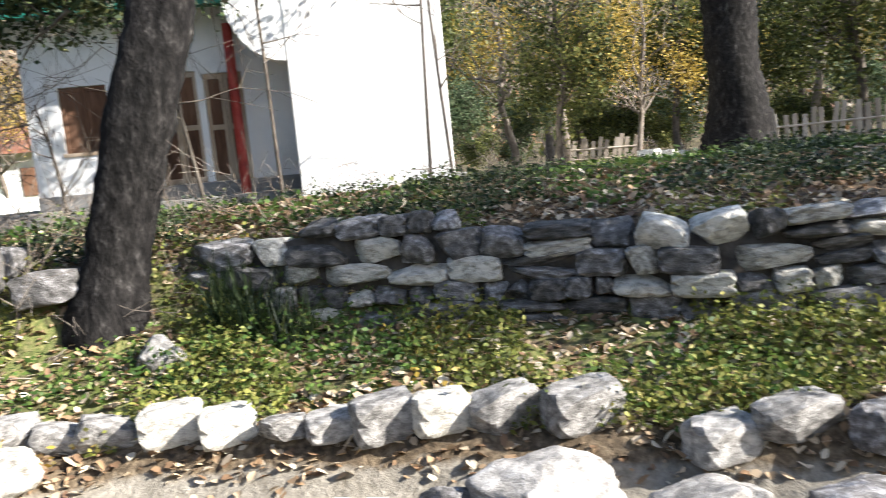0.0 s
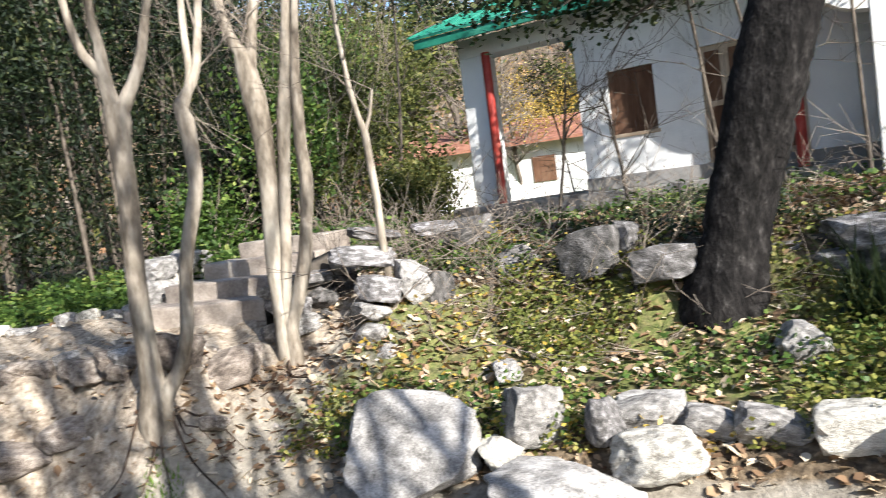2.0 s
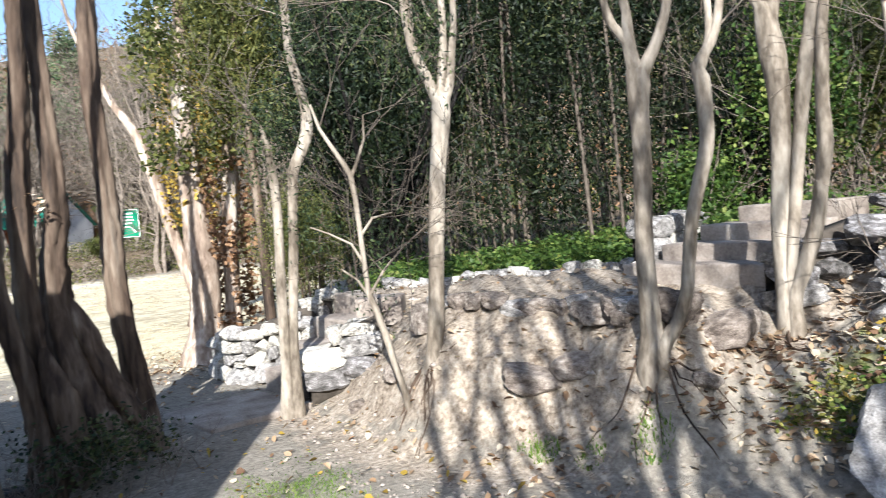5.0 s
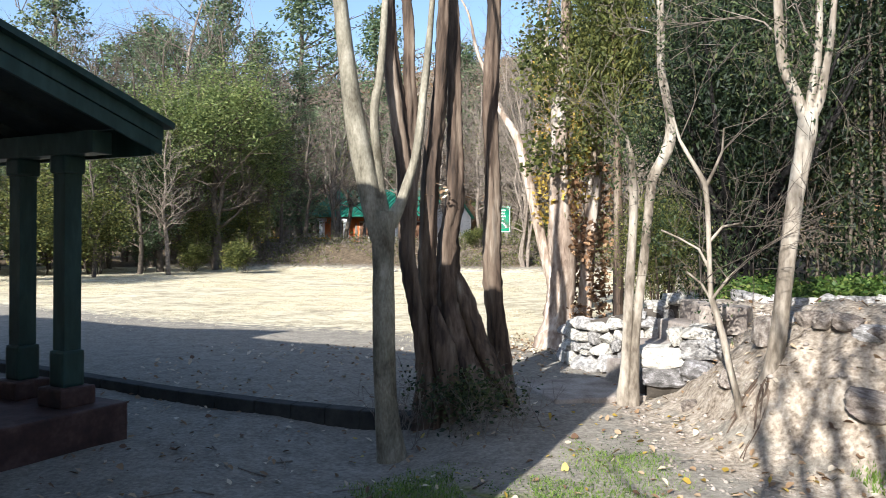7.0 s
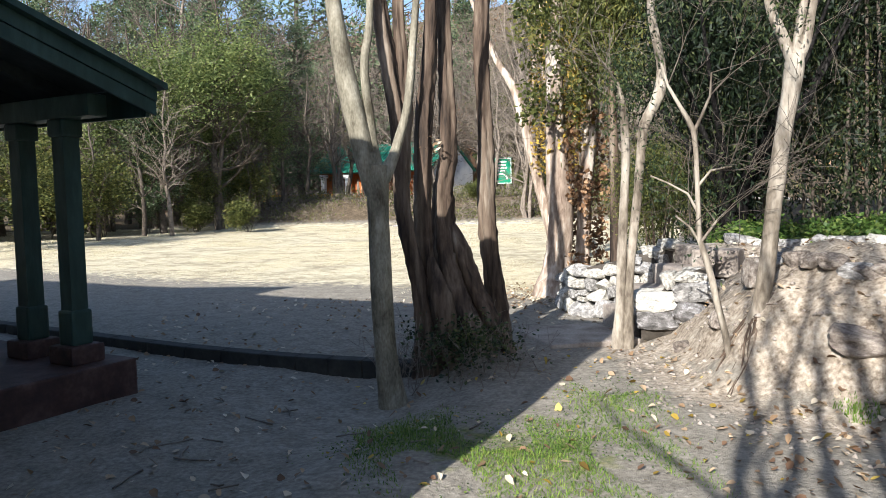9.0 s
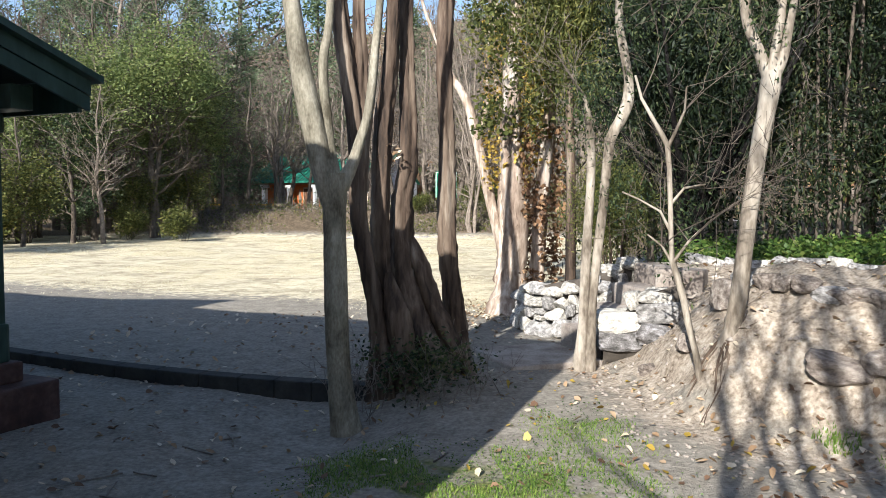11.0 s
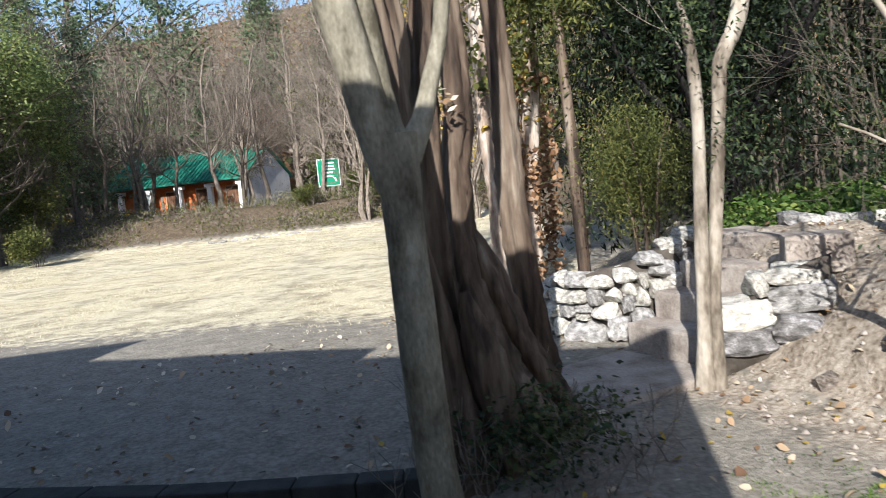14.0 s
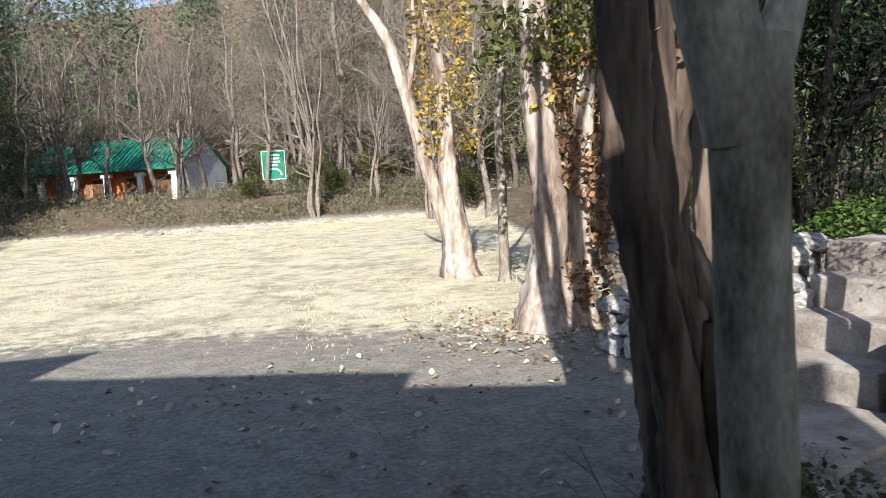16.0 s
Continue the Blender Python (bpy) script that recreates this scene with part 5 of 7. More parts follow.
STEM_Gg = [(-0.35, 5.10, -0.16, 0.045), (-0.42, 5.10, 0.19, 0.090), (-0.49, 5.10, 0.65, 0.099), (-0.57, 5.10, 1.01, 0.025)]
STEMS_G = [STEM_Ga, STEM_Gb, STEM_Gc, STEM_Gd, STEM_Ge, STEM_Gf, STEM_Gg]
STEMS_I = [
    [(0.96, 9.99, -0.19, 0.394), (0.95, 10.0, 0.47, 0.221), (0.98, 9.99, 1.06, 0.178), (0.97, 9.99, 1.82, 0.163), (0.93, 10.01, 2.57, 0.15), (0.94, 10.0, 3.25, 0.134), (0.96, 9.99, 4.08, 0.113)],
    [(1.3, 10.06, -0.12, 0.186), (1.36, 10.03, 0.61, 0.116), (1.38, 10.02, 1.5, 0.107), (1.47, 9.97, 2.37, 0.107), (1.49, 9.97, 3.23, 0.094), (1.51, 9.96, 4.08, 0.077)],
]
STEMS_I2 = [
    [(1.3, 14.34, -0.05, 0.277), (1.3, 14.34, 0.78, 0.202), (1.21, 14.36, 1.43, 0.165), (1.21, 14.37, 2.61, 0.12), (1.11, 14.39, 3.68, 0.093), (0.99, 14.43, 4.4, 0.076), (0.98, 14.43, 5.44, 0.058)],
    [(1.22, 14.36, 0.51, 0.138), (0.99, 14.43, 1.45, 0.119), (0.75, 14.49, 2.37, 0.11), (0.55, 14.54, 3.28, 0.102), (0.34, 14.58, 3.91, 0.084), (0.03, 14.64, 4.46, 0.066), (-0.26, 14.69, 5.16, 0.048)],
    [(0.63, 14.52, 2.96, 0.065), (0.8, 14.48, 3.71, 0.047), (0.81, 14.47, 4.41, 0.038), (0.82, 14.47, 5.11, 0.024)],
]
STEMS_I3 = [
    [(1.68, 13.26, 0.14, 0.085), (1.7, 13.25, 1.37, 0.068), (1.7, 13.25, 2.45, 0.06), (1.88, 13.19, 4.07, 0.052), (2.03, 13.13, 5.25, 0.036)],
]
STEMS_T = [
    [(5.56, 0.1, 0.6, 0.276), (5.58, -0.02, 1.09, 0.234), (5.6, -0.11, 1.5, 0.225), (5.62, -0.25, 2.01, 0.229), (5.64, -0.39, 2.39, 0.235), (5.66, -0.52, 2.76, 0.234), (5.67, -0.62, 3.17, 0.238), (5.68, -0.74, 3.68, 0.222), (5.68, -0.86, 4.39, 0.187)],
]
STEMS_T2 = [
    [(12.45, -8.4, 1.48, 0.54), (12.48, -8.35, 2.58, 0.433), (12.5, -8.31, 3.55, 0.436), (12.52, -8.27, 4.51, 0.441), (12.52, -8.27, 6.35, 0.341)],
]


def limb_tree(name, label, stems, mat, seed, sides=14, group="", gnarl=0.12, twigs=0, twig_mat=None, sink=0.25):
    """A tree of several stems, each a part, with bare twigs growing from the upper limbs."""
    x, y = stems[0][0][0], stems[0][0][1]
    tr = thing(name, x, y, hgt(x, y) - 0.02, label, "tree", group)
    r = np.random.default_rng(seed)
    for k, st in enumerate(stems):
        st = [tuple(p) for p in st]
        ground_z = hgt(st[0][0], st[0][1])
        if st[0][2] < ground_z + 0.7 and (k == 0 or st[0][2] < stems[0][0][2] + 0.35):
            a = st[0]
            st = [(a[0], a[1], min(ground_z, a[2]) - sink, a[3] * 1.5), (a[0], a[1], min(ground_z, a[2]) + 0.02, a[3] * 1.25)] + [p for p in st if p[2] > min(ground_z, a[2]) + 0.12]
        end, before = np.array(st[-1]), np.array(st[-2])
        if end[2] > 3.0 and end[3] > 0.012:     # the limb goes on, tapering, into the crown
            way = (end - before)[:3]
            way = way / np.linalg.norm(way)
            for f in (0.3, 0.65, 1.0):
                bend = np.array([r.normal(0, 0.12), r.normal(0, 0.12), 0]) * f
                st.append((*(end[:3] + way * 2.6 * f + bend), end[3] * (1 - 0.8 * f)))
        part("trunk" if k == 0 else "limb", mesh_of("limb", *tube(st, sides if st[0][3] > 0.03 else 8, 0.06 if sides > 10 else 0.2, gnarl, seed + k), mat), tr)
    if twigs:
        pieces = []
        for k in range(twigs):
            st = stems[int(r.integers(len(stems)))]
            p = np.array(st[-1 - int(r.integers(min(3, len(st) - 1)))])
            d = np.array([r.normal(0, 0.6), r.normal(0, 0.6), r.uniform(0.3, 1.0)])
            d /= np.linalg.norm(d)
            grow(pieces, p[:3], d, r.uniform(0.4, 0.9), min(p[3] * 0.5, 0.010), 3, r)
        part("twigs", mesh_of("twigs", *join(pieces), twig_mat or TWIG), tr, "", "stuff")
    return tr


def grow(pieces, p, d, length, radius, depth, r, droop=0.0, kids=3, spread=0.55, sides=4):
    """Branches out from p along d into ever finer limbs."""
    q = [np.append(p, radius)]
    pos, dirn = np.array(p, float), np.array(d, float)
    for k in range(3):
        dirn = dirn + r.normal(0, 0.13, 3) + np.array([0, 0, 0.05 - droop])
        dirn /= np.linalg.norm(dirn)
        pos = pos + dirn * length / 3
        q.append(np.append(pos, radius * (1 - 0.25 * (k + 1))))
    pieces.append(tube(q if depth > 1 else q[::3], sides if depth else 3, length * 2, 0.0, 1))
    if depth <= 0:
        return
    for k in range(kids):
        f = r.uniform(0.35, 1.0)
        i = min(int(f * 3), 2)
        base = q[i][:3] + (q[i + 1][:3] - q[i][:3]) * (f * 3 - i)
        nd = dirn + r.normal(0, spread, 3)
        nd /= np.linalg.norm(nd)
        grow(pieces, base, nd, length * r.uniform(0.55, 0.8), radius * 0.55, depth - 1, r, droop, kids, spread, max(3, sides - 1))


PALE_GROUP = "pale smooth-barked trees on the bank"
limb_tree("bank_tree", "pale smooth-barked tree with forked stems on the bank", STEMS_A, BARK_PALE, 101, 16, PALE_GROUP, 0.09, 5)
limb_tree("bank_tree", "pale three-stemmed tree growing above the bank", STEMS_B, BARK_PALE, 102, 16, PALE_GROUP, 0.09, 5)
limb_tree("sapling", "slender pale sapling by the slabs", STEMS_thin, BARK_PALE, 103, 8, "", 0.06, 4)
limb_tree("bank_tree", "slender leaning tree with a peeled yellowish trunk", STEMS_C, BARK_PALE, 104, 14, PALE_GROUP, 0.09, 5)
limb_tree("sapling", "thin crooked bare sapling clinging to the bank", STEMS_E, BARK_PALE, 105, 8, "", 0.08, 12, TWIG_DARK)
limb_tree("bank_tree", "twin-stemmed pale tree at the foot of the steps", STEMS_D, BARK_PALE, 106, 14, PALE_GROUP, 0.09, 6)
limb_tree("yard_tree", "smooth grey forked tree in the yard", STEMS_F, BARK_SMOOTH, 107, 20, "", 0.05, 0)
limb_tree("yard_tree", "old multi-stemmed tree with flaring roots and shoots", STEMS_G, BARK_BROWN, 108, 28, "", 0.24, 0)
limb_tree("ivy_tree", "thick peeling trunk draped in dry ivy", STEMS_I, BARK_IVY, 109, 18, "ivy-clad trees by the lawn", 0.2, 6)
limb_tree("ivy_tree", "leaning pale trunk with yellowing ivy by the lawn", STEMS_I2, BARK_IVY, 110, 14, "ivy-clad trees by the lawn", 0.14, 24)
limb_tree("slim_tree", "slim pale tree beside the lawn", STEMS_I3, BARK_PALE, 111, 10, "", 0.08, 10)
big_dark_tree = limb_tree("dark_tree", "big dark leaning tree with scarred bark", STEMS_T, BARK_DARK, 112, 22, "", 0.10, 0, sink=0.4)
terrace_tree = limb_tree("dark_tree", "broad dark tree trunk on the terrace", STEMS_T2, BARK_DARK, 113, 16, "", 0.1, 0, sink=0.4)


# ---- foliage ----
def clumps(centre, radii, n_clumps, per, spread, r, shell=0.55):
    """Leaf centres gathered in clumps within an uneven ellipsoid."""
    d = r.standard_normal((n_clumps, 3))
    d /= np.linalg.norm(d, axis=1)[:, None]
    rad = r.uniform(shell, 1.0, (n_clumps, 1)) * (0.8 + 0.25 * np.sin(3 * np.arctan2(d[:, 1:2], d[:, :1]) + 2 * d[:, 2:3] + r.uniform(0, 6)))
    c = np.asarray(centre) + d * rad * np.asarray(radii)
    pts = np.repeat(c, per, 0) + r.normal(0, 1, (n_clumps * per, 3)) * np.asarray(spread)
    return pts


def crown_part(parent, pts, length, width, mat, r, name="crown", up=0.5, label=""):
    return part(name, mesh_of(name, *leaves(pts, length, width, r, up), mat, False), parent, label, "stuff")


def on_ground(n, r, x0, x1, y0, y1, keep=None):
    x, y = r.uniform(x0, x1, n), r.uniform(y0, y1, n)
    if keep is not None:
        k = keep(x, y)
        x, y = x[k], y[k]
    return np.stack([x, y, height(x, y)], 1)


def stuff(name, label, category, v_f, mat):
    return tagged(new(name, mesh_of(name, *v_f, mat, False)), label, category, kind="stuff")


g = np.random.default_rng(200)

# dense evergreen thicket behind the path: many slender stems, hanging sprays of narrow leaves
thicket_spots = [(4.6, 10.2, 8.5, 1.6), (6.0, 9.6, 8.5, 1.6), (7.3, 8.8, 8.0, 1.5), (8.4, 7.8, 7.5, 1.4), (6.6, 11.4, 10, 1.9), (8.8, 10.2, 10, 1.9), (10.4, 8.4, 9.0, 1.7), (3.6, 11.6, 8.5, 1.5), (4.4, 13.2, 9.5, 1.9)]
for k, (x, y, h, w) in enumerate(thicket_spots):
    z = hgt(x, y)
    th = thing("evergreen_thicket", x, y, z, "tall dark evergreen thicket with hanging sprays of leaves", "thicket", "thicket behind the path")
    pieces = []
    for s in range(7):
        a, q_ = g.uniform(0, 6.28), g.uniform(0.1, 0.6) * w
        bx, by = x + q_ * math.cos(a), y + q_ * math.sin(a)
        lean = g.normal(0, 0.5, 2)
        zz = hgt(bx, by)
        pieces.append(tube([(bx, by, zz - 0.15, 0.03), (bx + lean[0] * 0.3, by + lean[1] * 0.3, zz + h * 0.4, 0.025), (bx + lean[0], by + lean[1], zz + h * 0.9, 0.01)], 5, 0.5, 0.0, s))
    part("stems", mesh_of("stems", *join(pieces), TWIG_DARK), th, "", "stuff")
    n = (300, 210, 260)[k % 3]
    a, q_ = g.uniform(0, 6.28, n), np.sqrt(g.uniform(0.15, 1, n)) * w
    zc = z + 0.5 + (h - 0.5) * g.uniform(0, 1, n) ** 0.9
    squeeze = 0.75 + 0.35 * np.sin(zc * 1.3 + k)
    c = np.stack([x + q_ * np.cos(a) * squeeze, y + q_ * np.sin(a) * squeeze, zc], 1)
    pts = np.repeat(c, 95, 0) + g.normal(0, 1, (n * 95, 3)) * np.array([0.22, 0.22, 0.42])
    pts[:, 2] = np.maximum(pts[:, 2], z + 0.05)
    crown_part(th, pts, (0.10, 0.13, 0.085)[k % 3], (0.03, 0.035, 0.035)[k % 3], LEAF_SHADED, g, "foliage", 1.6)
    pieces = []
    for s in range(9):
        a, f = g.uniform(3.2, 5.6), g.uniform(0.1, 0.8)
        d = np.array([g.normal(0, 0.5), g.normal(0, 0.5), g.uniform(-0.2, 1.0)])
        grow(pieces, (x + w * 0.95 * math.cos(a), y + w * 0.95 * math.sin(a), z + h * f), d / np.linalg.norm(d), g.uniform(0.5, 1.1), 0.012, 3, g, 0.08)
    part("dry_sprays", mesh_of("dry_sprays", *join(pieces), BARK_DARK), th, "dry leafless sprays", "stuff")
# big dark shrub tree at the head of the steps: fan of dark stems under a heavy crown
fan = thing("dark_evergreen", 3.3, 8.9, hgt(3.3, 8.9), "dark evergreen with fanned stems and a heavy crown", "tree")
pieces = []
for s in range(15):
    a = g.uniform(0, 6.28)
    q_ = g.uniform(0.5, 1.9)
    pieces.append(tube([(3.3 + 0.08 * math.cos(a), 8.9 + 0.08 * math.sin(a), hgt(3.3, 8.9) - 0.2, 0.09), (3.3 + 0.18 * math.cos(a), 8.9 + 0.18 * math.sin(a), 1.6, 0.07), (3.3 + 0.55 * q_ * math.cos(a), 8.9 + 0.55 * q_ * math.sin(a), 2.7, 0.035), (3.3 + q_ * math.cos(a), 8.9 + q_ * math.sin(a), 4.2, 0.012)], 7, 0.25, 0.05, s))
for pc in pieces:
    part("stem", mesh_of("stem", *pc, BARK_DARK), fan)
pts = clumps((3.2, 9.0, 4.2), (1.8, 1.7, 2.9), 400, 85, (0.2, 0.2, 0.34), g, 0.5)
crown_part(fan, pts, 0.10, 0.028, LEAF_SHADED, g, "crown", 1.5)
# lighter olive evergreen beside the ivy tree
olive = thing("olive_evergreen", 1.75, 9.4, hgt(1.75, 9.4), "olive green evergreen with drooping foliage", "tree")
part("trunk", mesh_of("trunk", *tube([(1.75, 9.4, -0.1, 0.08), (1.75, 9.45, 2.0, 0.07), (1.65, 9.5, 5.0, 0.03)], 10, 0.2, 0.08, 5), BARK_BROWN), olive)
crown_part(olive, clumps((1.6, 9.7, 4.6), (1.0, 0.9, 2.2), 240, 75, (0.16, 0.16, 0.34), g, 0.3), 0.09, 0.028, LEAF_OLIVE, g, "crown", 1.6)
low = thing("olive_shrub", 2.2, 8.6, hgt(2.2, 8.6), "bushy olive green shrub above the wall", "shrub")
for k in range(6):
    a = 1.05 * k
    part("stem", mesh_of("stem", *tube([(2.2 + 0.06 * math.cos(a), 8.6 + 0.06 * math.sin(a), hgt(2.2, 8.6) - 0.15, 0.02), (2.2 + 0.2 * math.cos(a), 8.65 + 0.18 * math.sin(a), 1.4, 0.015), (2.18 + 0.45 * math.cos(a), 8.7 + 0.35 * math.sin(a), 2.1, 0.006)], 6, 0.2, 0.05, k), BARK_BROWN), low)
crown_part(low, clumps((2.15, 8.7, 1.6), (0.7, 0.5, 0.9), 150, 120, (0.13, 0.13, 0.2), g, 0.2), 0.05, 0.014, LEAF_OLIVE, g, "foliage", 1.3)
# fine hanging sprays around the slim bank trees
for (x, y, z, rx_, rz_, n) in ((2.25, 4.35, 3.0, 0.3, 0.5, 20), (1.35, 5.9, 2.7, 0.4, 0.6, 26), (1.6, 5.9, 1.7, 0.25, 0.5, 12), (1.75, 4.75, 1.5, 0.3, 0.35, 10), (1.55, 5.2, 3.5, 0.55, 0.9, 22), (2.2, 5.6, 3.6, 0.5, 0.8, 18), (2.5, 5.4, 3.9, 0.5, 0.7, 22)):
    sp = thing("climber_sprays", x, y, z, "sprays of small leaves among the slim stems", "foliage", "sprays among the bank trees")
    crown_part(sp, clumps((x, y, z), (rx_, rx_, rz_), n, 50, (0.09, 0.09, 0.15), g, 0.2), 0.05, 0.016, LEAF_DARK, g, "foliage", 1.3)

# shrubs between the thicket and the white house
for k, (x, y, h, w, m) in enumerate(((7.6, 5.6, 3.0, 0.9, LEAF_BRIGHT), (9.4, 6.2, 3.4, 1.2, LEAF_OLIVE), (8.6, 4.6, 0.9, 0.5, LEAF_OLIVE), (11.0, 7.5, 4.5, 1.4, LEAF_BRIGHT), (13.5, 9.0, 5.5, 1.8, LEAF_OLIVE), (9.9, 4.9, 1.2, 0.35, LEAF_OLIVE), (6.9, 6.6, 1.2, 0.7, LEAF_BRIGHT))):
    z = hgt(x, y)
    sh = thing("shrub", x, y, z, "leafy green shrub beside the white house" if m is LEAF_BRIGHT else "olive thin-leaved shrub beside the white house", "shrub", "shrubs by the white house")
    pieces = []
    for s in range(9):
        d = np.array([g.normal(0, 0.3), g.normal(0, 0.3), 1.0])
        grow(pieces, (x + g.normal(0, 0.15), y + g.normal(0, 0.15), z - 0.1), d / np.linalg.norm(d), h * 0.7, 0.014, 2, g, 0, 3, 0.4)
    part("stems", mesh_of("stems", *join(pieces), TWIG), sh, "", "stuff")
    crown_part(sh, clumps((x, y, z + h * 0.6), (w, w, h * 0.5), int(120 * w + 30), 45, (0.15, 0.15, 0.18), g, 0.2), 0.085, 0.045, m, g, "foliage", 0.8)

# thin saplings and bare vines before the white house
for x, y, h, lean in ((8.4, 0.4, 3.6, 0.4), (8.7, -0.9, 4.2, 0.1), (8.2, -2.6, 4.5, -0.2), (8.5, -2.9, 4.2, 0.2), (8.9, 1.6, 1.5, 0.2), (8.3, 2.3, 1.6, -0.3), (8.0, -0.2, 3.0, 0.5), (15.5, 4.6, 2.8, 0.5), (8.9, 4.9, 3.6, -0.4)):
    z = hgt(x, y)
    sp = thing("bare_sapling", x, y, z, "thin bare dark sapling before the white house", "sapling", "saplings by the white house")
    pieces = [tube([(x, y, z - 0.1, 0.024), (x + 0.1, y + lean * 0.5, z + h * 0.5, 0.018), (x, y + lean, z + h, 0.012)], 7, 0.2, 0.08, int(h * 10))]
    for s in range(7):
        f = g.uniform(0.25, 1)
        d = np.array([g.normal(0, 0.5), g.normal(0, 0.8), g.uniform(0.2, 1)])
        grow(pieces, (x + 0.05, y + lean * f, z + h * f), d / np.linalg.norm(d), g.uniform(0.4, 0.9), 0.011, 2, g)
    part("stem", mesh_of("stem", *pieces[0], TWIG_DARK), sp)
    part("twig_spray", mesh_of("twig_spray", *join(pieces[1:]), TWIG_DARK), sp, "", "stuff")
    if h > 2.5:
        crown_part(sp, clumps((x, y + lean, z + h), (0.7, 0.7, 0.8), 26, 18, (0.16, 0.16, 0.14), g, 0.3), 0.07, 0.04, LEAF_DARK, g, "foliage", 0.6)

# crown of the big dark tree hanging over the house front
canopy = big_dark_tree
pieces = []
for k in range(12):
    d = np.array([g.uniform(0.0, 0.9), g.normal(0, 1.0), g.uniform(-0.1, 0.25)])
    grow(pieces, (6.0, 0.2, g.uniform(3.1, 3.9)), d / np.linalg.norm(d), g.uniform(0.9, 1.3), 0.018, 3, g, 0.03, 3, 0.6)
part("boughs", mesh_of("boughs", *join(pieces), TWIG_DARK), canopy, "", "stuff")
crown_part(canopy, clumps((6.9, 0.9, 3.62), (1.2, 2.5, 0.62), 300, 34, (0.16, 0.2, 0.1), g, 0.1), 0.075, 0.045, LEAF_DARK, g, "leaf_sprays", 0.5)
crown_part(canopy, clumps((6.4, 0.6, 7.0), (3.0, 3.4, 1.8), 240, 26, (0.3, 0.3, 0.22), g, 0.2), 0.09, 0.055, LEAF_DARK, g, "upper_leaves", 0.5)
# leaf clumps added mostly out of view to shade the house wall
crown_part(canopy, clumps((8.3, -1.7, 4.9), (1.3, 1.5, 0.7), 170, 30, (0.2, 0.2, 0.14), g, 0.1), 0.08, 0.05, LEAF_DARK, g, "outer_leaves", 0.5)
canopy2 = terrace_tree
crown_part(canopy2, clumps((13.0, -5.0, 5.2), (2.2, 3.0, 1.6), 200, 32, (0.25, 0.25, 0.2), g, 0.2), 0.09, 0.055, LEAF_DARK, g, "leaf_sprays", 0.5)

# ---- woods: a few trees built once and set out many times ----
def wood_tree(seed, h, mat_bark, leaf=None, crown=(2.2, 2.2, 3.0), n=160, per=26, size=0.2, depth=4, narrow=False, multi=1, label=""):
    r = np.random.default_rng(seed)
    tr = thing("wood_tree", 0, 0, 0, label, "tree", "woods around the lawn")
    pieces = []
    for m_ in range(multi):
        a = r.uniform(0, 6.28)
        ox, oy = (0.25 * math.cos(a), 0.25 * math.sin(a)) if multi > 1 else (0, 0)
        out = 0.16 * h if multi > 1 else 0.03 * h
        trunk = [(ox * 0.6, oy * 0.6, -0.8, 0.018 * h), (ox, oy, h * 0.25, 0.0135 * h), (ox + out * math.cos(a) * 0.5, oy + out * math.sin(a) * 0.5, h * 0.6, 0.009 * h), (ox + out * math.cos(a), oy + out * math.sin(a), h, 0.003 * h)]
        trunk = [(p[0], p[1], p[2], p[3] / (1.5 if multi > 1 else 1)) for p in trunk]
        bent = [trunk[0]]
        for (p, q_) in zip(trunk[:-1], trunk[1:]):
            for f_ in (0.5, 1.0):
                w_ = [p[i_] + (q_[i_] - p[i_]) * f_ for i_ in range(4)]
                bent.append((w_[0] + r.normal(0, 0.018 * h), w_[1] + r.normal(0, 0.018 * h), w_[2], w_[3]))
        trunk = bent
        c = catmull(trunk, h / 14)
        pieces.append(tube(trunk, 7, h / 12, 0.06, seed))
        for k in range(19 if multi == 1 else 7):
            p = c[int(len(c) * r.uniform(0.3, 0.97))]
            d = np.array([r.normal(0, 1), r.normal(0, 1), r.uniform(0.25, 1.3)])
            grow(pieces, p[:3], d / np.linalg.norm(d), h * r.uniform(0.13, 0.24), max(p[3] * 0.55, 0.012), depth - 1, r, 0, 3, 0.5)
    part("trunk", mesh_of("trunk", *join(pieces), mat_bark), tr)
    if leaf:
        if narrow:
            z = r.uniform(0.12, 1, n)
            a = r.uniform(0, 6.28, n)
            q_ = crown[0] * (1.05 - z) ** 0.7 * r.uniform(0.35, 1, n)
            c = np.stack([q_ * np.cos(a), q_ * np.sin(a), h * z - 0.15 * q_], 1)
            pts = np.repeat(c, per, 0) + r.normal(0, 1, (n * per, 3)) * np.array([0.34, 0.34, 0.16])
        else:
            pts = np.vstack([clumps((r.normal(0, crown[0] * 0.35), r.normal(0, crown[1] * 0.35), h * 0.62 + r.normal(0, crown[2] * 0.3)), np.array(crown) * 0.75, n // 4, per, (0.3, 0.3, 0.24), r, 0.35) for _ in range(4)])
        crown_part(tr, pts, size, size * 0.5, leaf, r)
    return tr


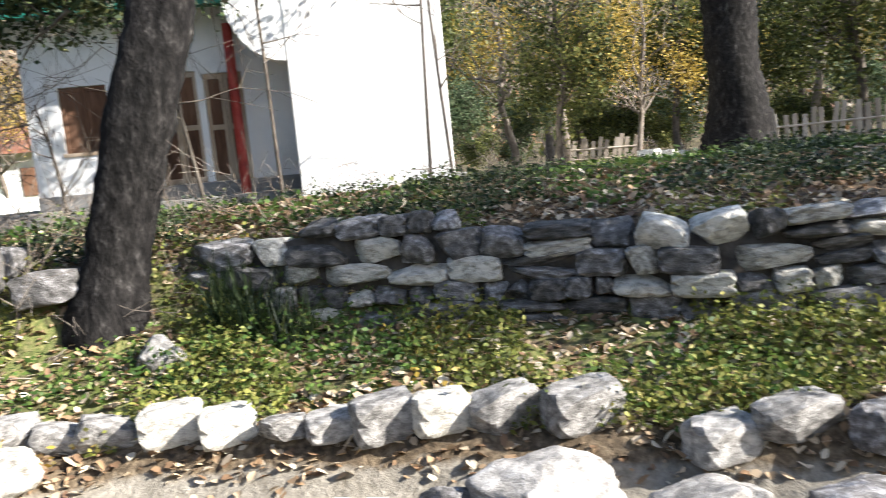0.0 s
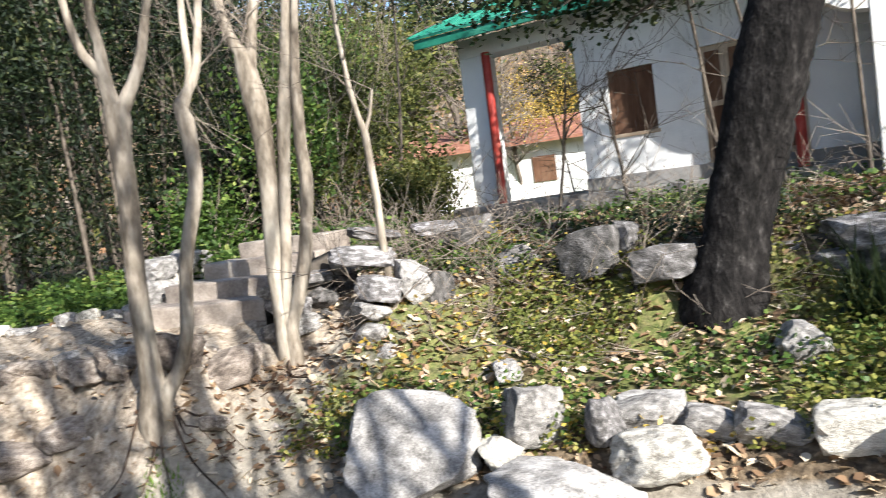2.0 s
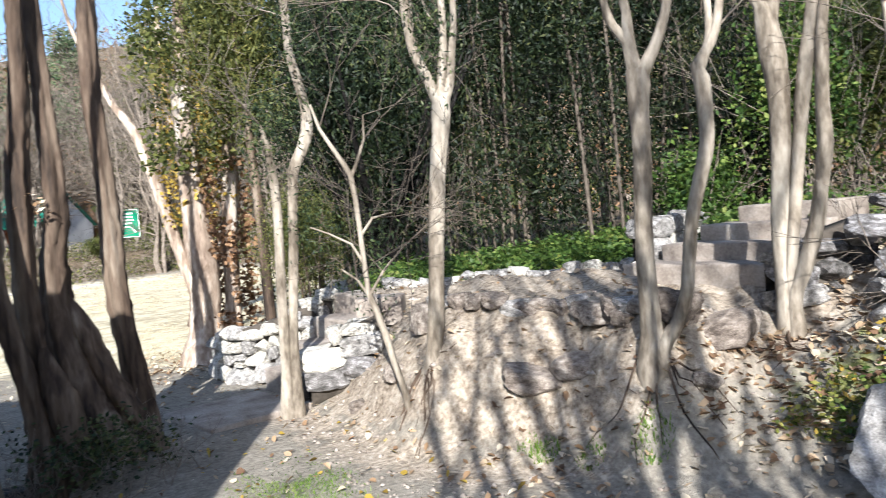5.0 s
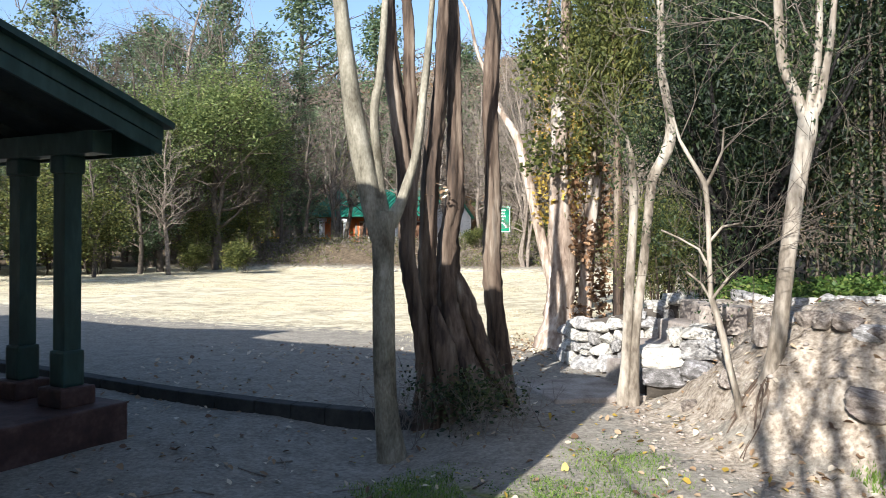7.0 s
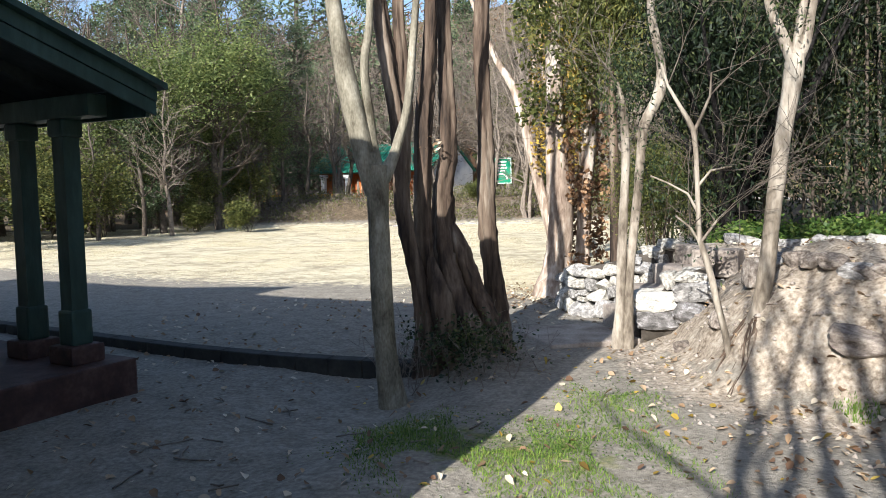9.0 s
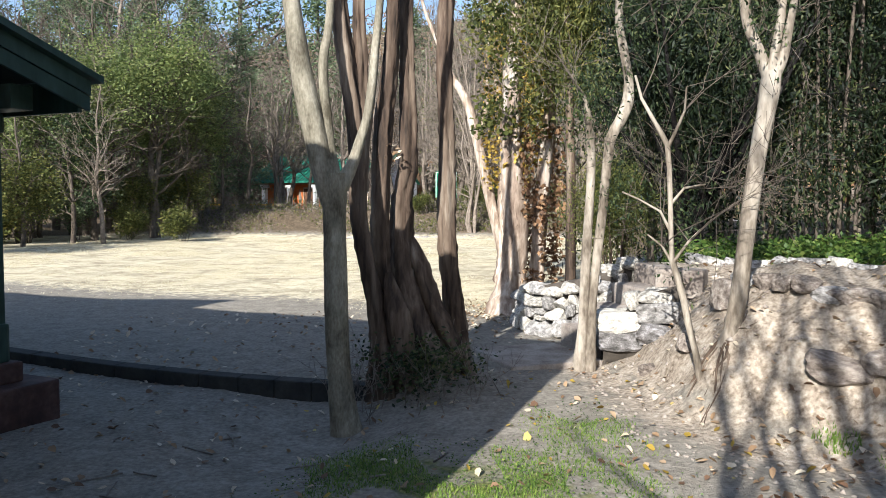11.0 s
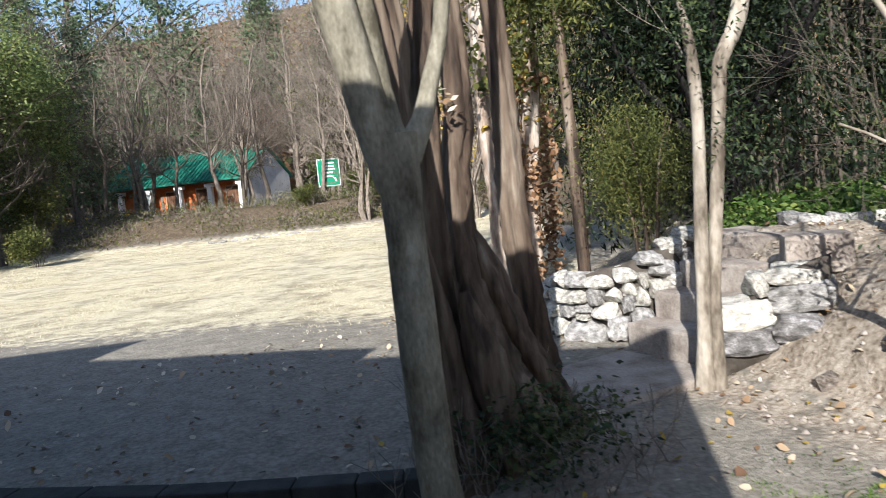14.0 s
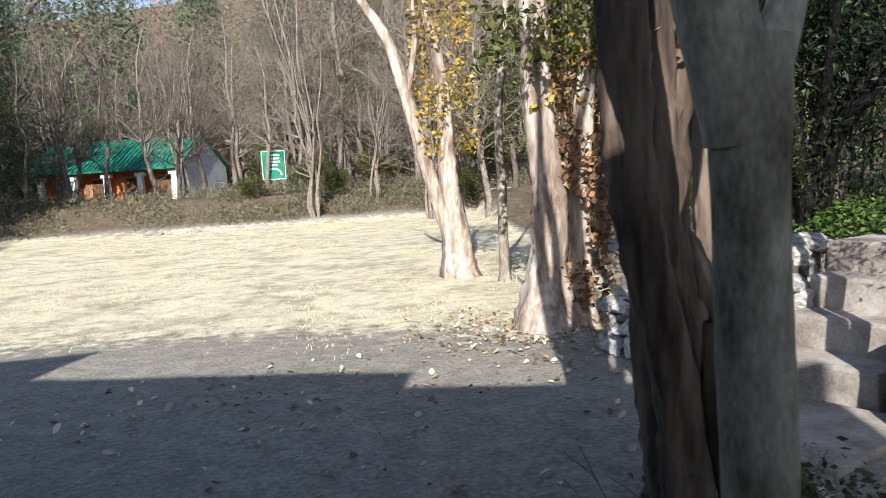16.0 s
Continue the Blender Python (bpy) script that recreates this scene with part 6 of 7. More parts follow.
kinds = {
    "bare": wood_tree(301, 11, TWIG, depth=4, label="bare grey winter tree with fine twigs"),
    "bare2": wood_tree(302, 9, TWIG, depth=4, multi=5, label="pale many-stemmed bare tree"),
    "dark": wood_tree(303, 9, TWIG_DARK, None, depth=4, label="dark crooked bare tree"),
    "rust": wood_tree(304, 10, TWIG, LEAF_BROWN, (2.6, 2.6, 3.2), 110, 12, 0.13, 4, label="nearly bare tree with rusty leaves"),
    "green": wood_tree(305, 9, TWIG_DARK, LEAF_OLIVE, (2.6, 2.6, 3.4), 240, 24, 0.2, 3, label="leafy olive green tree"),
    "deep": wood_tree(306, 10, TWIG_DARK, LEAF_DARK, (2.6, 2.6, 4.0), 260, 24, 0.2, 3, label="dense dark green tree"),
    "pine": wood_tree(307, 15, TWIG_DARK, LEAF_CONIFER, (3.4, 3.4, 5), 330, 24, 0.24, 2, narrow=True, label="tall dark green conifer"),
    "cedar": wood_tree(308, 14, TWIG_DARK, LEAF_CONIFER, (3.6, 3.6, 5), 330, 24, 0.24, 2, narrow=True, label="tall olive green conifer"),
    "gold": wood_tree(309, 8, TWIG, LEAF_YELLOW, (2.4, 2.4, 2.8), 170, 24, 0.14, 3, label="tree with yellow autumn leaves"),
}
def bush(seed, h, w, leaf, label):
    r = np.random.default_rng(seed)
    tr = thing("bush", 0, 0, 0, label, "shrub", "bushes round the lawn")
    pieces = []
    for s in range(7):
        d = np.array([r.normal(0, 0.3), r.normal(0, 0.3), 1.0])
        grow(pieces, (r.normal(0, 0.2), r.normal(0, 0.2), -0.3), d / np.linalg.norm(d), h * 0.6, 0.03, 2, r, 0, 3, 0.45)
    part("trunk", mesh_of("trunk", *join(pieces), TWIG_DARK), tr)
    pts = np.vstack([clumps((r.normal(0, w * 0.4), r.normal(0, w * 0.4), h * r.uniform(0.3, 0.8)), (w * 0.6, w * 0.6, h * 0.3), 40, 24, (0.22, 0.22, 0.2), r, 0.3) for _ in range(6)])
    pts[:, 2] = np.abs(pts[:, 2])
    crown_part(tr, pts, 0.2, 0.1, leaf, r, "foliage")
    return tr


LEAF_FRESH = material("light_green_foliage", [(0.15, (0.065, 0.095, 0.03)), (0.45, (0.15, 0.2, 0.07)), (0.7, (0.25, 0.3, 0.105)), (0.9, (0.3, 0.31, 0.13))], scale=0.6, bump=0, random_amount=0.6, island=True, rough=0.55, translucent=0.45, fine=0.1)
kinds["fresh"] = wood_tree(315, 12, TWIG_DARK, LEAF_FRESH, (2.9, 2.9, 4.4), 520, 30, 0.17, 3, label="broad light green evergreen in full sun")
kinds["bush"] = bush(311, 5.0, 2.2, LEAF_CONIFER, "deep green leafy bush reaching to the ground")
kinds["obush"] = bush(312, 3.6, 1.9, LEAF_OLIVE, "olive green leafy bush reaching to the ground")
kinds["thin"] = wood_tree(313, 8, TWIG_DARK, LEAF_OLIVE, (2.0, 2.0, 3.0), 90, 14, 0.12, 4, label="thin dark tree with sparse leaves")
first = {k: True for k in kinds}


def plant(kind, x, y, scale=1.0, turn=None, dz=0.0):
    m = pose(x, y, hgt(x, y) + dz, 0, 0, g.uniform(0, 360) if turn is None else turn)
    if first[kind]:
        first[kind] = False
        ob = kinds[kind]
        ob.matrix_basis = m
        ob.scale = (scale,) * 3
        return ob
    ob = copy_thing(kinds[kind], m)
    ob.scale = (scale,) * 3
    return ob


def ray_place(h, d):
    return 0.1 + d * math.sin(radians(h)), -1.5 + d * math.cos(radians(h))


# beyond the lawn: evergreens to the west, bare trees to the north
for kind, h, d, s in (("deep", -42, 27, 0.62), ("green", -38, 30, 0.7), ("green", -34, 28, 0.62), ("green", -30, 33, 0.6), ("deep", -27, 36, 0.7), ("bare", -25, 35, 0.6), ("green", -23, 40, 0.55), ("green", -19.5, 42, 0.6),
                      ("cedar", -33, 52, 1.0), ("pine", -28, 56, 1.05), ("cedar", -22, 50, 1.05), ("cedar", -18.5, 54, 1.1), ("pine", -15.5, 57, 0.9), ("pine", -38, 50, 0.95), ("green", -44, 45, 1.1),
                      ("dark", -17, 47, 0.8), ("dark", -13, 48, 0.9), ("dark", -10.5, 50, 0.85), ("dark", -15, 52, 0.95), ("bare", -8, 54, 0.95), ("dark", -6, 56, 0.95), ("bare2", 2.2, 40, 0.85), ("bare2", 6.2, 42, 0.7),
                      ("bare", -2, 62, 1.0), ("bare", 0.5, 58, 1.0), ("rust", -4.5, 75, 1.2), ("rust", -11, 88, 1.3), ("bare", -9, 80, 1.2), ("bare", 3.5, 66, 1.1), ("rust", 5.5, 60, 1.1), ("bare", 8, 55, 1.0), ("green", 1.5, 78, 1.0), ("bare", 10, 48, 1.0),
                      ("rust", 12, 44, 0.95), ("bare2", 9.5, 36, 0.75), ("bare", 13, 34, 0.8), ("bare", -14, 85, 1.2), ("green", -20, 80, 1.3), ("bare", -17, 95, 1.3), ("green", -6, 92, 1.2), ("bare", 1, 92, 1.3), ("green", 16, 40, 1.1),
                      ("bare", -0.5, 47, 0.75), ("bare", 4.6, 50, 0.85), ("dark", 7.5, 47, 0.7), ("bare", 11.2, 58, 1.1), ("bare", -3.2, 98, 1.4), ("rust", 2.8, 105, 1.5), ("rust", 7, 84, 1.3), ("green", -24, 66, 1.2), ("deep", -48, 40, 1.2), ("pine", -43, 60, 1.1)):
    plant(kind, *ray_place(h, d), s)
for k in range(20):     # a dark belt along the west and north of the lawn
    h = -50 + 1.55 * k + g.normal(0, 0.5)
    if k % 2:
        plant("obush" if k % 3 else "bush", *ray_place(h, 33 + 0.35 * k + g.normal(0, 1.5)), g.uniform(0.9, 1.4) * (1 if k < 15 else 0.5))
    plant("thin" if k % 2 else "dark", *ray_place(h + 0.8, 39 + 0.3 * k + g.normal(0, 2)), g.uniform(0.9, 1.3))
for k in range(14):     # tall evergreens behind the belt
    plant(("cedar", "pine", "green")[k % 3], *ray_place(-50 + 2.1 * k + g.normal(0, 0.6), 43 + 0.4 * k + g.normal(0, 2)), g.uniform(0.55, 0.85))
for k in range(16):     # tall dark conifers and crooked trees close behind the lawn's far end
    plant(("pine", "cedar", "bare", "pine")[k % 4], *ray_place(-52 + 2.1 * k + g.normal(0, 0.8), 62 + g.normal(0, 4)), g.uniform(0.95, 1.35))
for k in range(44):     # closed woods on the slope
    plant(("bare", "thin", "green", "cedar", "bare")[k % 5], *ray_place(-36 + 1.15 * k + g.normal(0, 0.6), g.uniform(82, 112)), g.uniform(1.8, 2.6))
for k in range(22):
    h = -24 + 1.9 * k + g.normal(0, 0.4)
    plant(("bare", "thin", "bare2")[k % 3], *ray_place(h, g.uniform(44, 58) if not -19 < h < 0 else g.uniform(84, 96)), g.uniform(1.0, 1.5))
for k in range(90):     # bare woods up the hillside
    h, d = g.uniform(-26, 20), g.uniform(58, 135)
    plant(("bare", "rust", "bare", "bare2", "bare", "thin")[k % 6], *ray_place(h, d), g.uniform(1.0, 1.6))
for k in range(20):     # tall bare trees past the lawn
    plant(("bare", "rust", "bare", "thin", "rust")[k % 5], *(ray_place(g.uniform(0.5, 15), g.uniform(50, 64)) if k < 11 else ray_place(g.uniform(-17, 0), g.uniform(78, 92))), g.uniform(1.1, 1.6))
for x, y, sc in ((-1.2, 41.5, 0.4), (3.2, 41.2, 0.5), (9, 39, 0.6), (2.4, 45, 0.6), (6, 46, 0.7), (11, 41, 0.8)):
    plant("obush", x, y, sc)
for h, d, s in ((-25.5, 38, 0.9), (-21.5, 41, 1.05), (-18, 45, 0.85), (-30, 37, 0.8), (-34, 42, 0.95), (-38, 40, 0.8)):
    plant("fresh", *ray_place(h, d), s)
# behind the thicket and round the white house
for kind, h, d, s in (("deep", 20, 22, 0.95), ("green", 24, 28, 1.1), ("deep", 29, 24, 1.15), ("deep", 35, 22, 1.2), ("deep", 41, 24, 1.2), ("green", 47, 24, 1.1), ("green", 52, 20, 0.95), ("green", 56, 26, 1.2), ("deep", 60, 32, 1.2), ("green", 50, 34, 1.4), ("gold", 65, 30, 0.8), ("green", 70, 44, 1.3), ("bare", 63, 22, 0.6),
                      ("green", 76, 52, 1.5), ("deep", 84, 50, 1.5), ("green", 44, 40, 1.5), ("deep", 33, 40, 1.6), ("green", 92, 48, 1.5)):
    plant(kind, *ray_place(h, d), s)
for kind, x, y, s in (("gold", 19, -5.5, 0.85), ("green", 21, -8, 0.8), ("green", 17.5, -9.5, 0.7), ("gold", 26, -13, 1.0), ("green", 24, -4, 1.0), ("green", 16, -13, 0.8), ("gold", 22, -20, 0.9), ("rust", 18, -18, 0.8), ("green", 30, -20, 1.2), ("deep", 34, -10, 1.3), ("green", 13, -17, 0.8), ("rust", 26, -26, 1.1),
                      ("deep", 40, -24, 1.6), ("green", 33, -32, 1.5), ("gold", 15, -21, 0.9), ("rust", 20, -28, 1.0), ("gold", 18.5, -2.6, 0.5), ("green", 13.8, -5.6, 0.5), ("gold", 15.0, -7.6, 0.5), ("green", 17, -11, 0.6), ("green", 44, -6, 1.6), ("bare", 17, -6.5, 0.6), ("bare", 19, -14, 0.7), ("deep", 26, -38, 1.5)):
    plant(kind, x, y, s)
# unseen trees behind the walk, added to throw striped stem shadows on the bank
for tx, ty, sd in ((0.25, -3.7, 401), (-0.75, -4.2, 402), (-0.25, -5.4, 403), (0.75, -5.0, 404)):
    rr = np.random.default_rng(sd)
    stems_ = []
    z0 = hgt(tx, ty)
    for k in range(7):
        a = k * 0.9 + rr.uniform(0, 0.5)
        o = rr.uniform(0.25, 0.95)
        ca, sa = math.cos(a), math.sin(a)
        st_ = [(tx + 0.12 * ca, ty + 0.12 * sa, z0, 0.075)]
        for f in np.linspace(0.12, 1, 10):
            wig = 0.09 * min(1, 3 * f)
            st_.append((tx + (0.12 + 1.1 * o * f ** 1.2) * ca + rr.normal(0, wig), ty + (0.12 + 1.1 * o * f ** 1.2) * sa + rr.normal(0, wig), z0 + 6.6 * f, 0.07 * (1 - 0.75 * f)))
        stems_.append(st_)
        for j in (5, 7):
            b0 = st_[j]
            e_ = rr.normal(0, 0.35, 2)
            stems_.append([(b0[0], b0[1], b0[2], b0[3] * 0.7)] + [(b0[0] + e_[0] * f + rr.normal(0, 0.05), b0[1] + e_[1] * f + rr.normal(0, 0.05), b0[2] + 1.5 * f, b0[3] * 0.7 * (1 - 0.7 * f)) for f in (0.33, 0.66, 1.0)])
    limb_tree("bank_tree", "pale many-stemmed tree behind the walk", stems_, BARK_PALE, sd, 9, PALE_GROUP, 0.06, 6)
# unseen trees added behind the walk: they throw shade over the bank and the wall
for kind, x, y, s in (("bare", 4.2, -9.5, 0.7), ("deep", 3.3, -9.0, 0.58), ("thin", 2.1, -8.5, 0.52), ("green", 4.6, -12.5, 0.8), ("green", -3.2, -19.5, 0.9)):
    plant(kind, x, y, s)

for k in range(16):     # undergrowth on the terrace
    plant('obush' if k % 3 else 'bush', g.uniform(17, 32), g.uniform(-24, -3), g.uniform(0.35, 0.6))

# ---- low plants, litter and grass ----
def bed(x, y):
    s, z, p = rise(x, y)
    return (s > 0.28) & (s < 2.0) & (y < 2.4)


def cover(name, label, category, pts, size, mat, lift=0.1, up=0.4):
    pts = pts.copy()
    pts[:, 2] += np.abs(g.normal(0, lift, len(pts))) + 0.015
    return stuff(name, label, category, leaves(pts, size, size * 0.6, g, up), mat)


def patchy(pts, f, seed, level):
    return pts[lump(pts[:, 0], pts[:, 1], f, seed) > level]


cover("bed_plants", "low green leafy plants in the stone-edged bed", "plants", patchy(on_ground(60000, g, 3.0, 6.0, -6.0, 2.5, bed), 3, 71, 0.1), 0.045, LEAF_HERB, 0.085)
cover("bed_dark_plants", "green leafy creepers under the wall", "plants", patchy(on_ground(22000, g, 3.0, 6.2, -6.0, 2.2, bed), 2.4, 72, 0.25), 0.05, LEAF_BRIGHT, 0.1)
cover("bed_yellow_leaves", "yellow autumn leaves over the planted bed", "leaf litter", patchy(on_ground(3400, g, 3.0, 6.0, -2.5, 2.6, bed), 2.2, 73, 0.15), 0.05, LEAF_YELLOW, 0.06)
terrace_keep = lambda x, y: (rise(x, y)[0] > 1.95) & (y < 2.6)
cover("terrace_plants", "dark green ground cover on the terrace edge", "plants", patchy(on_ground(60000, g, 4.2, 10.0, -8.0, 3.6, terrace_keep), 1.8, 74, 0.22), 0.05, LEAF_DARK, 0.08)
cover("terrace_bright", "green ground cover in patches on the terrace", "plants", patchy(on_ground(30000, g, 4.2, 14.0, -10.0, 3.6, terrace_keep), 1.4, 75, 0.35), 0.07, LEAF_BRIGHT, 0.06)
verge = lambda x, y: (y > 6.95 - 0.62 * (x - 2.7) + 0.1) & (rise(x, y)[0] > 1.0)
cover("verge_plants", "bright green ground cover beside the path", "plants", on_ground(42000, g, 2.7, 8.0, 4.6, 9.4, verge), 0.07, LEAF_BRIGHT, 0.09)
cover("step_plants", "bright green plants above the steps", "plants", on_ground(9000, g, 5.3, 7.6, 3.6, 6.6), 0.085, LEAF_BRIGHT, 0.16)
slope_keep = lambda x, y: (rise(x, y)[0] > 0.9) & (y > 0.6) & (y < 3.2)
cover("slope_creeper", "yellowing creeper over the rubble slope", "plants", patchy(on_ground(14000, g, 4.0, 7.4, 0.6, 3.2, slope_keep), 2.6, 77, 0.5), 0.05, LEAF_BRIGHT, 0.08)
cover("slope_yellow", "yellow leaves caught on the rubble slope", "leaf litter", patchy(on_ground(1300, g, 4.0, 6.6, 0.4, 3.2, slope_keep), 3.0, 78, 0.35), 0.05, LEAF_YELLOW, 0.1)
# fallen leaves
def litter_set(name, label, n, x0, x1, y0, y1, size, mat, keep=None):
    pts = on_ground(n, g, x0, x1, y0, y1, keep)
    stuff(name, label, "leaf litter", flat_leaves(pts, size, g), mat)


litter_set("fallen_leaves_bed", "brown fallen leaves on the bed and terrace", 30000, 2.6, 9.5, -7, 3.0, 0.065, LEAF_FALLEN, lambda x, y: rise(x, y)[0] > 0.1)
litter_set("fallen_leaves_yard", "scattered pale fallen leaves in the yard", 1300, -4.5, 2.6, 1.0, 9.5, 0.055, LEAF_FALLEN, lambda x, y: rise(x, y)[0] < 0.3)
litter_set("fallen_leaves_grass", "pale and yellow leaves fallen on the grass", 90, -1.4, 2.2, 2.2, 5.8, 0.05, LEAF_YELLOW, lambda x, y: rise(x, y)[0] < 0.2)
litter_set("fallen_leaves_foot", "fallen leaves at the foot of the bank", 1500, 1.5, 4.4, -3.5, 3.6, 0.055, LEAF_FALLEN, lambda x, y: (rise(x, y)[0] < 0.9) & (rise(x, y)[0] > -1.6))
litter_set("fallen_leaves_bank", "brown leaves lodged on the clay bank", 500, 1.4, 4.2, 2.8, 7.0, 0.055, LEAF_FALLEN, lambda x, y: rise(x, y)[0] > 0.0)
litter_set("fallen_leaves_ivy", "dry leaves heaped round the ivy tree", 3600, -1.2, 2.6, 7.8, 12.2, 0.055, LEAF_FALLEN, lambda x, y: (rise(x, y)[0] < 0.4) & (np.exp(-((x - 0.8) ** 2 + (y - 9.9) ** 2) / 1.1) > g.uniform(0.05, 1, len(x))))
# pebbles and crumbs of the bank
peb = on_ground(1300, g, 1.2, 4.6, 2.2, 7.2, lambda x, y: (rise(x, y)[0] > -0.7) & (rise(x, y)[0] < 1.4))
pv, pf = [], np.array([(0, 2, 4), (2, 1, 4), (1, 3, 4), (3, 0, 4), (2, 0, 5), (1, 2, 5), (3, 1, 5), (0, 3, 5)])
octa = np.array([(1, 0, 0), (-1, 0, 0), (0, 1, 0), (0, -1, 0), (0, 0, 0.7), (0, 0, -0.7)], float)
sz = g.uniform(0.006, 0.03, (len(peb), 1, 1)) ** 1.0
pv = (peb[:, None] + octa[None] * sz * g.uniform(0.6, 1.4, (len(peb), 6, 3))).reshape(-1, 3)
stuff("bank_pebbles", "loose pebbles and clods on the clay bank", "pebbles", (pv, (pf[None] + 6 * np.arange(len(peb))[:, None, None]).reshape(-1, 3)), CONCRETE)
# grass
near_keep = lambda x, y: (np.exp(-(((x - 0.35) / 0.8) ** 2 + ((y - 2.7) / 0.9) ** 2)) + 0.7 * np.exp(-(((x - 0.95) / 0.35) ** 2 + ((y - 4.1) / 0.6) ** 2)) + 0.8 * np.exp(-(((x + 0.6) / 0.6) ** 2 + ((y - 3.2) / 0.7) ** 2))) > g.uniform(0.15, 1.0, len(x))
stuff("yard_grass", "thin short green grass under the yard tree", "grass", blades(patchy(on_ground(150000, g, -1.8, 2.4, 0.8, 6.0, near_keep), 7, 79, -0.1), 0.022, g, 1.4, 0.0035), GRASS_GREEN)
cover("yard_clover", "tiny green leaves among the short grass", "plants", patchy(on_ground(24000, g, -1.8, 2.4, 0.8, 6.0, near_keep), 5, 84, 0.0), 0.018, LEAF_BRIGHT, 0.008, 0.3)
lawn_keep = lambda x, y: (x * N2[0] + y * N2[1] > 9.6 + 0.9 * g.standard_normal(len(x))) & (rise(x, y)[0] < 0.0) & (lump(x, y, 0.9, 81) + 0.6 * lump(x, y, 3, 82) + 0.7 * lump(x, y, 11, 83) > 0.1)
stuff("lawn_grass", "dry yellow lawn grass", "grass", blades(on_ground(150000, g, -16, 3.0, 7.0, 24, lawn_keep), 0.03, g, 1.3, 0.006), GRASS_DRY)
stuff("lawn_grass_far", "dry yellow lawn grass further off", "grass", blades(on_ground(40000, g, -24, 8.0, 22, 38, lawn_keep), 0.045, g, 1.2, 0.016), GRASS_DRY)
for x, y, rad, n, hh in ((2.88, 2.78, 0.13, 220, 0.045), (2.46, 3.36, 0.11, 150, 0.04), (2.62, 3.05, 0.1, 90, 0.035), (2.4, 3.5, 0.08, 80, 0.035)):
    a, q_ = g.uniform(0, 6.28, n), rad * np.sqrt(g.uniform(0, 1, n))
    px, py = x + q_ * np.cos(a), y + q_ * np.sin(a)
    tagged(stuff("grass_tuft", "small green grass tuft on the clay bank", "grass", blades(np.stack([px, py, height(px, py)], 1), hh, g, 0.7, 0.006), GRASS_GREEN), group="tufts on the bank")
for x, y, n, hh in ((5.35, -1.0, 130, 0.5), (5.5, -0.8, 100, 0.45), (9.6, 5.3, 110, 0.7), (5.2, -1.3, 80, 0.36)):
    a, q_ = g.uniform(0, 6.28, n), 0.16 * np.sqrt(g.uniform(0, 1, n))
    px, py = x + q_ * np.cos(a), y + q_ * np.sin(a)
    tagged(stuff("iris_clump", "clump of dark strap leaves by the wall", "plant", blades(np.stack([px, py, height(px, py)], 1), hh, g, 0.9, 0.012), LEAF_DARK), group="strap-leaved clumps")
# shoots and leaves round the root of the yard tree
shoots = thing("root_shoots", -0.35, 5.0, hgt(-0.35, 5.0), "thin leafy shoots round the tree root", "shoots")
pieces = []
for k in range(46):
    a, q_ = g.uniform(0, 6.28), g.uniform(0.25, 0.75)
    x, y = -0.3 + q_ * math.cos(a), 4.95 + 0.8 * q_ * math.sin(a)
    d = np.array([g.normal(0, 0.35), g.normal(0, 0.35), 1.0])
    grow(pieces, (x, y, hgt(x, y) - 0.03), d / np.linalg.norm(d), g.uniform(0.14, 0.36), 0.005, 2, g)
part("stems", mesh_of("stems", *join(pieces), TWIG), shoots, "", "stuff")
crown_part(shoots, clumps((-0.3, 4.95, 0.24), (0.65, 0.5, 0.26), 120, 14, (0.09, 0.09, 0.08), g, 0.2), 0.045, 0.026, LEAF_DARK, g, "leaves", 0.5)
sprig = thing("tree_sprig", -0.55, 5.4, 2.0, "yellowed leaf sprig on the yard tree", "foliage")
crown_part(sprig, clumps((-0.55, 5.3, 2.05), (0.25, 0.12, 0.1), 6, 5, (0.05, 0.05, 0.04), g, 0.2), 0.07, 0.03, LEAF_FALLEN, g, "leaves", 0.5)
# exposed roots below the bank trees
for x, y, n in ((3.1, 2.96, 7), (2.1, 4.35, 4), (1.95, 4.5, 3), (4.2, 2.9, 5)):
    for k in range(n):
        a = g.uniform(2.6, 5.6)
        ln = g.uniform(0.25, 0.6)
        pts_ = []
        for f in np.linspace(0, 1, 5):
            px, py = x + ln * f * math.cos(a) + g.normal(0, 0.03), y + ln * f * math.sin(a) + g.normal(0, 0.03)
            pts_.append((px, py, hgt(px, py) + 0.004 * (1 - f), 0.012 * (1 - 0.8 * f)))
        ob = tagged(new("root", mesh_of("root", *tube(pts_, 6, 0.08, 0.15, k), BARK_BROWN)), "exposed brown root creeping over the clay bank", "root", "roots on the bank")
# dry vines tangled along the terrace edge, and sticks in the yard
for x0, x1, y0, y1, n, nm, lab in ((5.0, 7.2, 0.2, 3.2, 90, "dry_vines", "tangle of dry vine stems on the slope"), (6.0, 9.5, -3.5, 3.4, 90, "dry_stems", "dry dead stems on the terrace"), (4.6, 5.8, 1.4, 2.8, 50, "dry_vines", "tangle of dry vine stems above the slabs")):
    pieces = []
    for k in range(n):
        x, y = g.uniform(x0, x1), g.uniform(y0, y1)
        d = np.array([g.normal(0, 0.7), g.normal(0, 0.7), g.uniform(0.15, 0.9)])
        grow(pieces, (x, y, hgt(x, y) - 0.02), d / np.linalg.norm(d), g.uniform(0.25, 0.7), 0.007, 2, g, 0.12)
    tagged(new(nm, mesh_of(nm, *join(pieces), TWIG)), lab, "dry stems", kind="stuff")
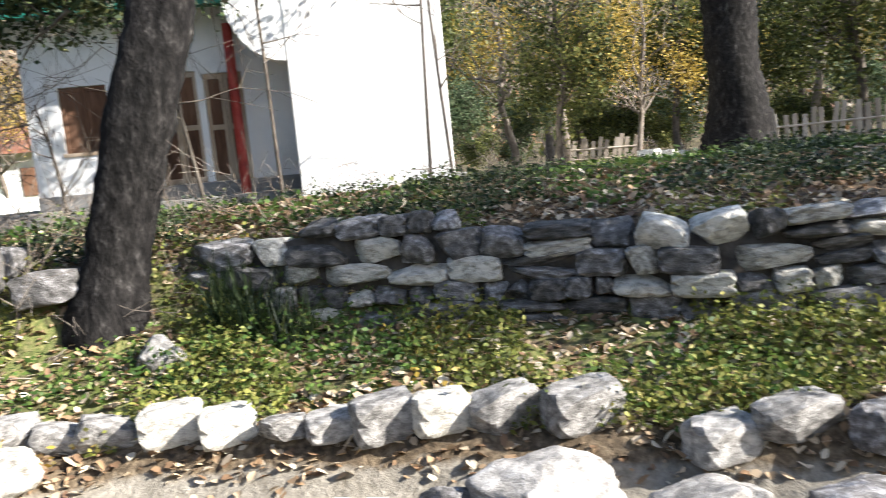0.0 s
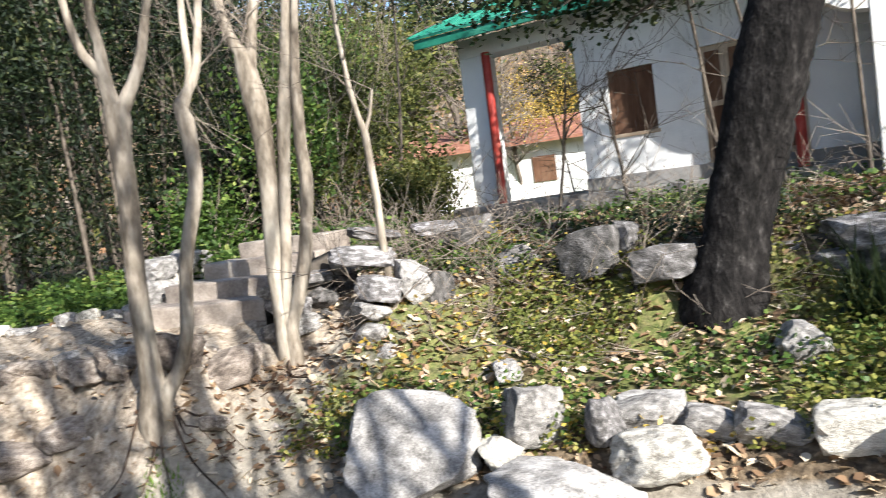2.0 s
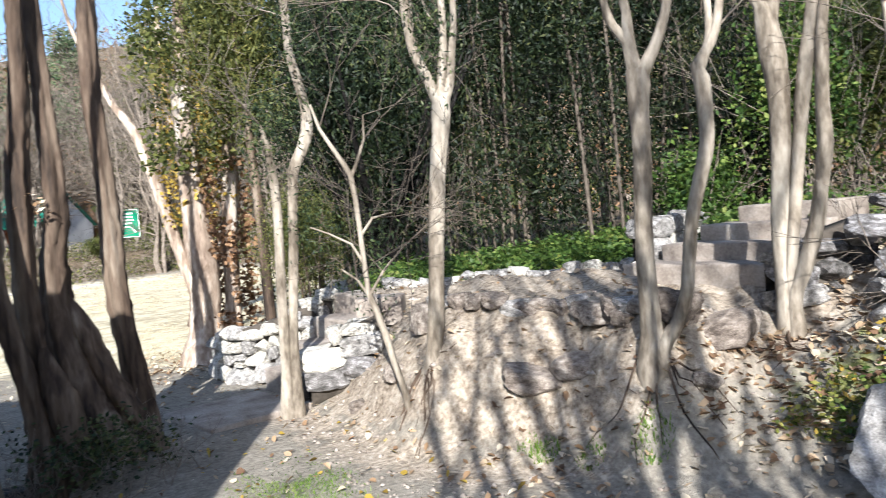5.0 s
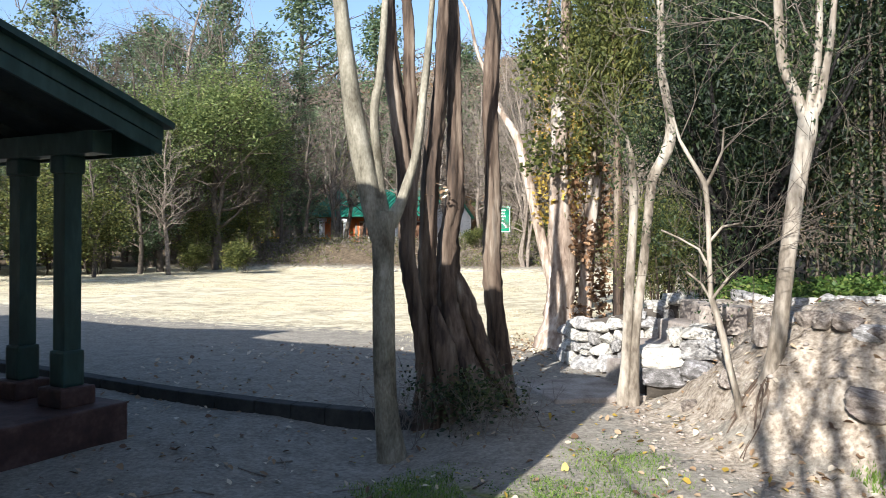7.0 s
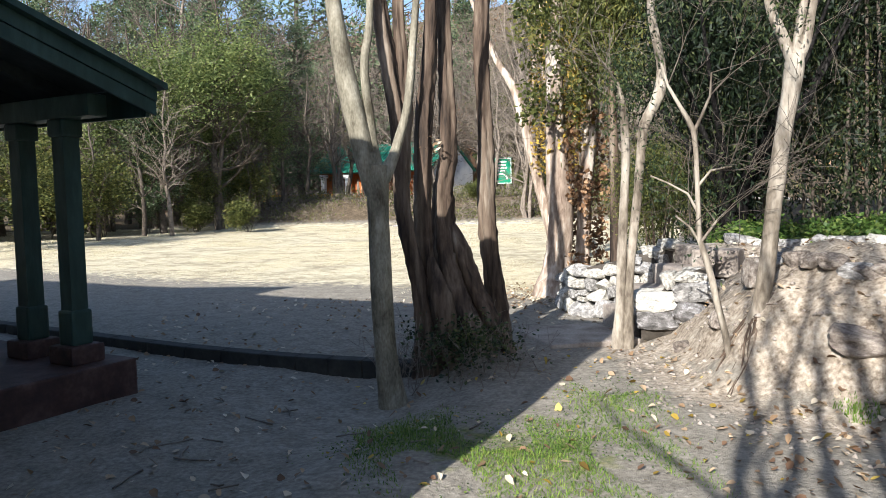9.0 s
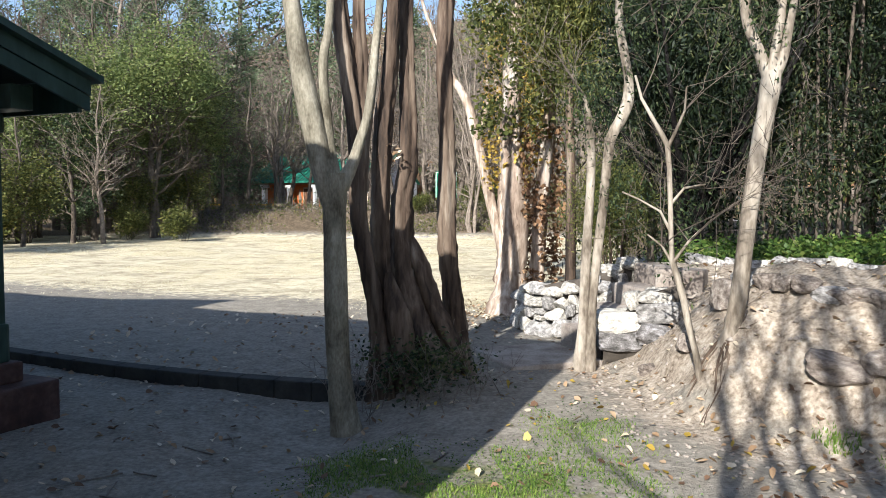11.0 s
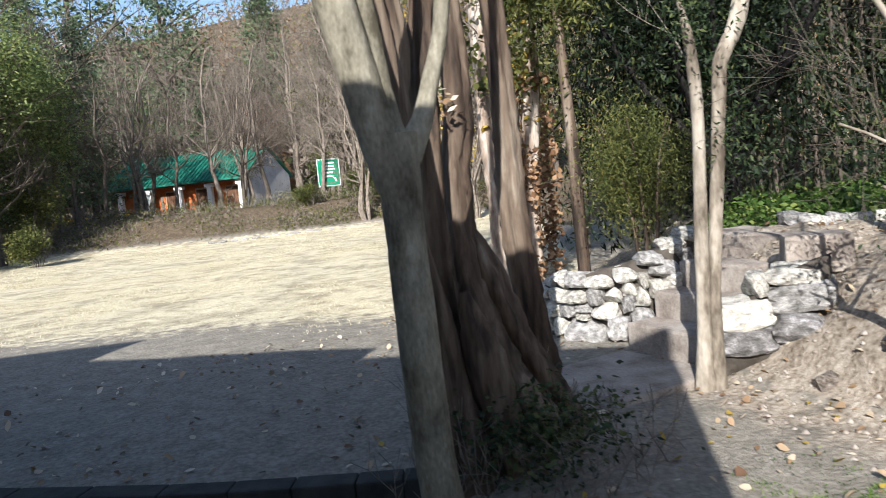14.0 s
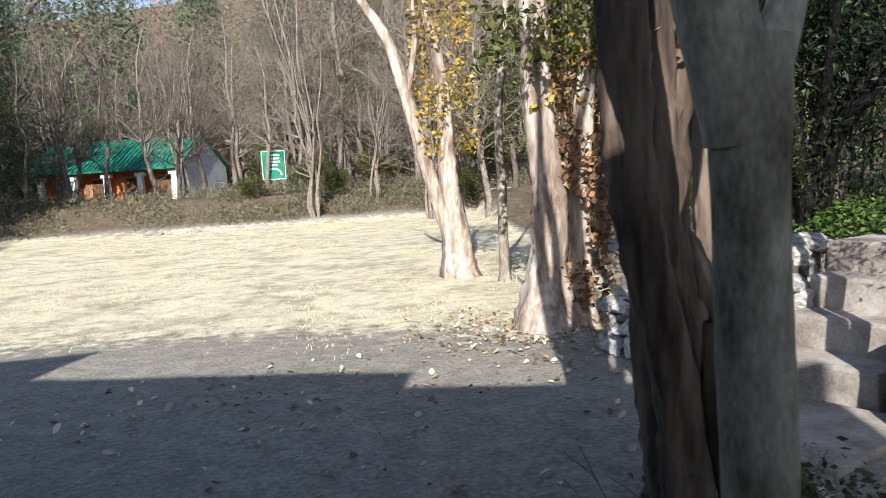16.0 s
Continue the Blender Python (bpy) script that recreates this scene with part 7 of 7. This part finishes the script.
for k in range(18):
    x, y, a, ln = g.uniform(-2.6, 0.2), g.uniform(2.2, 4.6), g.uniform(0, 6.28), g.uniform(0.1, 0.32)
    pts_ = [(x + ln * f * math.cos(a) + g.normal(0, 0.01), y + ln * f * math.sin(a) + g.normal(0, 0.01), hgt(x + ln * f * math.cos(a), y + ln * f * math.sin(a)) + 0.012, 0.006) for f in (0, 0.5, 1)]
    tagged(new("stick", mesh_of("stick", *tube(pts_, 5, 0.1, 0.1, k), TWIG)), "dry fallen stick on the yard earth", "stick", "sticks in the yard")
# ivy on the lawn trees
for x, y, z0, z1, rad, m, n, lab in ((STEMS_I[1][2][0], STEMS_I[1][2][1], 0.2, 2.8, 0.3, LEAF_BROWN, 2200, "dry brown ivy clinging to the trunk"), (STEMS_I[0][4][0], STEMS_I[0][4][1], 2.6, 5.0, 0.5, LEAF_OLIVE, 2600, "green ivy high on the trunk"), (1.25, 14.5, 2.0, 5.6, 0.45, LEAF_YELLOW, 2600, "yellowing ivy on the leaning tree"), (STEMS_I[0][3][0] + 0.2, STEMS_I[0][3][1], 2.2, 4.2, 0.3, LEAF_YELLOW, 700, "yellowing ivy among the trunks"), (1.1, 14.5, 4.8, 7.5, 0.7, LEAF_OLIVE, 2200, "green ivy high on the leaning tree")):
    iv = thing("ivy", x, y, z0, lab, "ivy", "ivy on the lawn trees")
    zc = g.uniform(z0, z1, n)
    a = g.uniform(0, 6.28, n)
    q_ = rad * g.uniform(0.6, 1.25, n)
    bunch = lump(zc * 3, a * 0.7, 2.2, 91) > -0.25
    crown_part(iv, np.stack([x + q_ * np.cos(a), y + q_ * np.sin(a), zc], 1)[bunch], 0.09, 0.07, m, g, "leaves", 0.6)

# low scrub on the bank before the orange house
sc = on_ground(60000, g, -18, 16, 37.6, 47)
sc = sc[(lump(sc[:, 0], sc[:, 1], 0.9, 95) > -0.35) & ((sc[:, 0] > -3) | (g.uniform(0, 1, len(sc)) < 0.45))]
sc[:, 2] += np.abs(g.normal(0, 0.3, len(sc)))
stuff("bank_scrub", "low olive scrub on the bank across the lawn", "scrub", leaves(sc[::2], 0.17, 0.06, g, 0.9), LEAF_OLIVE)
stuff("bank_scrub_dry", "dry grey scrub on the bank across the lawn", "scrub", leaves(sc[1::2], 0.32, 0.03, g, 1.2), TWIG)
# scrub on the far slopes
hh_, dd_ = g.uniform(-0.6, 2.4, 46000), g.uniform(60, 250, 46000)
hx_, hy_ = dd_ * np.sin(hh_), dd_ * np.cos(hh_)
hd_ = np.hypot(hx_, hy_)
far_pts = np.stack([hx_, hy_, height(hx_, hy_) + g.uniform(0.2, 6.5, 46000)], 1)
for nm, sel, m in (("far_scrub_brown", np.arange(46000) % 3 == 0, LEAF_BROWN), ("far_scrub_grey", np.arange(46000) % 3 == 1, TWIG), ("far_scrub_olive", np.arange(46000) % 3 == 2, LEAF_OLIVE)):
    keep = sel & (hd_ > 62) & ~((np.abs(hx_ + 9) < 16) & (hy_ < 80))
    stuff(nm, "leafless and olive woods on the far slope", "woods", leaves(far_pts[keep], 1.8, 0.5, g, 1.2), m)

# picket fences and pale stones on the terrace
def picket(x0, y0, x1, y1, n, hh, label, lean=0.0):
    fn = thing("picket_fence", x0, y0, hgt(x0, y0), label, "fence", "fences on the terrace")
    for k in range(n):
        f = k / (n - 1)
        x, y = x0 + (x1 - x0) * f, y0 + (y1 - y0) * f
        m = pose(x, y, hgt(x, y), 0, g.normal(lean, 4), math.degrees(math.atan2(y1 - y0, x1 - x0)))
        part("picket", block("picket", m, (-0.045, -0.012, -0.2), (0.045, 0.012, hh * g.uniform(0.85, 1.1)), WOOD_GREY, 0.004), fn)
    for zz in (0.25, 0.6):
        z0_, z1_ = hgt(x0, y0), hgt(x1, y1)
        part("rail", mesh_of("rail", *tube([(x0, y0, z0_ + hh * zz, 0.025), ((x0 + x1) / 2, (y0 + y1) / 2, (z0_ + z1_) / 2 + hh * zz, 0.025), (x1, y1, z1_ + hh * zz, 0.025)], 6, 0.5, 0.02), WOOD_GREY), fn)


picket(15.6, -6.2, 15.4, -7.6, 11, 0.62, "low leaning picket fence of grey wood", 8)
picket(15.0, -9.8, 12.5, -13.0, 26, 0.75, "grey weathered picket fence on the terrace")
r_ = np.random.default_rng(61)
for x, y, s in ((12.6, -6.75, 0.34), (12.5, -7.05, 0.3), (12.5, -7.3, 0.26)):
    ob = new("pale_stone", STONES[ROCK_WHITE.name][int(r_.integers(7))])
    ob.matrix_world = pose(x, y, hgt(x, y) + s * 0.3, 0, 0, g.uniform(0, 90)) @ Matrix.Diagonal((s * 1.3, s, s * 0.8, 1))
    tagged(ob, "whitewashed stone at the foot of a tree", "stone", "pale stones by the tree")
